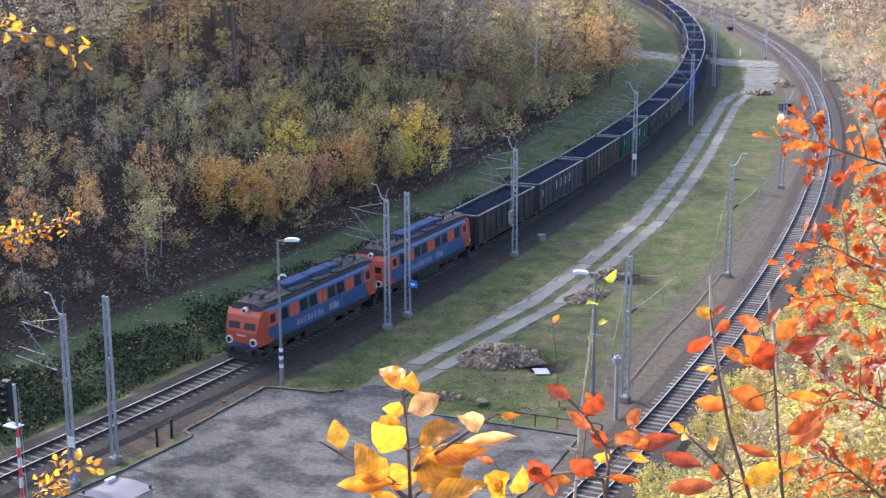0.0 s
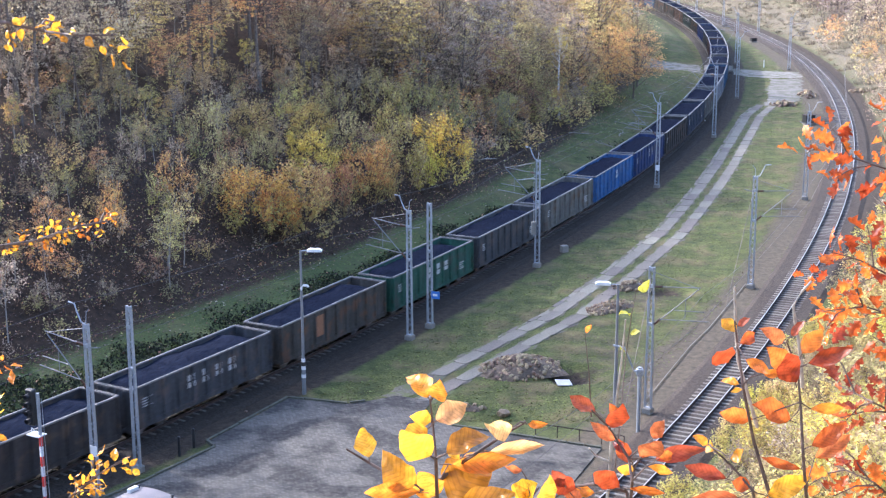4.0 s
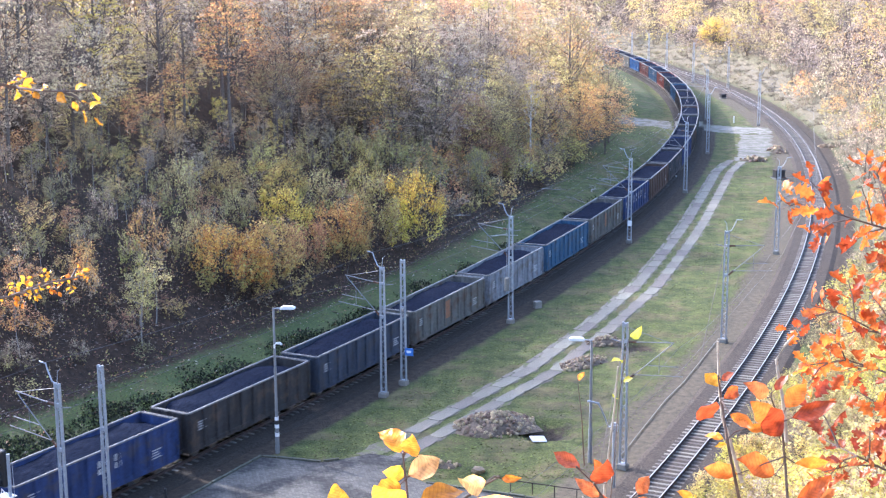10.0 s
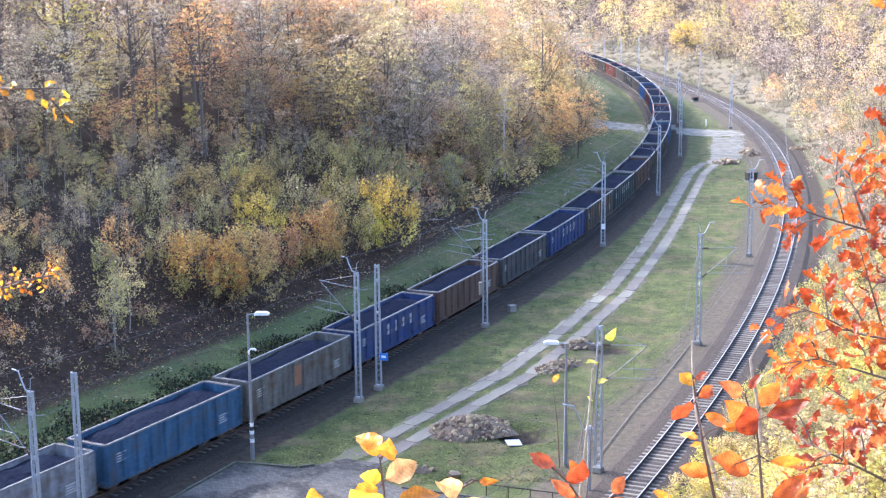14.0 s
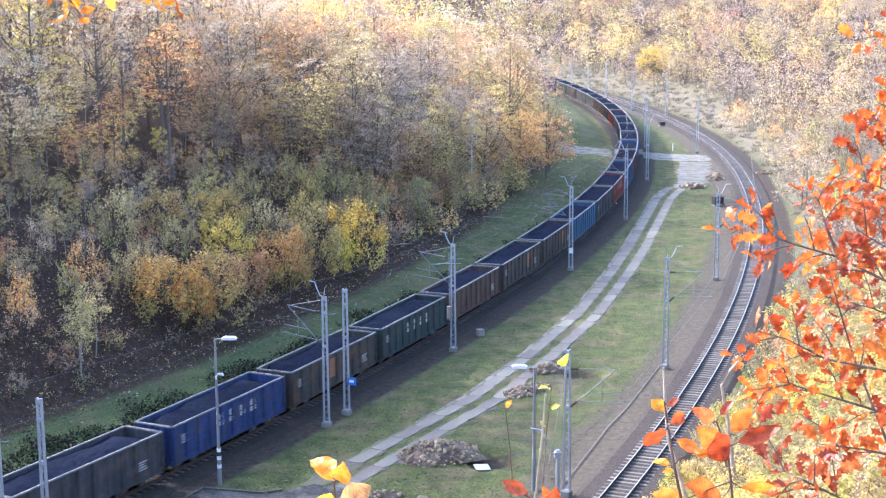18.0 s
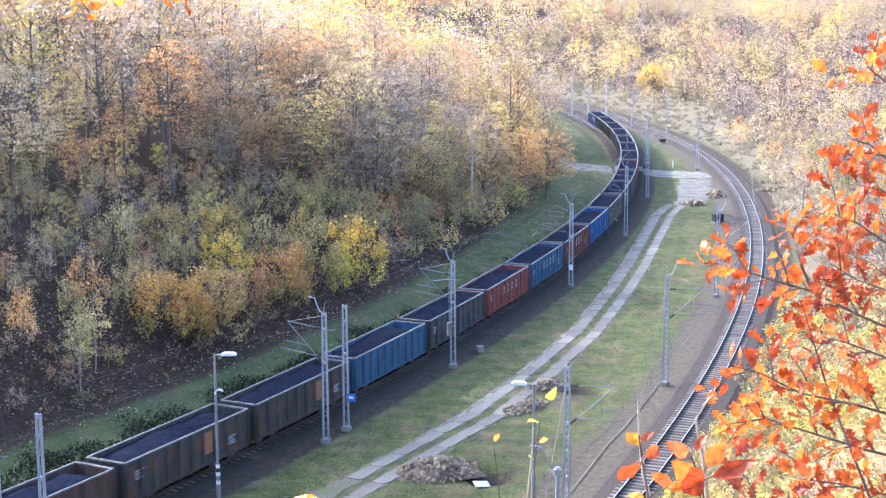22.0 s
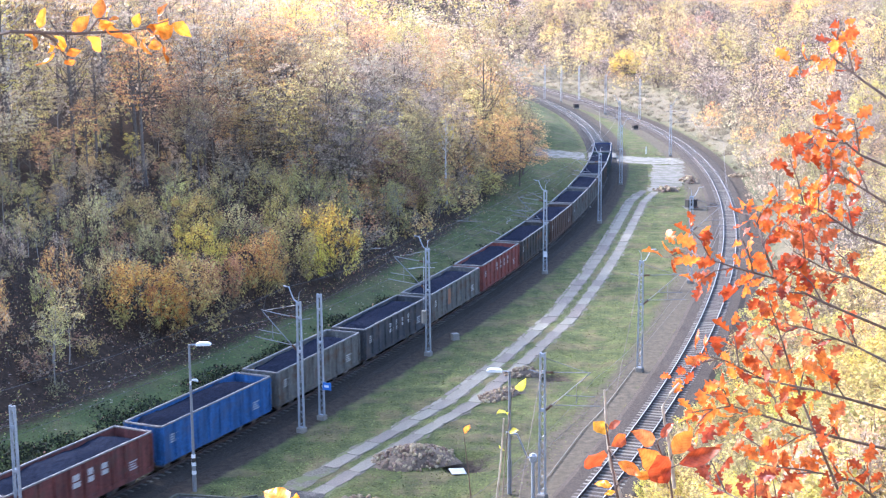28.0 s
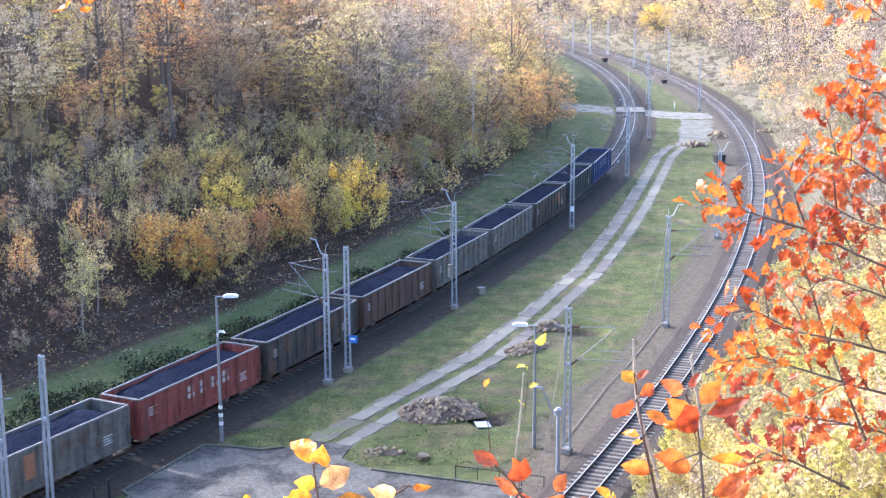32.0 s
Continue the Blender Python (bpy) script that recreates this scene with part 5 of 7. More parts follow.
PAINTS = {
    "black": wagon_paint("sooty_black_paint", (0.040, 0.038, 0.040), (0.07, 0.05, 0.04)),
    "charcoal": wagon_paint("charcoal_paint", (0.055, 0.058, 0.066), (0.08, 0.065, 0.06)),
    "green": wagon_paint("dark_green_paint", (0.022, 0.085, 0.062), (0.045, 0.06, 0.05)),
    "tan": wagon_paint("faded_grey_brown_paint", (0.135, 0.13, 0.12), (0.09, 0.065, 0.05)),
    "blue": wagon_paint("bright_blue_paint", (0.032, 0.11, 0.29), (0.04, 0.08, 0.18)),
    "navy": wagon_paint("navy_blue_paint", (0.028, 0.050, 0.145), (0.05, 0.05, 0.08)),
    "slate": wagon_paint("dull_blue_grey_paint", (0.044, 0.056, 0.085), (0.05, 0.05, 0.06)),
    "silver": wagon_paint("pale_grey_paint", (0.23, 0.24, 0.27), (0.13, 0.12, 0.12)),
    "brown": wagon_paint("rusty_brown_paint", (0.10, 0.062, 0.048), (0.07, 0.05, 0.045)),
    "maroon": wagon_paint("dull_maroon_paint", (0.15, 0.05, 0.045), (0.09, 0.045, 0.04)),
    "red": wagon_paint("brick_red_paint", (0.22, 0.060, 0.048), (0.13, 0.045, 0.04)),
    "umber": wagon_paint("dark_umber_paint", (0.062, 0.058, 0.054), (0.10, 0.055, 0.035)),
    "teal": wagon_paint("blackish_green_paint", (0.035, 0.055, 0.055), (0.05, 0.045, 0.04)),
    "cyan": wagon_paint("faded_blue_paint", (0.042, 0.105, 0.19), (0.05, 0.075, 0.11)),
}
CONSIST = ("black charcoal umber green charcoal tan blue navy black slate tan silver cyan tan navy brown charcoal navy umber teal brown umber umber cyan charcoal red cyan maroon blue "
           "tan charcoal tan red umber brown tan tan umber teal navy").split()
WORDS = {"black": "sooty black", "charcoal": "charcoal grey", "green": "dark green", "tan": "faded grey-brown", "blue": "bright blue", "navy": "navy blue", "slate": "dull blue-grey",
         "silver": "pale grey", "brown": "rusty brown", "red": "brick red", "maroon": "dull maroon", "umber": "dark umber", "teal": "blackish green", "cyan": "faded blue"}
CACHE = {}


def shared(key, make):
    if key not in CACHE:
        CACHE[key] = make()
    return CACHE[key]


HALF, WIDE, FLOOR, TOP = 6.55, 1.42, 1.32, 3.65


def side_wall(paint):
    s = Shape()
    s.box((-HALF, -0.04, FLOOR), (HALF, 0.04, TOP - 0.1))
    s.box((-HALF, -0.085, TOP - 0.11), (HALF, 0.05, TOP), mi=1, bevel=0.02)
    s.box((-HALF, -0.09, FLOOR - 0.25), (HALF, 0.07, FLOOR + 0.06))
    for k in range(11):
        x = -HALF + 0.1 + (2 * HALF - 0.2) * k / 10
        s.prism([(x - 0.10, -0.04), (x + 0.10, -0.04), (x + 0.06, -0.16), (x - 0.06, -0.16)], 2, FLOOR - 0.1, TOP - 0.1)
    return s.mesh("side_wall", [paint, LIT_RIM])


def end_wall(paint):
    s = Shape()
    s.box((-0.04, -WIDE + 0.05, FLOOR), (0.04, WIDE - 0.05, TOP - 0.1))
    s.box((-0.05, -WIDE, TOP - 0.12), (0.08, WIDE, TOP - 0.004), mi=1, bevel=0.02)
    s.box((-0.04, -WIDE, FLOOR - 0.3), (0.12, WIDE, FLOOR))
    return s.mesh("end_wall", [paint, LIT_RIM])


def coal_load(seed):
    rng = np.random.default_rng(seed)
    nx, ny = 40, 10
    xs, ys = np.linspace(-HALF + 0.06, HALF - 0.06, nx), np.linspace(-WIDE + 0.07, WIDE - 0.07, ny)
    lumps = rng.normal(0, 0.035, (nx, ny))
    a, b = rng.uniform(0, 6, 2)
    vs, fs = [], []
    for i, x in enumerate(xs):
        for j, y in enumerate(ys):
            e = min(1, (HALF - abs(x)) / 1.7)
            vs.append((x, y, TOP - 0.72 + 0.60 * e * (1 - 0.25 * (y / WIDE) ** 2) + 0.07 * math.sin(x * 0.9 + a) * e + 0.03 * math.sin(x * 2.3 + b) + lumps[i, j] * 0.6))
    for i in range(nx - 1):
        for j in range(ny - 1):
            k = i * ny + j
            fs.append((k, k + ny, k + ny + 1, k + 1))
    return mesh_from("coal_load", vs, fs, [COAL], smooth=False)


def bogie():
    s = Shape()
    for y in (-1.0, 1.0):
        s.prism([(-1.25, 0.62), (-1.25, 0.85), (-0.5, 1.0), (0.5, 1.0), (1.25, 0.85), (1.25, 0.62), (0.45, 0.42), (-0.45, 0.42)], 1, y - 0.07, y + 0.07)
        for x in (-0.9, 0.9):
            s.box((x - 0.18, y - 0.13, 0.45), (x + 0.18, y + 0.13, 0.78), bevel=0.04)
        s.tube([(-0.2, y, 0.45), (-0.2, y, 0.9)], 0.09, 6).tube([(0.2, y, 0.45), (0.2, y, 0.9)], 0.09, 6)
    s.box((-0.2, -1.0, 0.6), (0.2, 1.0, 1.05))
    return s.mesh("bogie", UNDER)


def wheelset(r=0.46):
    s = Shape()
    s.tube([(0, -0.95, 0), (0, 0.95, 0)], 0.08, 8)
    for y in (-0.75, 0.75):
        g = 1 if y > 0 else -1
        s.tube([(0, y - 0.065 * g, 0), (0, y - 0.035 * g, 0), (0, y - 0.03 * g, 0), (0, y + 0.065 * g, 0)], [r + 0.03, r + 0.03, r, r], 18, 1)
    return s.mesh("wheelset", [UNDER, TREAD])


def buffer_mesh():
    return Shape().tube([(0, 0, 0), (0.35, 0, 0), (0.36, 0, 0), (0.52, 0, 0), (0.53, 0, 0), (0.57, 0, 0)], [0.12, 0.12, 0.08, 0.08, 0.23, 0.21], 10).mesh("buffer", UNDER)


def running_gear(v, at, half, r=0.46):
    for x in at:
        b = part("bogie", shared("bogie", bogie), v, m=pose(x, 0, 0.4))
        for dx in (-0.9, 0.9):
            part("wheelset", shared(("wheels", r), lambda: wheelset(r)), b, m=pose(dx, 0, r))
    for x, turn in ((-half, 180), (half, 0)):
        for y in (-0.87, 0.87):
            part("buffer", shared("buffer", buffer_mesh), v, m=pose(x, y, 1.12, 0, 0, turn))


RUST = mat("rust_orange_plate", (0.25, 0.115, 0.058), 0.85, spread=0.4, size=0.5)
LETTERED = {1: 4, 3: 3, 6: 1, 7: 2, 14: 4, 17: 4, 19: 4, 25: 4, 26: 4, 27: 3, 30: 4, 32: 4, 39: 4}


def marking(k):
    s = Shape()
    w, h = (0.34, 0.26, 0.30)[k], (0.40, 0.42, 0.36)[k]
    s.box((-w, -0.006, -h), (w, 0.006, -h * 0.2)).box((-w, -0.006, h * 0.05), (w * 0.8, 0.006, h))
    return s.mesh("marking", WHITE)


def data_panel():
    s = Shape()
    for k in range(4):
        s.box((-0.4, -0.006, 0.16 * k), (0.4 - 0.13 * (k % 3), 0.006, 0.16 * k + 0.07))
    return s.mesh("data_panel", WHITE)


def ladder():
    s = Shape()
    for y in (-0.18, 0.18):
        s.tube([(0, y, 1.0), (0, y, TOP - 0.1)], 0.02, 4)
    for k in range(8):
        s.tube([(0, -0.18, 1.1 + 0.3 * k), (0, 0.18, 1.1 + 0.3 * k)], 0.015, 4)
    return s.mesh("ladder", UNDER)


def build_wagon(colour, number):
    rng = random.Random(number)
    v = thing("coal_wagon", "open %s coal wagon with ribbed sides, heaped with coal" % WORDS[colour], "freight wagon", "wagons of the coal train")
    p = PAINTS[colour]
    for y, turn in ((-WIDE, 0), (WIDE, 180)):
        part("side_wall", shared(("side", colour), lambda: side_wall(p)), v, m=pose(0, y, 0, 0, 0, turn))
    for x, turn in ((-HALF, 180), (HALF, 0)):
        wall = part("end_wall", shared(("end", colour), lambda: end_wall(p)), v, m=pose(x, 0, 0, 0, 0, turn))
        for yy in (-0.9, -0.3, 0.3, 0.9):
            part("end_post", shared(("post", colour), lambda: Shape().box((0.04, -0.06, FLOOR), (0.15, 0.06, TOP - 0.15)).mesh("end_post", p)), wall, m=pose(0, yy, 0))
    part("underframe", shared("frame", lambda: Shape().box((-HALF, -1.3, FLOOR - 0.12), (HALF, 1.3, FLOOR - 0.01)).box((-HALF - 0.1, -0.25, 0.95), (HALF + 0.1, 0.25, FLOOR - 0.12)).box((-1.0, -1.1, 0.75), (0.6, 1.1, FLOOR - 0.12), bevel=0.05).mesh("underframe", UNDER)), v)
    part("coal_load", shared(("coal", number % 5), lambda: coal_load(number % 5)), v)
    running_gear(v, (-4.4, 4.4), HALF)
    # stencilled blocks and panels on the side towards the valley road, and on the other
    for y, sg in ((-WIDE - 0.055, 1), (WIDE + 0.055, -1)):
        if number in LETTERED:
            for k in range(LETTERED[number]):
                x = (k - LETTERED[number] / 2 + 0.5) * 1.29 + 0.62
                part("marking", shared(("mark", k % 3), lambda: marking(k % 3)), v, "white stencilled block", pose(x * sg, y, 2.65, 0, 0, 0 if sg > 0 else 180))
        for x, z in ((-5.3, 2.3), (4.6, 1.75)):
            if rng.random() < 0.75:
                part("data_panel", shared("data", lambda: data_panel()), v, "small panel of white lines", pose(x * sg, y, z, 0, 0, 0 if sg > 0 else 180))
        if colour in ("tan", "umber", "brown") and rng.random() < 0.7:
            x = -HALF + 0.1 + (2 * HALF - 0.2) * (rng.randrange(3, 8) + 0.5) / 10
            part("patch_plate", shared("patch", lambda: Shape().box((-0.42, -0.006, -0.75), (0.42, 0.006, 0.7)).mesh("patch_plate", RUST)), v, "rusty orange repair plate", pose(x, y, 2.55))
    for x, sg in ((-HALF - 0.16, -1), (HALF + 0.16, 1)):
        part("coupling", shared("coupling", lambda: Shape().tube([(0, 0, 1.05), (0.28, 0, 0.95), (0.5, 0, 0.8)], 0.05, 5).mesh("coupling", UNDER)), v, m=pose(x, 0, 0, 0, 0, 0 if sg > 0 else 180))
        part("ladder", shared("ladder", lambda: ladder()), v, m=pose(x, -1.15 * sg, 0, 0, 0, 0 if sg > 0 else 180))
    part("brake_wheel", shared("brake", lambda: Shape().tube([(0, -0.03, 0), (0, 0.03, 0)], 0.28, 12).mesh("brake_wheel", UNDER)), v, m=pose(2.2, -WIDE - 0.02, 1.0))
    return v


LOCO_BLUE = mat("locomotive_blue_paint", (0.032, 0.072, 0.17), 0.5, spread=0.15, size=1.5, fine=4, second=(0.06, 0.10, 0.2), mix=0.25, bump=0.1)
LOCO_RED = mat("locomotive_orange_red_paint", (0.37, 0.060, 0.028), 0.5, spread=0.12, size=1.5, fine=4, bump=0.1)
LOCO_ORANGE = mat("locomotive_orange_paint", (0.48, 0.088, 0.034), 0.5, spread=0.12, size=1.5, fine=4, bump=0.1, spec=0.3)
ROOF = mat("sooty_grey_roof", (0.062, 0.052, 0.050), 0.9, spread=0.4, size=1.5, fine=4, spec=0.15)
ROOF_BOX = mat("dull_blue_roof_box", (0.032, 0.055, 0.115), 0.85, spread=0.35, size=1.0, spec=0.12)
FADED = mat("faded_lettering", (0.19, 0.22, 0.29), 0.7, spread=0.3, size=0.5)
GLASS = mat("dark_cab_glass", (0.012, 0.013, 0.016), 0.12, spread=0.1, bump=0, spec=0.3)
RIM = mat("pale_lamp_rim", (0.72, 0.70, 0.66), 0.4, spread=0.1)
LENS = mat("headlamp_glass", (0.05, 0.022, 0.02), 0.5, spread=0.1, bump=0, spec=0.15)


def loco_body():
    """The blue hull between the cabs: flat sides that lean in above the waist."""
    return Shape().prism([(-1.44, 1.5), (-1.38, 1.44), (1.38, 1.44), (1.44, 1.5), (1.48, 2.5), (1.40, 3.55), (1.25, 3.72), (-1.25, 3.72), (-1.40, 3.55), (-1.48, 2.5)], 0, -7.0, 7.0).mesh("hull", LOCO_BLUE)


def loco_nose():
    s = Shape()
    prof = [(0.0, 1.44), (0.98, 1.40), (1.12, 1.62), (1.11, 2.3), (0.78, 3.35), (0.55, 3.64), (0.0, 3.72)]
    left = [(x, -1.47 + 0.26 * (x / 1.12) ** 2 + 0.05 * max(0, z - 2.5), z) for x, z in prof]
    right = [(x, -y, z) for x, y, z in left]
    n = len(prof)
    s.add(left + right, [tuple(range(n))[::-1], tuple(range(n, 2 * n))] + [(k, (k + 1) % n, n + (k + 1) % n, n + k) for k in range(n)])
    return s.mesh("nose", LOCO_RED)


def loco_roof():
    s = Shape().prism([(-1.25, 3.7), (1.25, 3.7), (1.1, 3.95), (0.6, 4.12), (-0.6, 4.12), (-1.1, 3.95)], 0, -7.45, 7.45)
    return s.mesh("roof", ROOF)


def pantograph():
    s = Shape()
    for y in (-0.55, 0.55):
        s.tube([(-0.9, y, 0.0), (0.95, y * 0.8, 0.22), (-0.75, y * 0.9, 0.40)], 0.03, 5)
    for x, y, z in ((-0.75, 0.95, 0.42), (-0.55, 0.95, 0.42)):
        s.tube([(x, -y - 0.15, z - 0.12), (x, -y + 0.1, z), (x, y - 0.1, z), (x, y + 0.15, z - 0.12)], 0.03, 5)
    for x in (-0.9, 0.9):
        s.tube([(x, -0.6, 0), (x, 0.6, 0)], 0.04, 5)
        for y in (-0.5, 0.5):
            s.tube([(x, y, -0.25), (x, y, 0)], 0.07, 6)
    return s.mesh("pantograph", UNDER)


def build_loco(number):
    v = thing("electric_locomotive", "blue electric locomotive with orange-red cab ends and dusty grey roof", "locomotive", "locomotives of the coal train")
    part("hull", shared("hull", loco_body), v)
    part("roof", shared("roof", loco_roof), v, "sooty grey roof")
    for sg in (-1, 1):
        nose = part("nose", shared("nose", loco_nose), v, "orange-red cab end", pose(7.0 * sg, 0, 0, 0, 0, 0 if sg > 0 else 180))
        for y in (-0.62, 0.62):
            tilt = math.degrees(math.atan2(0.38, 1.1))
            part("windscreen", shared("screen", lambda: Shape().box((-0.02, -0.47, -0.36), (0.02, 0.47, 0.36), bevel=0.015).mesh("windscreen", GLASS)), nose, "dark windscreen", pose(0.925, y, 2.83, 0, -tilt, 0))
            lamp = part("headlamp", shared("lamp", lambda: Shape().tube([(-0.1, 0, 0), (0.1, 0, 0), (0.1, 0, 0), (0.06, 0, 0)], [0.27, 0.27, 0.21, 0.20], 14).mesh("headlamp", RIM)), nose, "round headlamp in a pale rim", pose(1.1, y * 1.55, 1.72))
            part("lamp_glass", shared("lens", lambda: Shape().tube([(0.05, 0, 0), (0.105, 0, 0)], [0.195, 0.17], 12).mesh("lamp_glass", LENS)), lamp)
        part("top_lamp", shared("toplamp", lambda: Shape().tube([(-0.3, 0, 0), (0.1, 0, 0), (0.12, 0, 0)], [0.2, 0.2, 0.13], 12).mesh("top_lamp", RIM)), nose, m=pose(0.62, 0, 3.66))
        part("top_lamp_glass", shared("toplens", lambda: Shape().tube([(0.1, 0, 0), (0.14, 0, 0)], [0.14, 0.1], 12).mesh("top_lamp_glass", LENS)), nose, m=pose(0.62, 0, 3.66))
        part("number_bar", shared("numbar", lambda: Shape().box((0, -0.35, -0.05), (0.02, 0.35, 0.05)).mesh("number_bar", WHITE)), nose, m=pose(1.115, 0, 2.08))
        part("snow_plough", shared("plough", lambda: Shape().prism([(0.6, 0.35), (1.0, 0.35), (0.95, 0.95), (0.7, 1.1)], 1, -1.25, 1.25).mesh("snow_plough", UNDER)), nose)
        part("lower_band", shared("lowband", lambda: Shape().prism([(-1.25, -0.12), (1.25, -0.12), (1.22, 0.13), (-1.22, 0.13)], 0, -0.01, 0.025).mesh("lower_band", LOCO_BLUE)), nose, "blue band under the headlamps", pose(1.10, 0, 1.42, 0, 18, 0))
        part("buffer_beam", shared("beam", lambda: Shape().box((0.85, -1.35, 0.92), (1.12, 1.35, 1.28), bevel=0.03).mesh("buffer_beam", UNDER)), nose)
    for y, turn in ((-1.0, 0), (1.0, 180)):
        lean = 4.4
        side = pose(0, 1.452 * y, 0, 0, 0, turn)

        def on(x, z, z_mid=3.02):
            return side @ pose(x, 0.004, z_mid, -lean, 0, 0)
        # cab doors, louvres and windows along the upper band
        for x in (-6.45, 6.45):
            part("cab_panel", shared("cabpanel", lambda: Shape().box((-0.58, -0.012, -0.46), (0.58, 0.012, 0.50), bevel=0.008).mesh("cab_panel", LOCO_ORANGE)), v, "orange-red cab side", on(x, 0))
            part("cab_window", shared("cabwin", lambda: Shape().box((-0.3, -0.03, -0.26), (0.3, 0.0, 0.3), bevel=0.01).mesh("cab_window", GLASS)), v, "dark cab window", on(x, 0))
            part("cab_corner", shared("corner", lambda: Shape().prism([(0.08, 1.5), (0.56, 1.5), (0.56, 2.12), (0.12, 2.5), (-0.5, 2.5)], 1, -0.02, -0.004).mesh("cab_corner", LOCO_RED)), v, "orange-red corner of the cab side", pose(x, 1.47 * y - 0.012 * y, 0, 0, 0, 0) if x * 1 > 0 else pose(x, 1.47 * y - 0.012 * y, 0, 0, 0, 180))
        for k in range(9):
            x = -5.0 + k * 1.25
            if k % 3 == 1:
                for dx in (-0.3, 0.3):
                    part("louvre", shared("louvre", lambda: Shape().box((-0.25, -0.02, -0.44), (0.25, 0.01, 0.44), bevel=0.01).mesh("louvre", LOCO_ORANGE)), v, "orange louvre", on(x + dx, 0))
            else:
                part("side_window", shared("sidewin", lambda: Shape().box((-0.46, -0.015, -0.38), (0.46, 0.01, 0.40), bevel=0.01).mesh("side_window", GLASS)), v, "dark side window", on(x, 0))
        for k in range(11):
            wide, tall, gap = (0.18, 0.22, 0.0) if k < 8 else (0.24, 0.25, 0.7)
            part("lettering", shared(("lett", k > 7, k % 3), lambda: Shape().box((-wide, -0.006, -tall), (wide - 0.06 * (k % 3), 0.006, tall * (0.55 if k % 3 == 1 else 1))).mesh("lettering", FADED)), v, "faded white lettering",
                 side @ pose(-3.3 + 0.46 * k + gap, -0.016, 2.0))
        part("handrail", shared("handrail", lambda: Shape().tube([(-7.0, 0, 0.0), (7.0, 0, 0.0)], 0.02, 5).mesh("handrail", UNDER)), v, m=pose(0, 1.22 * y, 3.85))
    for x, w, h in ((-1.6, 1.5, 0.32), (1.4, 1.2, 0.28), (3.4, 0.6, 0.25)):
        part("roof_box", Shape().box((-w, -0.55, 0), (w, 0.55, h), bevel=0.06).mesh("roof_box", ROOF_BOX), v, m=pose(x, 0, 4.08))
    for y in (-0.95, 0.95):
        part("walkway", shared("walk", lambda: Shape().box((-6.6, -0.16, 0), (6.6, 0.16, 0.04)).mesh("walkway", UNDER)), v, "dark roof walkway board", pose(0, y, 4.03))
    for x in (-6.3, -4.1, -3.4, 2.5, 4.3, 6.3):
        for y in (-0.45, 0.45):
            part("roof_insulator", shared("roofins", lambda: Shape().tube([(0, 0, 0), (0, 0, 0.08), (0, 0, 0.14), (0, 0, 0.22), (0, 0, 0.3)], [0.09, 0.05, 0.09, 0.05, 0.06], 7).mesh("roof_insulator", UNDER)), v, m=pose(x, y, 4.08))
    for x in (-3.1, 0.0, 2.6):
        for y in (-0.83, 0.83):
            part("roof_vent", shared("roofvent", lambda: Shape().box((-0.35, -0.21, 0), (0.35, 0.21, 0.2), bevel=0.05).mesh("roof_vent", ROOF)), v, m=pose(x, y, 4.0))
    part("bus_bar", shared("bus", lambda: Shape().tube([(-6.3, -0.45, 4.4), (6.3, -0.45, 4.4)], 0.03, 5).mesh("bus_bar", UNDER)), v)
    part("roof_cable", shared("cable", lambda: Shape().tube([(-5, 0.75, 4.3), (-2, 0.8, 4.35), (2, 0.8, 4.35), (5, 0.7, 4.3)], 0.04, 5).mesh("roof_cable", UNDER)), v)
    for x, turn in ((-5.2, 0), (5.2, 180)):
        part("pantograph", shared("panto", pantograph), v, "folded pantograph", pose(x, 0, 4.35, 0, 0, turn))
    part("equipment_tank", shared("tank", lambda: Shape().box((-2.0, -1.2, 0.5), (2.0, 1.2, 1.2), bevel=0.08).mesh("equipment_tank", UNDER)), v)
    part("sole_bar", shared("sole", lambda: Shape().box((-7.0, -1.34, 1.12), (7.0, 1.34, 1.44)).mesh("sole_bar", UNDER)), v)
    running_gear(v, (-5.1, -3.3, 3.3, 5.1), 8.05, 0.56)
    v.scale = (0.945, 1.0, 1.02)
    return v


def train_rows(middle, base):
    rows = []
    for k in range(65):
        t = k * 0.5
        s = LEAD_L + middle - SPEED * t + float(np.interp(t, [a for a, b in SLIP], [b for a, b in SLIP]))
        x0, y0, _ = on_line(LINE_L, s - base)
        x1, y1, _ = on_line(LINE_L, s + base)
        rows.append((t, pose((x0 + x1) / 2, (y0 + y1) / 2, 0.0, 0, 0, math.degrees(math.atan2(y1 - y0, x1 - x0)))))
    return rows


def build_train():
    moving = []
    for k in range(2):
        moving.append((build_loco(k), FIRST - 8.15 - 16.2 * k, 5.0))
    for k, colour in enumerate(CONSIST):
        moving.append((build_wagon(colour, k), FIRST + PITCH * (k + 0.5), 4.4))
    return moving


MOVING = build_train()



# ---- yard and line-side things ----
BLACK = mat("black_painted_steel", (0.018, 0.018, 0.02), 0.5, spread=0.2)
REDBAND = mat("red_signal_band", (0.55, 0.04, 0.03), 0.5, spread=0.15)
PALE = mat("off_white_paint", (0.66, 0.66, 0.66), 0.6, spread=0.1, size=1.0)
# hut roof toned down: the shade it stands in is part of this colour
LILAC = mat("dimmed_pale_roof_sheet", (0.135, 0.122, 0.13), 0.65, spread=0.12, size=1.0)
SIGNBLUE = mat("blue_enamel", (0.03, 0.13, 0.42), 0.4, spread=0.1)
RUBBLE = mat("broken_stone_rubble", (0.215, 0.155, 0.098), 0.9, spread=0.35, size=0.6, fine=8, per="object")
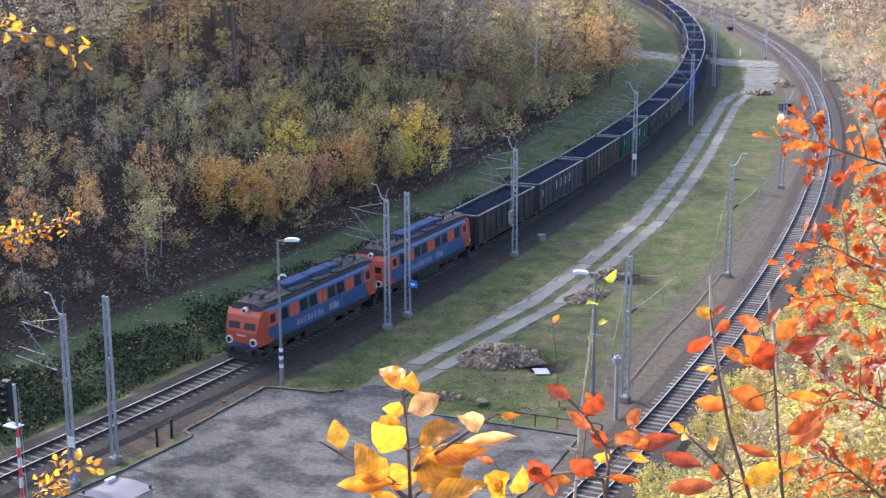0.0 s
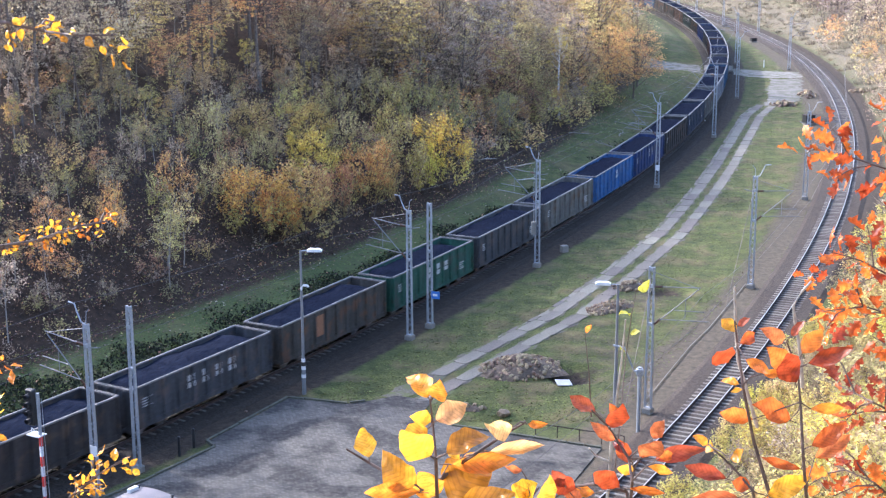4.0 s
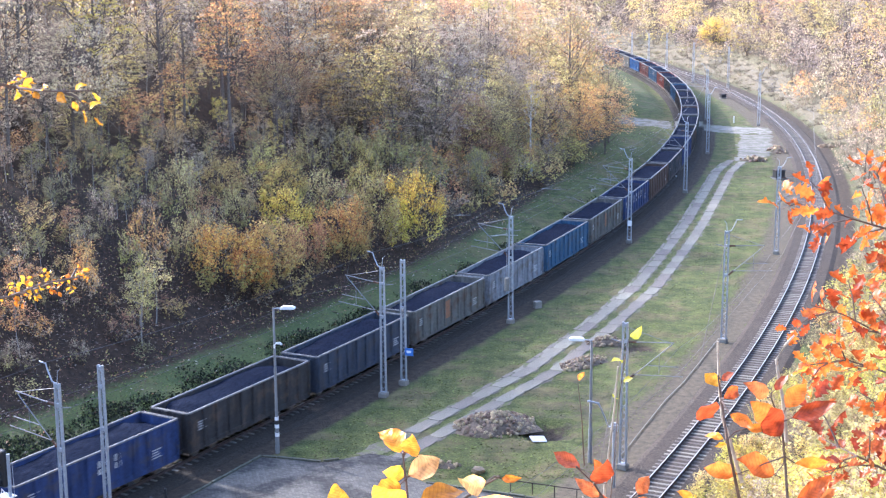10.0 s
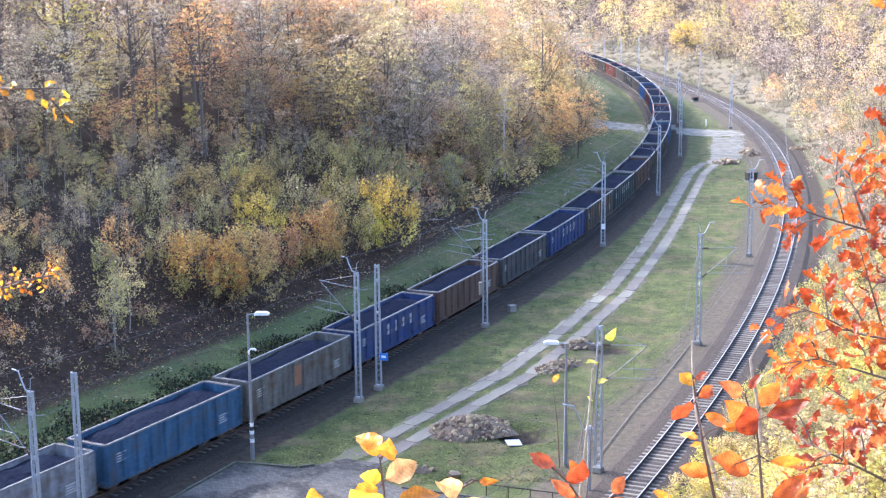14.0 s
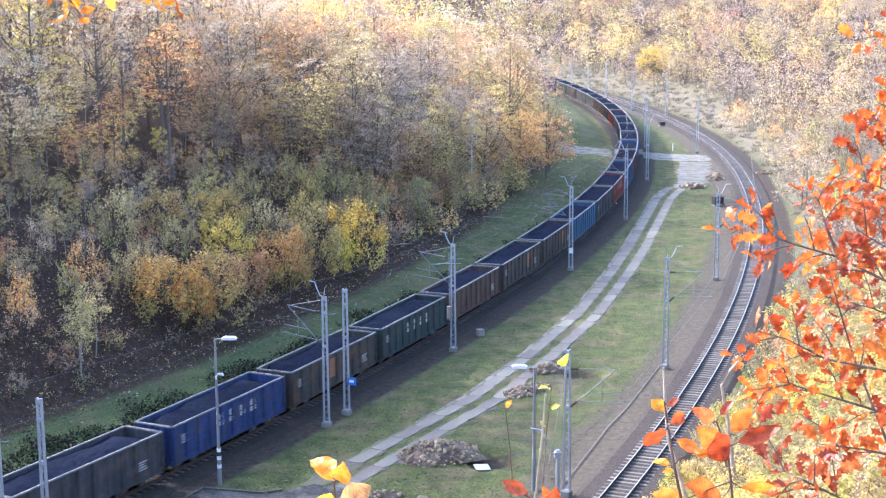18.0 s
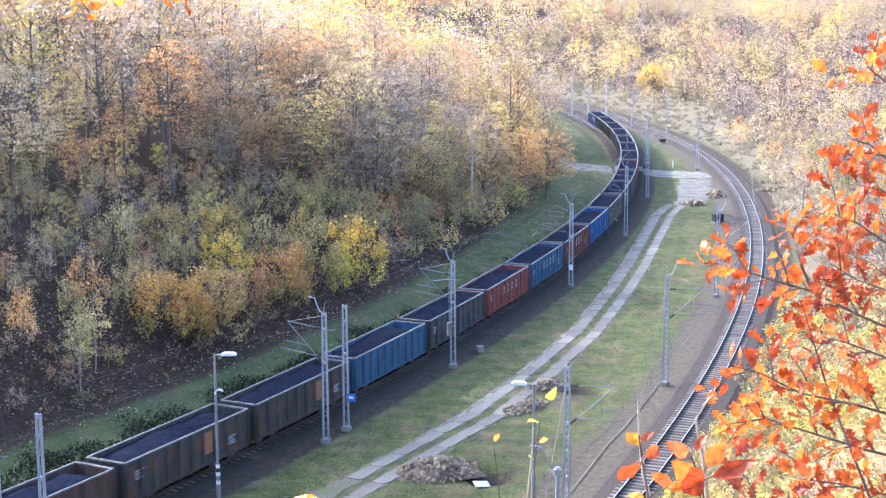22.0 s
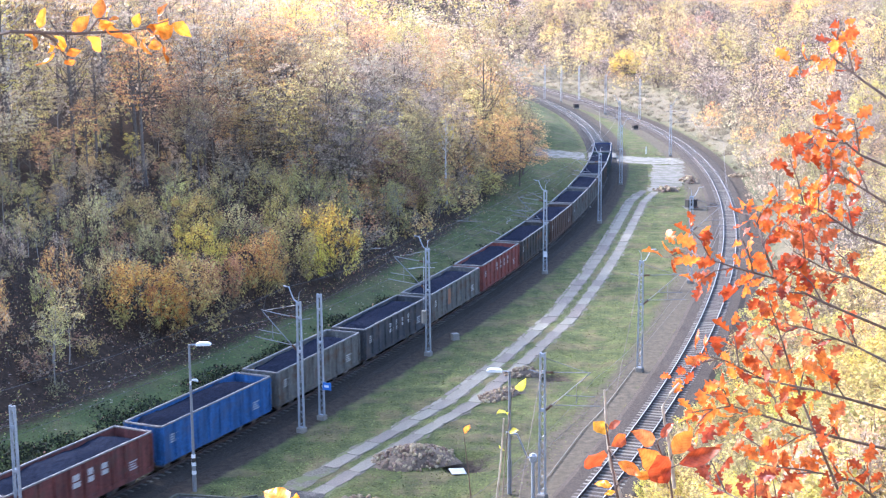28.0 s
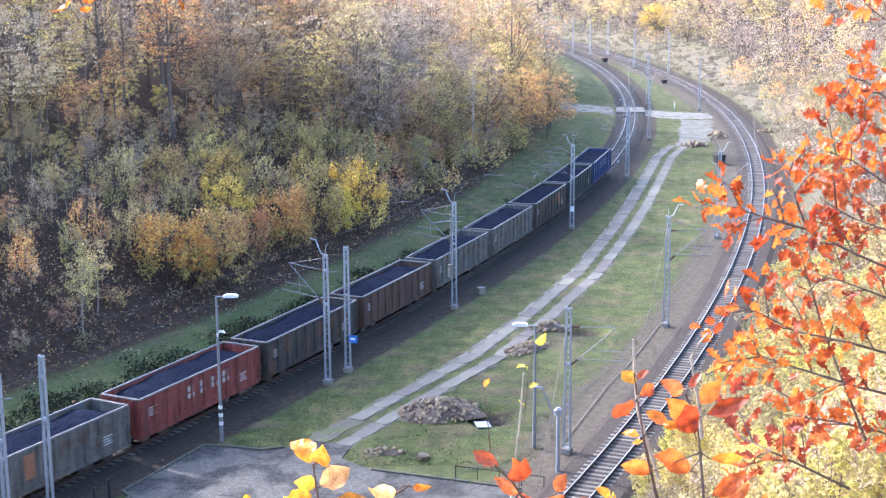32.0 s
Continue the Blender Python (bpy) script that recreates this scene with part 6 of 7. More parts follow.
SOIL = mat("dug_dark_soil", (0.10, 0.072, 0.048), 0.95, spread=0.4, size=0.8, fine=6, bump=0.9, bump_far=0.08)
LAMPGREY = mat("dull_grey_lamp_paint", (0.17, 0.17, 0.175), 0.6, spread=0.2, size=1.0)
COPPER = mat("dull_contact_wire", (0.10, 0.085, 0.08), 0.5, 0.6, spread=0.2)


def street_lamp(x, y, h, turn, label, bands):
    t = thing("street_lamp", label, "street lamp", "lamp posts", pose(x, y, height(x, y), 0, 0, turn))
    part("post", Shape().tube([(0, 0, -0.3), (0, 0, 2.2), (0, 0, 2.25), (0, 0, h)], [0.14, 0.13, 0.10, 0.07], 8).mesh("post", LAMPGREY), t)
    part("arm", Shape().tube([(0, 0, h - 0.05), (0.25, 0, h), (0.55, 0, h)], 0.035, 6).mesh("arm", GALV), t)
    part("lantern", Shape().prism([(0.45, h - 0.06), (1.35, h - 0.04), (1.38, h + 0.06), (1.2, h + 0.15), (0.6, h + 0.14), (0.45, h + 0.06)], 1, -0.17, 0.17).mesh("lantern", PALE), t, "pale lantern head")
    if bands:
        # second, smaller curved lamp partway up the post
        hook = Shape().tube([(0, 0, h * 0.72), (0.02, -0.1, h * 0.75), (0.15, -0.12, h * 0.765), (0.4, -0.12, h * 0.765), (0.5, -0.12, h * 0.755)], [0.05, 0.06, 0.07, 0.09, 0.06], 7)
        part("curved_lamp", hook.mesh("curved_lamp", PALE), t)
        for z, m in ((2.3, PALE), (2.05, BLACK), (1.8, PALE), (1.25, PALE)):
            part("painted_band", Shape().tube([(0, 0, z - 0.12), (0, 0, z + 0.12)], 0.148 if z < 2.2 else 0.13, 8).mesh("painted_band", m), t)
    return t


street_lamp(-9.83, 89.0, 9.5, -8, "tall grey lamp post with a flat lantern and a small curved lamp", True)
street_lamp(9.8, 86.7, 7.9, 172, "slim grey lamp post with a flat lantern", False)


def build_signal():
    t = thing("railway_signal", "railway light signal on a red and white banded post", "railway signal", "", pose(-21.3, 70.3, height(-21.3, 70.3), 0, 0, -30))
    for k in range(8):
        part("post_band", Shape().tube([(0, 0, k * 0.55 - (0.3 if k == 0 else 0)), (0, 0, k * 0.55 + 0.55)], 0.10, 8).mesh("post_band", REDBAND if k % 2 else PALE), t, "red band" if k % 2 else "white band")
    part("upper_post", Shape().tube([(0, 0, 4.4), (0, 0, 6.7)], 0.09, 8).mesh("upper_post", GALV), t)
    head = part("signal_head", Shape().box((-0.75, -0.16, 4.9), (-0.22, 0.16, 6.85), bevel=0.06).mesh("signal_head", BLACK), t, "black signal head")
    for k in range(4):
        part("signal_hood", Shape().tube([(-0.48, -0.15, 5.2 + k * 0.44), (-0.48, -0.42, 5.18 + k * 0.44)], [0.14, 0.15], 10, caps=False).mesh("signal_hood", BLACK), head)
    part("platform", Shape().box((-0.7, -0.3, 4.4), (0.15, 0.3, 4.46)).tube([(-0.1, 0, 4.4), (-0.6, 0, 4.75), (-0.65, 0, 4.4)], 0.03, 5).mesh("platform", PALE), t)
    part("ladder", Shape().tube([(0.25, 0.1, 0), (0.15, 0.1, 6.4)], 0.02, 4).tube([(0.25, -0.15, 0), (0.15, -0.15, 6.4)], 0.02, 4).mesh("ladder", GALV), t)


build_signal()


# white lowered so that the wall's tone already holds the shade
HUTWALL = mat("dimmed_white_sheet", (0.42, 0.415, 0.42), 0.7, spread=0.15, size=0.8)


def build_booth():
    x, y = -15.55, 66.5
    t = thing("relay_hut", "small white relay hut with a low curved pale roof", "hut", "", pose(x, y, height(x, y), 0, 0, -33))
    part("wall", Shape().box((-1.2, -1.22, 0), (1.2, 1.22, 2.45), bevel=0.03).mesh("wall", HUTWALL), t, "white sheet walls")
    roof = [(-1.27, 2.45)] + [(-1.27 + 2.54 * k / 8, 2.5 + 0.12 * math.sin(math.pi * k / 8)) for k in range(9)] + [(1.27, 2.45)]
    part("roof", Shape().prism([(a, b) for a, b in roof], 1, -1.29, 1.29).mesh("roof", LILAC), t, "curved pale roof sheet")
    part("door", Shape().box((-0.5, -1.26, 0.05), (0.4, -1.22, 2.05), bevel=0.01).mesh("door", GALV), t)
    for cx, cy in ((-1.14, -1.1), (1.14, -1.1), (-1.14, 1.12), (1.14, 1.12)):
        part("roof_vent", Shape().tube([(cx, cy, 2.48), (cx, cy, 2.62), (cx, cy, 2.63), (cx, cy, 2.7)], [0.06, 0.06, 0.11, 0.05], 8).mesh("roof_vent", BLACK), t)
    part("equipment_box", Shape().box((-1.2, 0.35, 2.5), (-0.95, 0.95, 2.72), bevel=0.02).mesh("equipment_box", PALE), t, "small white box on the roof's edge")


build_booth()


def stone_meshes():
    out = []
    for k in range(6):
        bm = bmesh.new()
        bmesh.ops.create_icosphere(bm, subdivisions=1, radius=0.5)
        r = random.Random(k)
        for v in bm.verts:
            v.co *= r.uniform(0.7, 1.25)
            v.co.z *= 0.7
        me = bpy.data.meshes.new("stone")
        bm.to_mesh(me)
        bm.free()
        me.materials.append(RUBBLE)
        out.append(me)
    return out


STONES = stone_meshes()


def heap(name, x, y, rx, ry, h, turn, n, size, label):
    t = thing(name, label, "rubble heap", "", pose(x, y, height(x, y), 0, 0, turn))
    vs, fs = [(0, 0, h * 0.9)], []
    for ring in range(1, 5):
        for k in range(14):
            a = 2 * math.pi * k / 14
            q = ring / 4
            w = 1 + 0.18 * math.sin(3 * a + ring) + 0.1 * math.sin(5 * a)
            vs.append((math.cos(a) * rx * q * w, math.sin(a) * ry * q * w, h * 0.9 * (1 - q) ** 0.8 - 0.05 * (ring == 4)))
    for k in range(14):
        fs.append((0, 1 + k, 1 + (k + 1) % 14))
        for ring in range(3):
            a, b = 1 + ring * 14, 1 + (ring + 1) * 14
            fs.append((a + k, b + k, b + (k + 1) % 14, a + (k + 1) % 14))
    part("soil_core", mesh_from("soil_core", vs, fs, [SOIL], smooth=True), t, "dug brown soil")
    r = random.Random(name + str(x))
    for k in range(n):
        a, q = r.uniform(0, 6.28), r.uniform(0, 1) ** 0.6
        s = size * r.uniform(0.5, 1.4)
        part("stone", STONES[k % 6], t, m=Matrix.LocRotScale((math.cos(a) * rx * q, math.sin(a) * ry * q, h * 0.9 * (1 - q) ** 0.8 + 0.03), Euler((r.uniform(0, 3), r.uniform(0, 3), r.uniform(0, 3))), (s, s, s)))


heap("rubble_heap", 4.2, 94.0, 2.9, 2.5, 1.0, 30, 300, 0.30, "heap of dug soil and pale broken stones on the grass")
heap("rubble_heap", 11.6, 108.6, 2.6, 1.2, 0.45, 45, 110, 0.3, "low spread of broken stones and old slabs in the grass")
heap("rubble_heap", 14.0, 114.6, 1.6, 1.2, 0.6, 20, 50, 0.36, "small heap of dug soil and stones beside a pit")
heap("stone_pile", 0.5, 86.3, 1.2, 0.6, 0.3, 0, 26, 0.34, "few pale stones piled on the grass by the kerb")
heap("stone_pile", 47.9, 215.5, 2.2, 1.4, 0.7, 0, 40, 0.6, "pale blocks dumped beside the crossing road")
heap("stone_pile", 53.8, 225.5, 1.4, 3.4, 0.8, 0, 40, 0.6, "dumped blocks and rubble beside the empty line")
heap("stone_pile", 62.5, 229.5, 1.2, 1.6, 0.5, 0, 22, 0.5, "pale broken stones on the bank beyond the empty line")


def boulder(x, y, s):
    tagged(new("boulder", STONES[2]), "single pale boulder lying on the grass", "boulder", "boulders").matrix_basis = Matrix.LocRotScale((x, y, height(x, y) + 0.2 * s), Euler((0.2, 0.1, 1)), (s * 1.2, s * 0.9, s))


boulder(2.8, 85.0, 0.9)
boulder(-13.1, 85.7, 0.25)


cover = tagged(new("cover_plate", Shape().box((-0.5, -0.42, 0), (0.5, 0.42, 0.07), bevel=0.02).mesh("cover_plate", HUTWALL)), "white square cover plate lying by the open pit", "cover plate")
cover.matrix_basis = pose(6.9, 91.0, height(6.9, 91.0) + 0.12, 8, 4, 12)


def post(name, x, y, h, r, m, label, category):
    t = tagged(new(name, Shape().tube([(0, 0, -0.2), (0, 0, h - 0.05), (0, 0, h)], [r, r, r * 0.6], 8).mesh(name, m)), label, category, "posts")
    t.matrix_basis = pose(x, y, height(x, y))


post("bollard", -15.9, 78.5, 1.2, 0.09, BLACK, "short black steel post on the grass verge", "bollard")
post("bollard", -15.3, 79.8, 1.2, 0.09, BLACK, "short black steel post on the grass verge", "bollard")
post("marker_post", 54.5, 262.0, 1.3, 0.09, PALE, "small white marker post on the grass", "marker post")
post("marker_post", 33.8, 199.5, 0.4, 0.10, PALE, "tiny white marker stub on the grass", "marker post")

block = tagged(new("concrete_block", Shape().box((-0.32, -0.28, -0.05), (0.32, 0.28, 0.6), bevel=0.04).mesh("concrete_block", CEMENT)), "square concrete cable box standing on the grass", "concrete box")
block.matrix_basis = pose(9.45, 126.6, 0, 0, 0, 20)


def cabinet(x, y, w, d, h, m, label):
    t = thing("relay_cabinet", label, "cabinet", "cabinets by the line", pose(x, y, height(x, y), 0, 0, 20))
    part("plinth", Shape().box((-w, -d, -0.1), (w, d, 0.25), bevel=0.02).mesh("plinth", CEMENT), t)
    part("housing", Shape().box((-w * 0.95, -d * 0.95, 0.25), (w * 0.95, d * 0.95, h), bevel=0.03).mesh("housing", m), t)
    # lid colour taken dark to hold back the sun's glare on it
    part("lid", Shape().box((-w * 1.08, -d * 1.1, h), (w * 1.08, d * 1.1, h + 0.12), bevel=0.03).mesh("lid", RAIL_SIDE), t, "dark lid")


cabinet(47.6, 198.0, 0.75, 0.5, 1.2, BLACK, "dark line-side cabinet with a dark lid")
cabinet(56.7, 356.8, 0.6, 0.45, 1.0, BLACK, "dark line-side cabinet with a dark lid")
# this box stands in for a low dark pile by the line
cabinet(61.0, 305.0, 0.6, 0.45, 0.8, BLACK, "dark line-side cabinet with a dark lid")
cabinet(78.0, 246.0, 1.2, 0.6, 0.7, CEMENT, "low pale concrete box on the bank")


def tension_post():
    """The short anchor post with its bent pipe beside the empty line."""
    t = thing("anchor_post", "short steel anchor post with a bent pipe arm", "anchor post", "", pose(10.7, 82.2, height(10.7, 82.2), 0, 0, 0))
    part("post", Shape().tube([(0, 0, -0.2), (0, 0, 4.1)], 0.12, 8).mesh("post", GALV), t)
    part("pipe_arm", Shape().tube([(0, 0, 3.9), (-0.35, 0, 3.85), (-0.6, 0, 4.5), (-0.95, 0, 5.3), (-1.6, 0, 5.45)], 0.06, 6).mesh("pipe_arm", GALV), t)
    part("clamp", Shape().box((-0.2, -0.2, 3.6), (0.2, 0.2, 4.0), bevel=0.03).mesh("clamp", GALV), t)


tension_post()
sign = thing("enamel_sign", "small blue enamel plate fixed to a mast", "sign", "", pose(-1.62, 103.2, 2.6, 0, 0, -25))
part("plate", Shape().box((-0.33, -0.03, -0.28), (0.33, 0.03, 0.28), bevel=0.01).mesh("plate", SIGNBLUE), sign)
part("pale_band", Shape().box((-0.2, -0.037, -0.08), (0.16, -0.031, 0.1)).mesh("pale_band", PALE), sign)
part("clip", Shape().box((-0.45, 0.02, -0.05), (0.1, 0.07, 0.05)).mesh("clip", GALV), sign)
plate = thing("mast_plate", "small white plate fixed to a mast", "sign", "", pose(-19.25, 72.72, 2.6, 0, 0, -25))
part("plate", Shape().box((-0.22, -0.03, -0.3), (0.22, 0.0, 0.3), bevel=0.008).mesh("plate", PALE), plate)
plate = thing("mast_plate", "small white plate fixed to a mast", "sign", "", pose(21.4, 154.9, 2.2, 0, 0, -20))
part("plate", Shape().box((-0.22, -0.03, -0.3), (0.22, 0.0, 0.3), bevel=0.008).mesh("plate", PALE), plate)
weights = thing("tension_weights", "stack of round tension weights hung beside a mast", "weights", "", pose(6.42, 121.1, 0, 0, 0, 0))
for k in range(7):
    part("weight", Shape().tube([(0, 0, 2.9 + k * 0.16), (0, 0, 3.02 + k * 0.16)], 0.22, 10).mesh("weight", CEMENT), weights)
part("rod", Shape().tube([(0, 0, 2.7), (0, 0, 8.6)], 0.02, 5).mesh("rod", GALV), weights)


def wire_run(name, pts, sag, r, label):
    s, run = Shape(), []
    for a, b in zip(pts, pts[1:]):
        a, b = Vector(a), Vector(b)
        run += [a.lerp(b, k / 8) - Vector((0, 0, sag * 4 * (k / 8) * (1 - k / 8))) for k in range(8)]
    s.tube(run + [Vector(pts[-1])], r, 4)
    tagged(new(name, s.mesh(name, COPPER)), label, "wire", "overhead wires")


def overhead(line, lead, stations, off, nm):
    pts = [on_line(line, lead + s)[:2] for s in stations]
    wire_run("messenger_wire", [(x, y, 7.7) for x, y in pts], 0.9, 0.014, "thin overhead messenger wire over the " + nm)
    wire_run("contact_wire", [(x, y, 6.1) for x, y in pts], 0.05, 0.014, "thin overhead contact wire over the " + nm)


overhead(LINE_L, LEAD_L, (-60, 0, 47, 83, 110, 150, 186, 226, 270, 340, 400, 460), 0, "loaded line")
overhead(LINE_R, LEAD_R, (-60, 0, 28, 66, 106, 160, 222, 290, 340, 400), 0, "empty line")
wire_run("feeder_wire", [(-36.0, 52.0, 10.4), (-20.0, 73.3, 10.6), (-4.2, 101.0, 10.5), (6.0, 121.6, 10.3), (20.6, 155.3, 10.2), (32.2, 187.8, 10.2), (41.7, 223.0, 10.2), (50.0, 267.0, 10.2)], 0.5, 0.016, "thin feeder wire along the mast tops")
wire_run("guy_wire", [(11.7, 85.6, 8.6), (9.0, 78.6, 0.1)], 0.0, 0.02, "straight guy wire from a mast to the ground")
wire_run("guy_wire", [(23.6, 114.5, 8.6), (20.2, 107.0, 0.1)], 0.0, 0.02, "straight guy wire from a mast to the ground")


def low_rail(ax, ay, bx, by, n):
    t = thing("low_fence", "low rusty pipe fence at the grass edge", "fence", "", pose(ax, ay, 0))
    for k in range(n + 1):
        part("fence_post", Shape().tube([(0, 0, -0.1), (0, 0, 0.75)], 0.035, 5).mesh("fence_post", RAIL_SIDE), t, m=pose((bx - ax) * k / n, (by - ay) * k / n, 0))
    part("fence_rail", Shape().tube([(0, 0, 0.72), (bx - ax, by - ay, 0.72)], 0.035, 5).mesh("fence_rail", RAIL_SIDE), t)


low_rail(4.6, 81.9, 9.6, 79.8, 4)
cable = new("ground_cable", Shape().tube([(16.4, 99.0, 0.08), (18.5, 103.5, 0.07), (20.6, 108.6, 0.08), (23.4, 115.5, 0.08)], 0.028, 5).tube([(11.6, 87.2, 0.08), (12.9, 90.3, 0.08), (16.4, 99.0, 0.08)], 0.028, 5).mesh("ground_cable", CEMENT))
tagged(cable, "pale cable duct lying along the gravel path", "cable duct")
for x, y, a, s in ((7.6, 152.6, 10, 1.0), (3.0, 157.0, 25, 0.8), (9.0, 150.0, -10, 0.7)):
    log = tagged(new("cut_branch", Shape().tube([(-1.6, 0, 0.1), (0, 0.1, 0.22), (1.7, 0, 0.12)], [0.07, 0.06, 0.03], 6).tube([(0, 0.1, 0.2), (0.8, 0.7, 0.3)], [0.04, 0.02], 5).mesh("cut_branch", BIRCH)), "pale cut branch lying on the grass verge", "branch", "cut branches")
    log.matrix_basis = Matrix.LocRotScale((x, y, height(x, y)), Euler((0, 0, radians(a))), (s, s, s))



# ---- twigs of the trees beside the viewer ----
def leaf_paint(name, col):
    m = mat(name, col, 0.25, spread=0.4, size=0.7, fine=5, bump=0.3, per="object", hue=0.013, translucent=0.5, bump_far=0.05)
    nt = m.node_tree
    b = nt.nodes["Principled BSDF"]
    old = b.inputs["Base Color"].links[0].from_socket
    tr = [n for n in nt.nodes if n.type == "BSDF_TRANSLUCENT"][0]
    co, sep, away, lean, sub, wave, rp, mx = (nt.nodes.new("ShaderNode" + k) for k in ("TexCoord", "SeparateXYZ", "Math", "Math", "CombineXYZ", "TexWave", "ValToRGB", "Mix"))
    # side veins that run forward from the midrib
    away.operation, lean.operation, lean.inputs[1].default_value = "ABSOLUTE", "MULTIPLY_ADD", -0.8
    nt.links.new(co.outputs["Object"], sep.inputs[0])
    nt.links.new(sep.outputs["Y"], away.inputs[0])
    nt.links.new(away.outputs["Value"], lean.inputs[0])
    nt.links.new(sep.outputs["X"], lean.inputs[2])
    nt.links.new(lean.outputs["Value"], sub.inputs["X"])
    wave.inputs["Scale"].default_value, wave.inputs["Distortion"].default_value = 3.6, 0.8
    nt.links.new(sub.outputs["Vector"], wave.inputs["Vector"])
    for el, at_, v in zip(rp.color_ramp.elements, (0.0, 0.35), (0.68, 1.06)):
        el.position, el.color = at_, (v, v * 0.98, v * 0.9, 1)
    nt.links.new(wave.outputs["Fac"], rp.inputs["Fac"])
    mx.data_type, mx.blend_type = "RGBA", "MULTIPLY"
    mx.inputs["Factor"].default_value = 0.55
    nt.links.new(old, mx.inputs["A"])
    nt.links.new(rp.outputs["Color"], mx.inputs["B"])
    nt.links.new(mx.outputs["Result"], b.inputs["Base Color"])
    nt.links.new(mx.outputs["Result"], tr.inputs["Color"])
    return m


TWIG_LEAF = {"orange": leaf_paint("orange_oak_leaf", (0.47, 0.105, 0.022)), "russet": leaf_paint("russet_leaf", (0.38, 0.09, 0.035)), "amber": leaf_paint("amber_leaf", (0.66, 0.23, 0.025)),
             "peach": leaf_paint("pale_peach_leaf", (0.72, 0.40, 0.16)),
             "yellow": leaf_paint("yellow_beech_leaf", (0.71, 0.345, 0.026)), "lime": leaf_paint("yellow_green_leaf", (0.60, 0.56, 0.07))}
TWIG_BARK = mat("dark_twig_bark", (0.10, 0.065, 0.05), 0.8, spread=0.3, size=0.05, fine=40, bump=0.2, bump_far=0.002)
LEAF_WORDS = {"orange": "orange", "russet": "russet red", "amber": "amber", "yellow": "golden yellow", "peach": "pale peach", "lime": "yellow-green"}


def leaf_mesh(kind, colour, k):
    """A leaf of unit length along x: a short stalk, a folded blade with a curl; oak leaves have lobes."""
    r = random.Random(kind + colour + str(k))
    n = 14
    fold, curl, twist = r.uniform(0.2, 0.65), r.uniform(-0.75, 0.75), r.uniform(-0.7, 0.7)
    wave = r.uniform(0, 6)
    vs, fs = [], []
    for i in range(n + 1):
        t = i / n
        w = 0.25 * math.sin(math.pi * t ** 0.92) ** 0.9 * (1 + 0.05 * math.sin(t * 21 + k))
        if kind == "oak":
            w = 0.25 * math.sin(math.pi * t ** 1.2) ** 0.7 * (1 + 0.42 * math.sin(t * 24 + k))
        w = max(w, 0.008)
        z = curl * (t - 0.3) ** 2
        a = twist * t
        x = 0.16 + 0.84 * t
        for q in (-1, -0.55, 0, 0.55, 1):
            y = q * w
            h = z + abs(q) ** 1.4 * w * fold + (0.035 * math.sin(11 * t + 2 * q + wave) * abs(q))
            vs.append((x, y * math.cos(a) - h * math.sin(a), y * math.sin(a) + h * math.cos(a)))
    for i in range(n):
        for q in range(4):
            c = i * 5 + q
            fs.append((c, c + 5, c + 6, c + 1))
    s = Shape().add(vs, fs)
    s.tube([(0, 0, 0), (0.09, 0, 0.015), (0.18, 0, z * 0 + curl * 0.09)], 0.012, 4, 1, caps=False)
    return s.mesh("leaf", [TWIG_LEAF[colour], TWIG_BARK], True)


# sway of the twigs, thousandths of their distance to the side and up, second by second
RED = "0,0 -1,0 1,1 1,1 1,0 2,0 2,-1 7,3 7,2 10,3 8,0 11,2 15,6 9,2 8,2 9,2 14,4 11,2 11,0 8,-2 2,-5 -5,-6 -7,-12 -7,-12 -12,-15 -14,-15 -14,-14 -15,-14 -13,-14 -16,-15 -17,-14 -19,-15 -11,-10"
LONE = "0,0 5,6 6,5 2,0 7,1 9,1 10,1 14,4 15,4 18,5 20,7 21,7 18,6 18,6 20,8 18,7 15,7 11,4 9,7 2,-5 2,-6 7,-2 1,-5 -5,-10 -7,-12 -6,-11 -3,-9 -2,-8 -3,-8 -5,-7 -5,-8 -7,-8 -7,-8"
YEL = "0,-12 3,-3 4,-3 4,-8 4,-10 5,-9 5,-8 5,-5 7,-9 5,-7 3,-8 4,-6 4,-7 2,-6 4,-7 -1,-3 -5,-2 -6,-1 -6,-6 -11,-12 -14,-16 -16,-20 -18,-22 -19,-24 -20,-25 -21,-25 -22,-25 -22,-25 -22,-25 -22,-25 -22,-25 -22,-25 -22,-25"
TOP = "0,0 4,-2 9,6 11,10 10,7 10,8 10,9 11,10 12,11 11,15 10,9 9,9 8,10 9,17 9,15 -21,11 -21,11 -21,11 -21,11 -21,11 -21,11 -21,11 -21,11 -21,11 -21,11 -21,11 -21,11 -21,11 -21,11 -21,11 -21,11 -21,11 -21,11"
HIGH = "0,14 0,14 0,14 0,14 0,14 0,14 0,14 0,14 0,14 0,14 0,14 0,14 0,14 0,14 0,14 0,14 0,14 0,14 0,14 0,14 1,19 3,23 5,27 6,31 5,24 4,14 5,2 7,-6 8,-11 6,-10 4,-9 2,-8 0,-8"
SWAYING = []


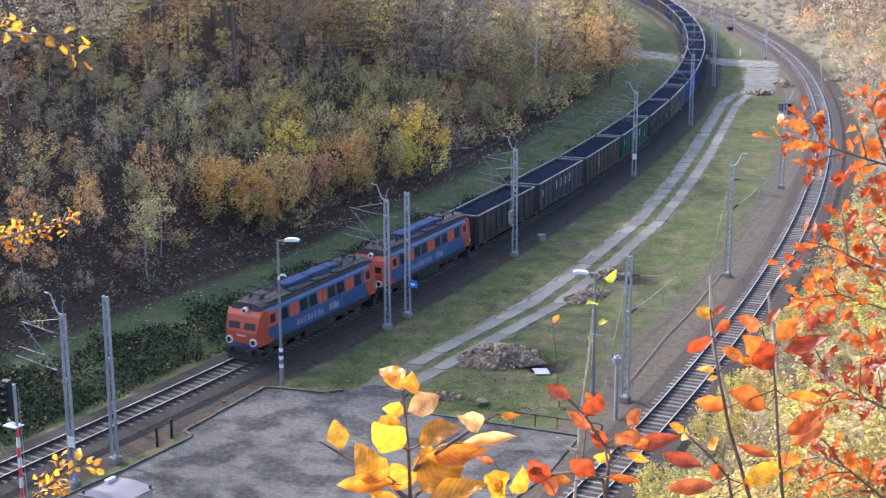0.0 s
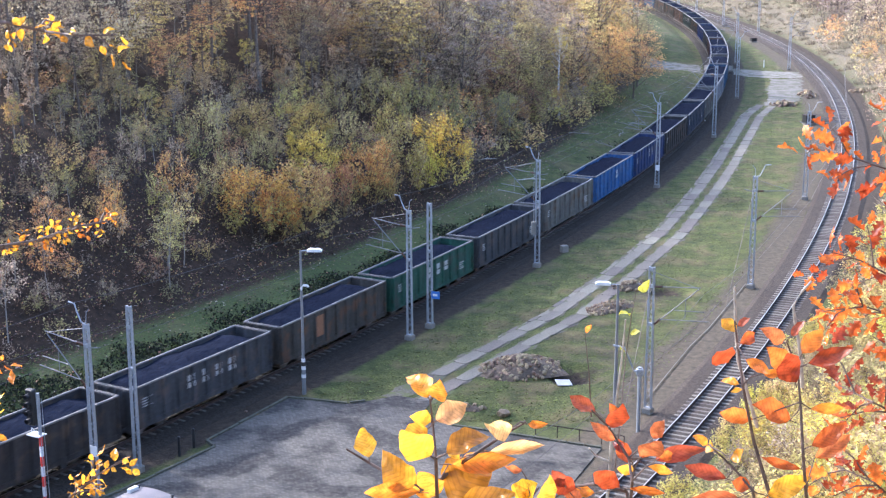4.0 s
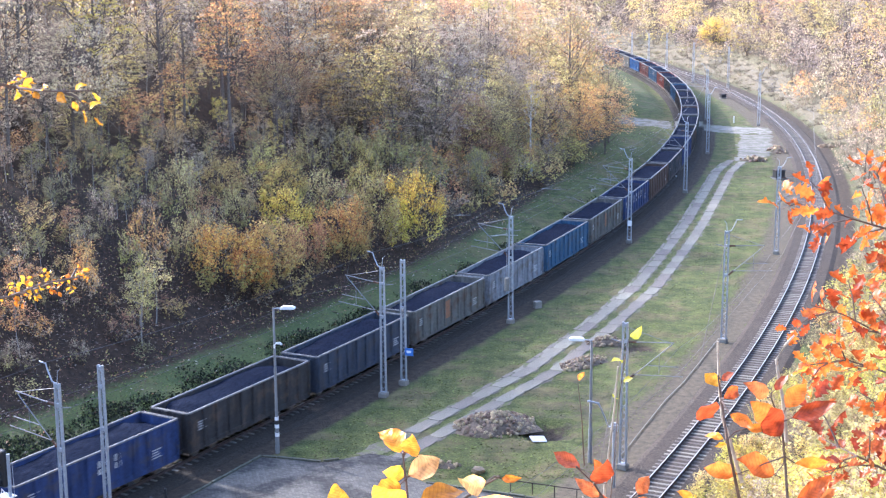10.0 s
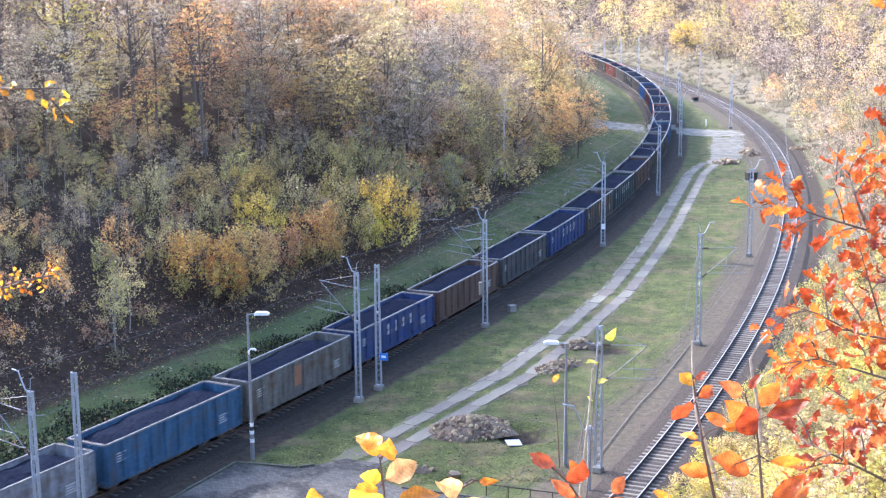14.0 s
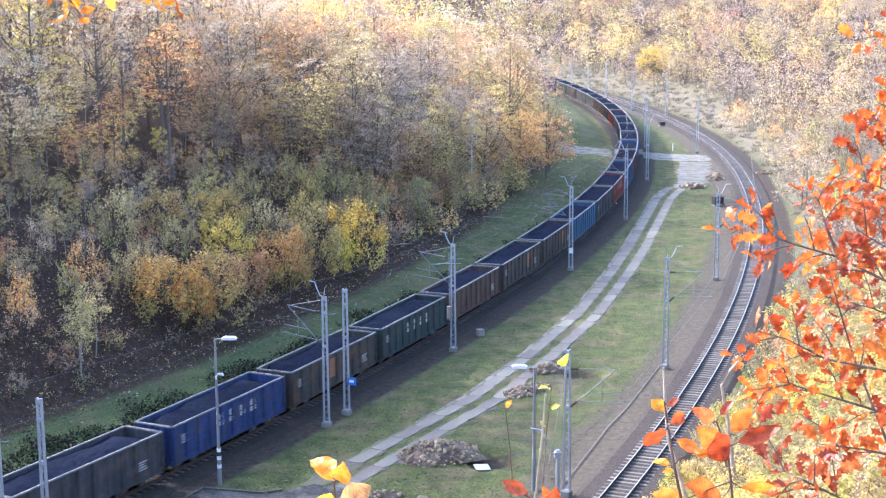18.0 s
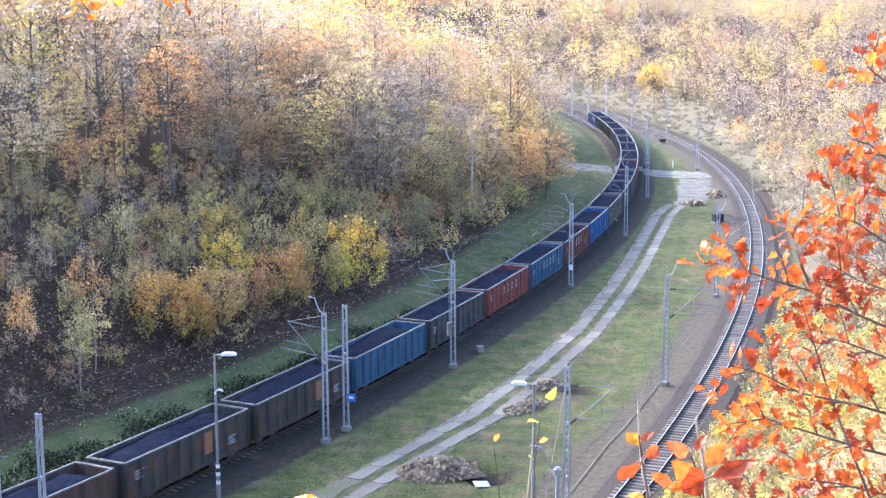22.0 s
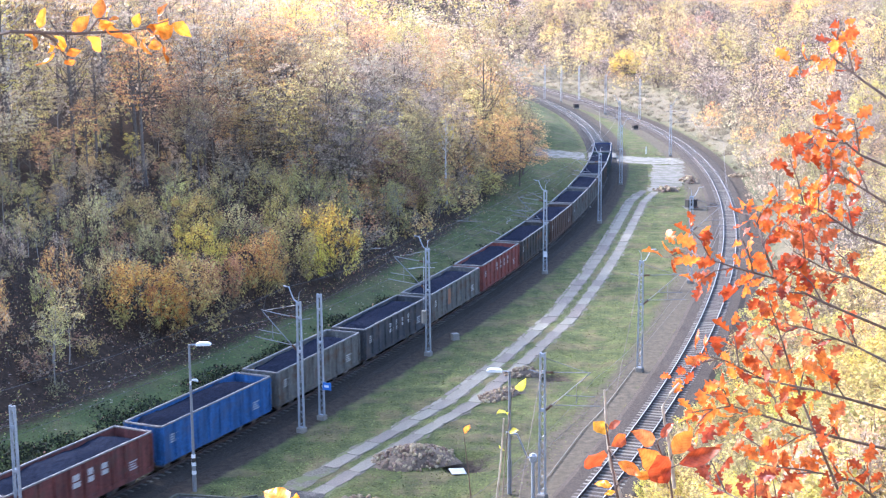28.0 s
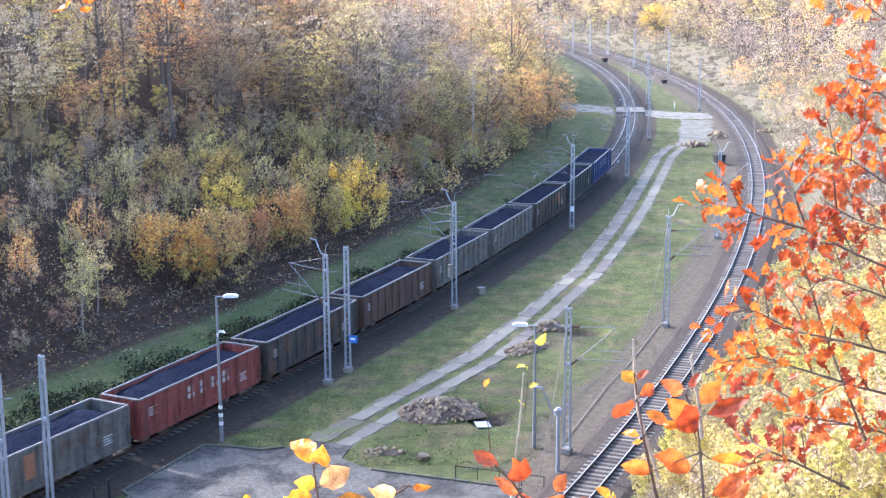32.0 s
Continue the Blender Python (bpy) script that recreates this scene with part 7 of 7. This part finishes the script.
def spray(depth, size, kind, colour, count, sway, way, start=0.25):
    """A leafy twig at that depth before the viewer, along directions (to the side, up)."""
    r = random.Random(str(way))
    size, count = size * (0.76 if kind == "oak" else 0.85), round(count * (1.9 if kind == "oak" else 1.4))
    pts = []
    for k, (a, b) in enumerate(way):
        d = depth + 0.05 * math.sin(k * 2.1 + depth * 7)
        pts.append(Vector((EYE[0] + a * d, EYE[1] + d, EYE[2] + b * d)))
    root = pts[0]
    t = thing("leafy_branch", "thin twig with %s autumn leaves, near the viewer" % LEAF_WORDS[colour], "branch", "branches near the viewer", Matrix.Translation(root))
    loc = [p - root for p in pts]
    n = len(loc)
    part("twig", Shape().tube(loc, [(0.0036 if count > 4 else 0.0018) * (1 - 0.7 * k / (n - 1)) for k in range(n)], 6).mesh("twig", TWIG_BARK), t)
    lens = [(b - a).length for a, b in zip(loc, loc[1:])]
    total = sum(lens)

    def at(q):
        i = 0
        while i < n - 2 and q > lens[i]:
            q -= lens[i]
            i += 1
        return loc[i].lerp(loc[i + 1], min(q / lens[i], 1)), (loc[i + 1] - loc[i]).normalized()

    def leaf(p, d, k):
        across = d.cross(Vector((0, 1, 0))).normalized() * (1 if k % 2 else -1)
        out = (d * r.uniform(0.3, 1.1) + across * r.uniform(0.3, 1.0) + Vector((0, r.uniform(-0.6, 0.6), r.uniform(-0.35, 0.25)))).normalized()
        s = size * r.uniform(0.6, 1.15)
        rot = out.to_track_quat("X", "Z").to_matrix().to_4x4() @ Matrix.Rotation(r.uniform(-1.2, 1.2) + 0.9, 4, "X")
        part("leaf", shared(("leaf", kind, colour, k % 5), lambda: leaf_mesh(kind, colour, k % 5)), t, m=Matrix.Translation(p) @ rot @ Matrix.Diagonal((s, s, s, 1)))

    if count < 5:
        for k in range(count):
            leaf(*at(total * (1 - 0.12 * k)), k)
    else:
        twigs = max(2, count // 6)
        for j in range(twigs):
            p, d = at(total * (start + (0.95 - start) * (j + r.uniform(0.2, 0.8)) / twigs))
            across = d.cross(Vector((0, 1, 0))).normalized() * (1 if j % 2 else -1)
            way2 = (d * r.uniform(0.6, 1.0) + across * r.uniform(0.4, 0.9) + Vector((0, r.uniform(-0.4, 0.4), 0))).normalized()
            long = size * r.uniform(1.2, 2.4)
            e = p + way2 * long
            m = p.lerp(e, 0.5) + Vector((0, 0, 0.01))
            part("side_twig", Shape().tube([p, m, e], [0.0022, 0.0017, 0.001], 5).mesh("side_twig", TWIG_BARK), t)
            for k in range(5):
                leaf(p.lerp(e, 0.35 + 0.16 * k), way2, k)
        for k in range(count // 2):
            leaf(*at(total * (1 - (0.95 - start) * k / (count // 2))), k)
    SWAYING.append((t, root, depth, sway))


spray(3.2, 0.070, 'oak', 'orange', 26, RED, ((0.4077, -0.2399), (0.3492, -0.2141), (0.316, -0.1972), (0.2875, -0.1886), (0.2631, -0.1802), (0.2429, -0.1726)))
spray(3.2, 0.065, 'oak', 'orange', 10, RED, ((0.316, -0.1972), (0.3072, -0.1768), (0.3005, -0.1566), (0.3041, -0.1466)))
spray(3.3, 0.070, 'oak', 'orange', 18, RED, ((0.4045, -0.1783), (0.3714, -0.1657), (0.3464, -0.1492), (0.326, -0.1409)))
spray(3.3, 0.065, 'oak', 'orange', 14, RED, ((0.4015, -0.122), (0.3728, -0.1097), (0.352, -0.0937), (0.3399, -0.0896)))
spray(3.3, 0.065, 'oak', 'orange', 10, RED, ((0.3909, -0.0705), (0.3703, -0.0567), (0.3538, -0.0449), (0.3476, -0.039)))
spray(3.1, 0.070, 'oak', 'orange', 20, RED, ((0.4107, -0.2985), (0.352, -0.2804), (0.3106, -0.2712), (0.2815, -0.2561), (0.259, -0.2494)))
spray(3.1, 0.060, 'oak', 'orange', 8, RED, ((0.3678, -0.3571), (0.3493, -0.314), (0.3311, -0.2716), (0.3172, -0.2299), (0.3104, -0.2093)))
spray(3.0, 0.070, 'oak', 'orange', 20, RED, ((0.4123, -0.3282), (0.3617, -0.3143), (0.3199, -0.3007), (0.2866, -0.2895), (0.2581, -0.293)))
spray(3.2, 0.070, 'oak', 'russet', 16, RED, ((0.4064, -0.2151), (0.3729, -0.1982), (0.3481, -0.1896), (0.3274, -0.1771)))
spray(3.4, 0.060, 'oak', 'russet', 14, RED, ((0.409, -0.2649), (0.3752, -0.2476), (0.3419, -0.2345), (0.3254, -0.2301)))
spray(3.0, 0.070, 'oak', 'orange', 18, RED, ((0.415, -0.3799), (0.3799, -0.3488), (0.342, -0.3393), (0.3087, -0.3343)))
spray(3.3, 0.065, 'oak', 'orange', 10, RED, ((0.403, -0.15), (0.3822, -0.1377), (0.3615, -0.1255), (0.3452, -0.1213)))
spray(2.8, 0.070, 'oak', 'orange', 20, RED, ((0.3553, -0.4811), (0.3275, -0.4448), (0.3011, -0.4224), (0.2713, -0.409)))
spray(2.8, 0.070, 'oak', 'russet', 16, RED, ((0.3566, -0.3918), (0.3225, -0.3742), (0.297, -0.3611), (0.2718, -0.3481)))
spray(2.9, 0.050, 'beech', 'orange', 1, LONE, ((0.0893, -0.3732), (0.0867, -0.3388), (0.0834, -0.3112)))
spray(3.2, 0.045, 'beech', 'lime', 3, LONE, ((0.1066, -0.4214), (0.1098, -0.3776), (0.1128, -0.3304), (0.116, -0.2967), (0.1188, -0.28)))
spray(2.3, 0.032, 'beech', 'yellow', 15, TOP, ((-0.345, -0.094), (-0.3159, -0.0963), (-0.2897, -0.102), (-0.2709, -0.1048), (-0.2401, -0.1048)), 0.1)
spray(2.5, 0.019, 'beech', 'yellow', 22, TOP, ((-0.362, -0.259), (-0.3286, -0.2515), (-0.3045, -0.2475), (-0.2801, -0.2384), (-0.2523, -0.2335)), 0.2)
spray(2.52, 0.018, 'beech', 'amber', 28, TOP, ((-0.36, -0.262), (-0.3286, -0.2535), (-0.3045, -0.2485), (-0.2801, -0.2404), (-0.2503, -0.2325)), 0.15)
spray(2.2, 0.042, 'beech', 'amber', 16, HIGH, ((-0.2728, -0.0318), (-0.2277, -0.0211), (-0.187, -0.0234), (-0.1497, -0.0219), (-0.1232, -0.0147)))
spray(2.6, 0.032, 'beech', 'yellow', 22, TOP, ((-0.314, -0.4777), (-0.2948, -0.4417), (-0.2729, -0.424), (-0.2558, -0.4131)))
spray(2.4, 0.030, 'beech', 'yellow', 8, TOP, ((-0.3874, -0.4089), (-0.3608, -0.3911), (-0.3432, -0.3778)))
spray(2.4, 0.034, 'beech', 'amber', 5, TOP, ((-0.3758, -0.3219), (-0.3559, -0.3303), (-0.3464, -0.3389)))


def sprig(depth, sway, colour, way, leaves):
    """A twig with its single leaves: colour, stalk and tip as directions (to the side, up), and breadth over length."""
    r = random.Random(str(way))

    def at(a, b, d):
        return Vector((EYE[0] + a * d, EYE[1] + d, EYE[2] + b * d))
    root = at(*way[0], depth)
    t = thing("leafy_branch", "thin twig with single large %s autumn leaves" % LEAF_WORDS[colour], "branch", "branches near the viewer", Matrix.Translation(root))
    loc = [at(a, b, depth + 0.02 * math.sin(2.3 * k)) - root for k, (a, b) in enumerate(way)]
    n = len(loc)
    part("twig", Shape().tube(loc, [0.0042 - 0.0028 * k / (n - 1) for k in range(n)], 6).mesh("twig", TWIG_BARK), t)
    for k, (tone, a0, b0, a1, b1, broad) in enumerate(leaves):
        d = depth + r.uniform(-0.05, 0.05)
        p, e = at(a0, b0, d) - root, at(a1, b1, d + r.uniform(-0.035, 0.035)) - root
        x = (e - p).normalized()
        z = (Vector((r.uniform(-0.35, 0.35), -1, r.uniform(0.1, 0.9))) - x * x.dot(Vector((0, -1, 0.4)))).normalized()
        y = z.cross(x).normalized()
        z = x.cross(y)
        s, w = (e - p).length * 1.14, broad * 2.0 * r.uniform(0.92, 1.1)
        m = Matrix((x, y, z)).transposed().to_4x4() @ Matrix.Diagonal((s, s * w, s, 1))
        part("leaf", shared(("leaf", "beech", tone, k % 5), lambda: leaf_mesh("beech", tone, k % 5)), t, m=Matrix.Translation(p) @ m)
        near = min(loc, key=lambda q: (q - p).length)
        if 0.004 < (near - p).length < 0.12:
            part("leaf_stalk", Shape().tube([near, near.lerp(p, 0.5) + Vector((0, 0, 0.004)), p + x * s * 0.15], [0.0018, 0.0014, 0.001], 5).mesh("leaf_stalk", TWIG_BARK), t)
    SWAYING.append((t, root, depth, sway))


def bare_shoot(depth, sway, *ways):
    """A pale leafless shoot of one or more thin stems."""
    pts = [[Vector((EYE[0] + a * depth, EYE[1] + depth, EYE[2] + b * depth)) for a, b in w] for w in ways]
    root = pts[0][0]
    t = thing("bare_shoot", "pale leafless shoot of a young tree near the viewer", "branch", "branches near the viewer", Matrix.Translation(root))
    for w in pts:
        n = len(w)
        part("stem", Shape().tube([p - root for p in w], [0.0042 - 0.0022 * k / (n - 1) for k in range(n)], 6).mesh("stem", PALE_TWIG), t)
    SWAYING.append((t, root, depth, sway))


PALE_TWIG = mat("pale_grey_twig_bark", (0.34, 0.29, 0.23), 0.8, spread=0.3, size=0.05, fine=40, bump=0.2, bump_far=0.002)
sprig(2.0, YEL, 'yellow', ((-0.019, -0.449), (-0.019, -0.432), (-0.02, -0.396), (-0.022, -0.369), (-0.024, -0.349)), (
    ('amber', -0.023, -0.351, -0.036, -0.33, 0.62), ('amber', -0.023, -0.35, -0.017, -0.339, 0.6), ('peach', -0.023, -0.368, 0.003, -0.352, 0.45), ('yellow', -0.022, -0.369, -0.042, -0.379, 0.62),
    ('yellow', -0.021, -0.368, -0.033, -0.361, 0.7), ('yellow', -0.02, -0.396, -0.042, -0.374, 0.62), ('yellow', -0.018, -0.394, 0.012, -0.372, 0.46), ('amber', -0.018, -0.399, 0.026, -0.396, 0.3),
    ('yellow', -0.017, -0.433, 0.013, -0.398, 0.75), ('amber', -0.019, -0.428, -0.03, -0.403, 0.6), ('yellow', -0.015, -0.436, 0.032, -0.425, 0.4), ('yellow', -0.021, -0.436, -0.049, -0.433, 0.5)))
sprig(2.0, YEL, 'yellow', ((-0.019, -0.436), (-0.034, -0.42), (-0.05, -0.409), (-0.068, -0.398), (-0.085, -0.387)), (
    ('yellow', -0.068, -0.398, -0.071, -0.374, 0.62), ('yellow', -0.029, -0.419, -0.058, -0.4, 0.6), ('amber', -0.025, -0.421, -0.069, -0.421, 0.26), ('yellow', -0.046, -0.412, -0.054, -0.395, 0.5)))
sprig(2.05, YEL, 'amber', ((-0.018, -0.411), (-0.005, -0.4), (0.008, -0.391), (0.032, -0.374), (0.044, -0.367)), (
    ('peach', 0.039, -0.369, 0.019, -0.373, 0.62), ('amber', 0.044, -0.368, 0.058, -0.368, 0.34), ('peach', 0.012, -0.39, 0.049, -0.385, 0.22), ('yellow', -0.001, -0.396, -0.011, -0.387, 0.5)))
sprig(2.2, YEL, 'yellow', ((0.04, -0.454), (0.042, -0.432), (0.049, -0.423), (0.055, -0.417)), (
    ('yellow', 0.039, -0.436, 0.053, -0.416, 0.66), ('amber', 0.055, -0.433, 0.064, -0.413, 0.5), ('russet', 0.045, -0.404, 0.031, -0.403, 0.36), ('yellow', 0.051, -0.427, 0.041, -0.419, 0.5)))
sprig(2.5, RED, 'russet', ((0.126, -0.466), (0.125, -0.445), (0.126, -0.422), (0.123, -0.404), (0.108, -0.38), (0.095, -0.367)), (
    ('russet', 0.102, -0.371, 0.082, -0.358, 0.36), ('orange', 0.107, -0.383, 0.116, -0.364, 0.56), ('orange', 0.119, -0.383, 0.11, -0.366, 0.4), ('russet', 0.116, -0.393, 0.098, -0.379, 0.36),
    ('russet', 0.121, -0.402, 0.113, -0.391, 0.5), ('orange', 0.126, -0.411, 0.115, -0.394, 0.5), ('russet', 0.129, -0.405, 0.144, -0.387, 0.55), ('russet', 0.135, -0.407, 0.17, -0.395, 0.3),
    ('amber', 0.134, -0.409, 0.153, -0.415, 0.28), ('amber', 0.129, -0.414, 0.115, -0.411, 0.4), ('russet', 0.139, -0.391, 0.147, -0.377, 0.5), ('orange', 0.143, -0.405, 0.153, -0.401, 0.5)))
sprig(2.5, RED, 'orange', ((0.126, -0.453), (0.122, -0.43), (0.098, -0.424), (0.078, -0.427), (0.063, -0.425)), (
    ('orange', 0.12, -0.429, 0.098, -0.413, 0.42), ('orange', 0.119, -0.427, 0.146, -0.431, 0.2), ('orange', 0.089, -0.428, 0.065, -0.422, 0.44), ('amber', 0.104, -0.431, 0.077, -0.43, 0.3),
    ('russet', 0.09, -0.446, 0.077, -0.427, 0.5), ('russet', 0.078, -0.428, 0.069, -0.415, 0.5)))
sprig(2.6, RED, 'amber', ((0.232, -0.449), (0.213, -0.391), (0.203, -0.348), (0.198, -0.318), (0.195, -0.3)), (
    ('yellow', 0.198, -0.31, 0.188, -0.3, 0.7), ('orange', 0.198, -0.319, 0.208, -0.31, 0.5), ('orange', 0.194, -0.332, 0.183, -0.32, 0.6), ('orange', 0.201, -0.327, 0.221, -0.337, 0.34),
    ('amber', 0.214, -0.339, 0.23, -0.341, 0.4), ('russet', 0.196, -0.305, 0.205, -0.299, 0.5), ('amber', 0.203, -0.348, 0.189, -0.344, 0.4), ('yellow', 0.205, -0.351, 0.196, -0.353, 0.4)))
sprig(2.6, RED, 'orange', ((0.259, -0.467), (0.254, -0.44), (0.249, -0.4), (0.245, -0.361), (0.242, -0.339), (0.233, -0.316)), (
    ('orange', 0.242, -0.35, 0.229, -0.325, 0.6), ('orange', 0.241, -0.34, 0.221, -0.322, 0.5), ('orange', 0.243, -0.334, 0.277, -0.322, 0.3), ('orange', 0.242, -0.328, 0.255, -0.309, 0.5),
    ('russet', 0.233, -0.319, 0.219, -0.307, 0.45), ('russet', 0.234, -0.313, 0.244, -0.302, 0.4), ('orange', 0.243, -0.377, 0.214, -0.365, 0.5), ('orange', 0.216, -0.375, 0.188, -0.37, 0.36),
    ('amber', 0.248, -0.366, 0.274, -0.366, 0.26), ('orange', 0.25, -0.397, 0.275, -0.382, 0.4), ('orange', 0.253, -0.414, 0.224, -0.407, 0.22), ('russet', 0.253, -0.407, 0.279, -0.39, 0.36)))
sprig(2.6, RED, 'orange', ((0.22, -0.467), (0.217, -0.444), (0.214, -0.429), (0.197, -0.409), (0.182, -0.395)), (
    ('orange', 0.215, -0.427, 0.201, -0.423, 0.7), ('yellow', 0.22, -0.436, 0.249, -0.421, 0.4), ('russet', 0.211, -0.434, 0.176, -0.436, 0.3), ('amber', 0.182, -0.395, 0.171, -0.387, 0.5),
    ('yellow', 0.195, -0.405, 0.208, -0.401, 0.5), ('russet', 0.2, -0.422, 0.168, -0.411, 0.3), ('yellow', 0.185, -0.4, 0.178, -0.392, 0.6), ('amber', 0.223, -0.44, 0.235, -0.429, 0.5)))
bare_shoot(3.2, LONE, ((0.1, -0.466), (0.103, -0.426), (0.104, -0.391), (0.107, -0.36), (0.11, -0.33), (0.112, -0.300)), ((0.103, -0.408), (0.094, -0.404), (0.088, -0.397)))
bare_shoot(2.7, RED, ((0.215, -0.38), (0.199, -0.33), (0.196, -0.305), (0.195, -0.289), (0.194, -0.275)))
bare_shoot(2.7, RED, ((0.246, -0.35), (0.242, -0.318), (0.239, -0.306), (0.236, -0.289), (0.242, -0.278), (0.248, -0.271)))


def motions():
    for vehicle, middle, base in MOVING:
        walk(vehicle, train_rows(middle, base))
    for twig, root, depth, sway in SWAYING:
        steps = [[int(v) for v in s.split(",")] for s in sway.split()]
        walk(twig, [(float(k), pose(root.x + a * depth / 1000, root.y, root.z + b * depth / 1000)) for k, (a, b) in enumerate(steps)])


motions()
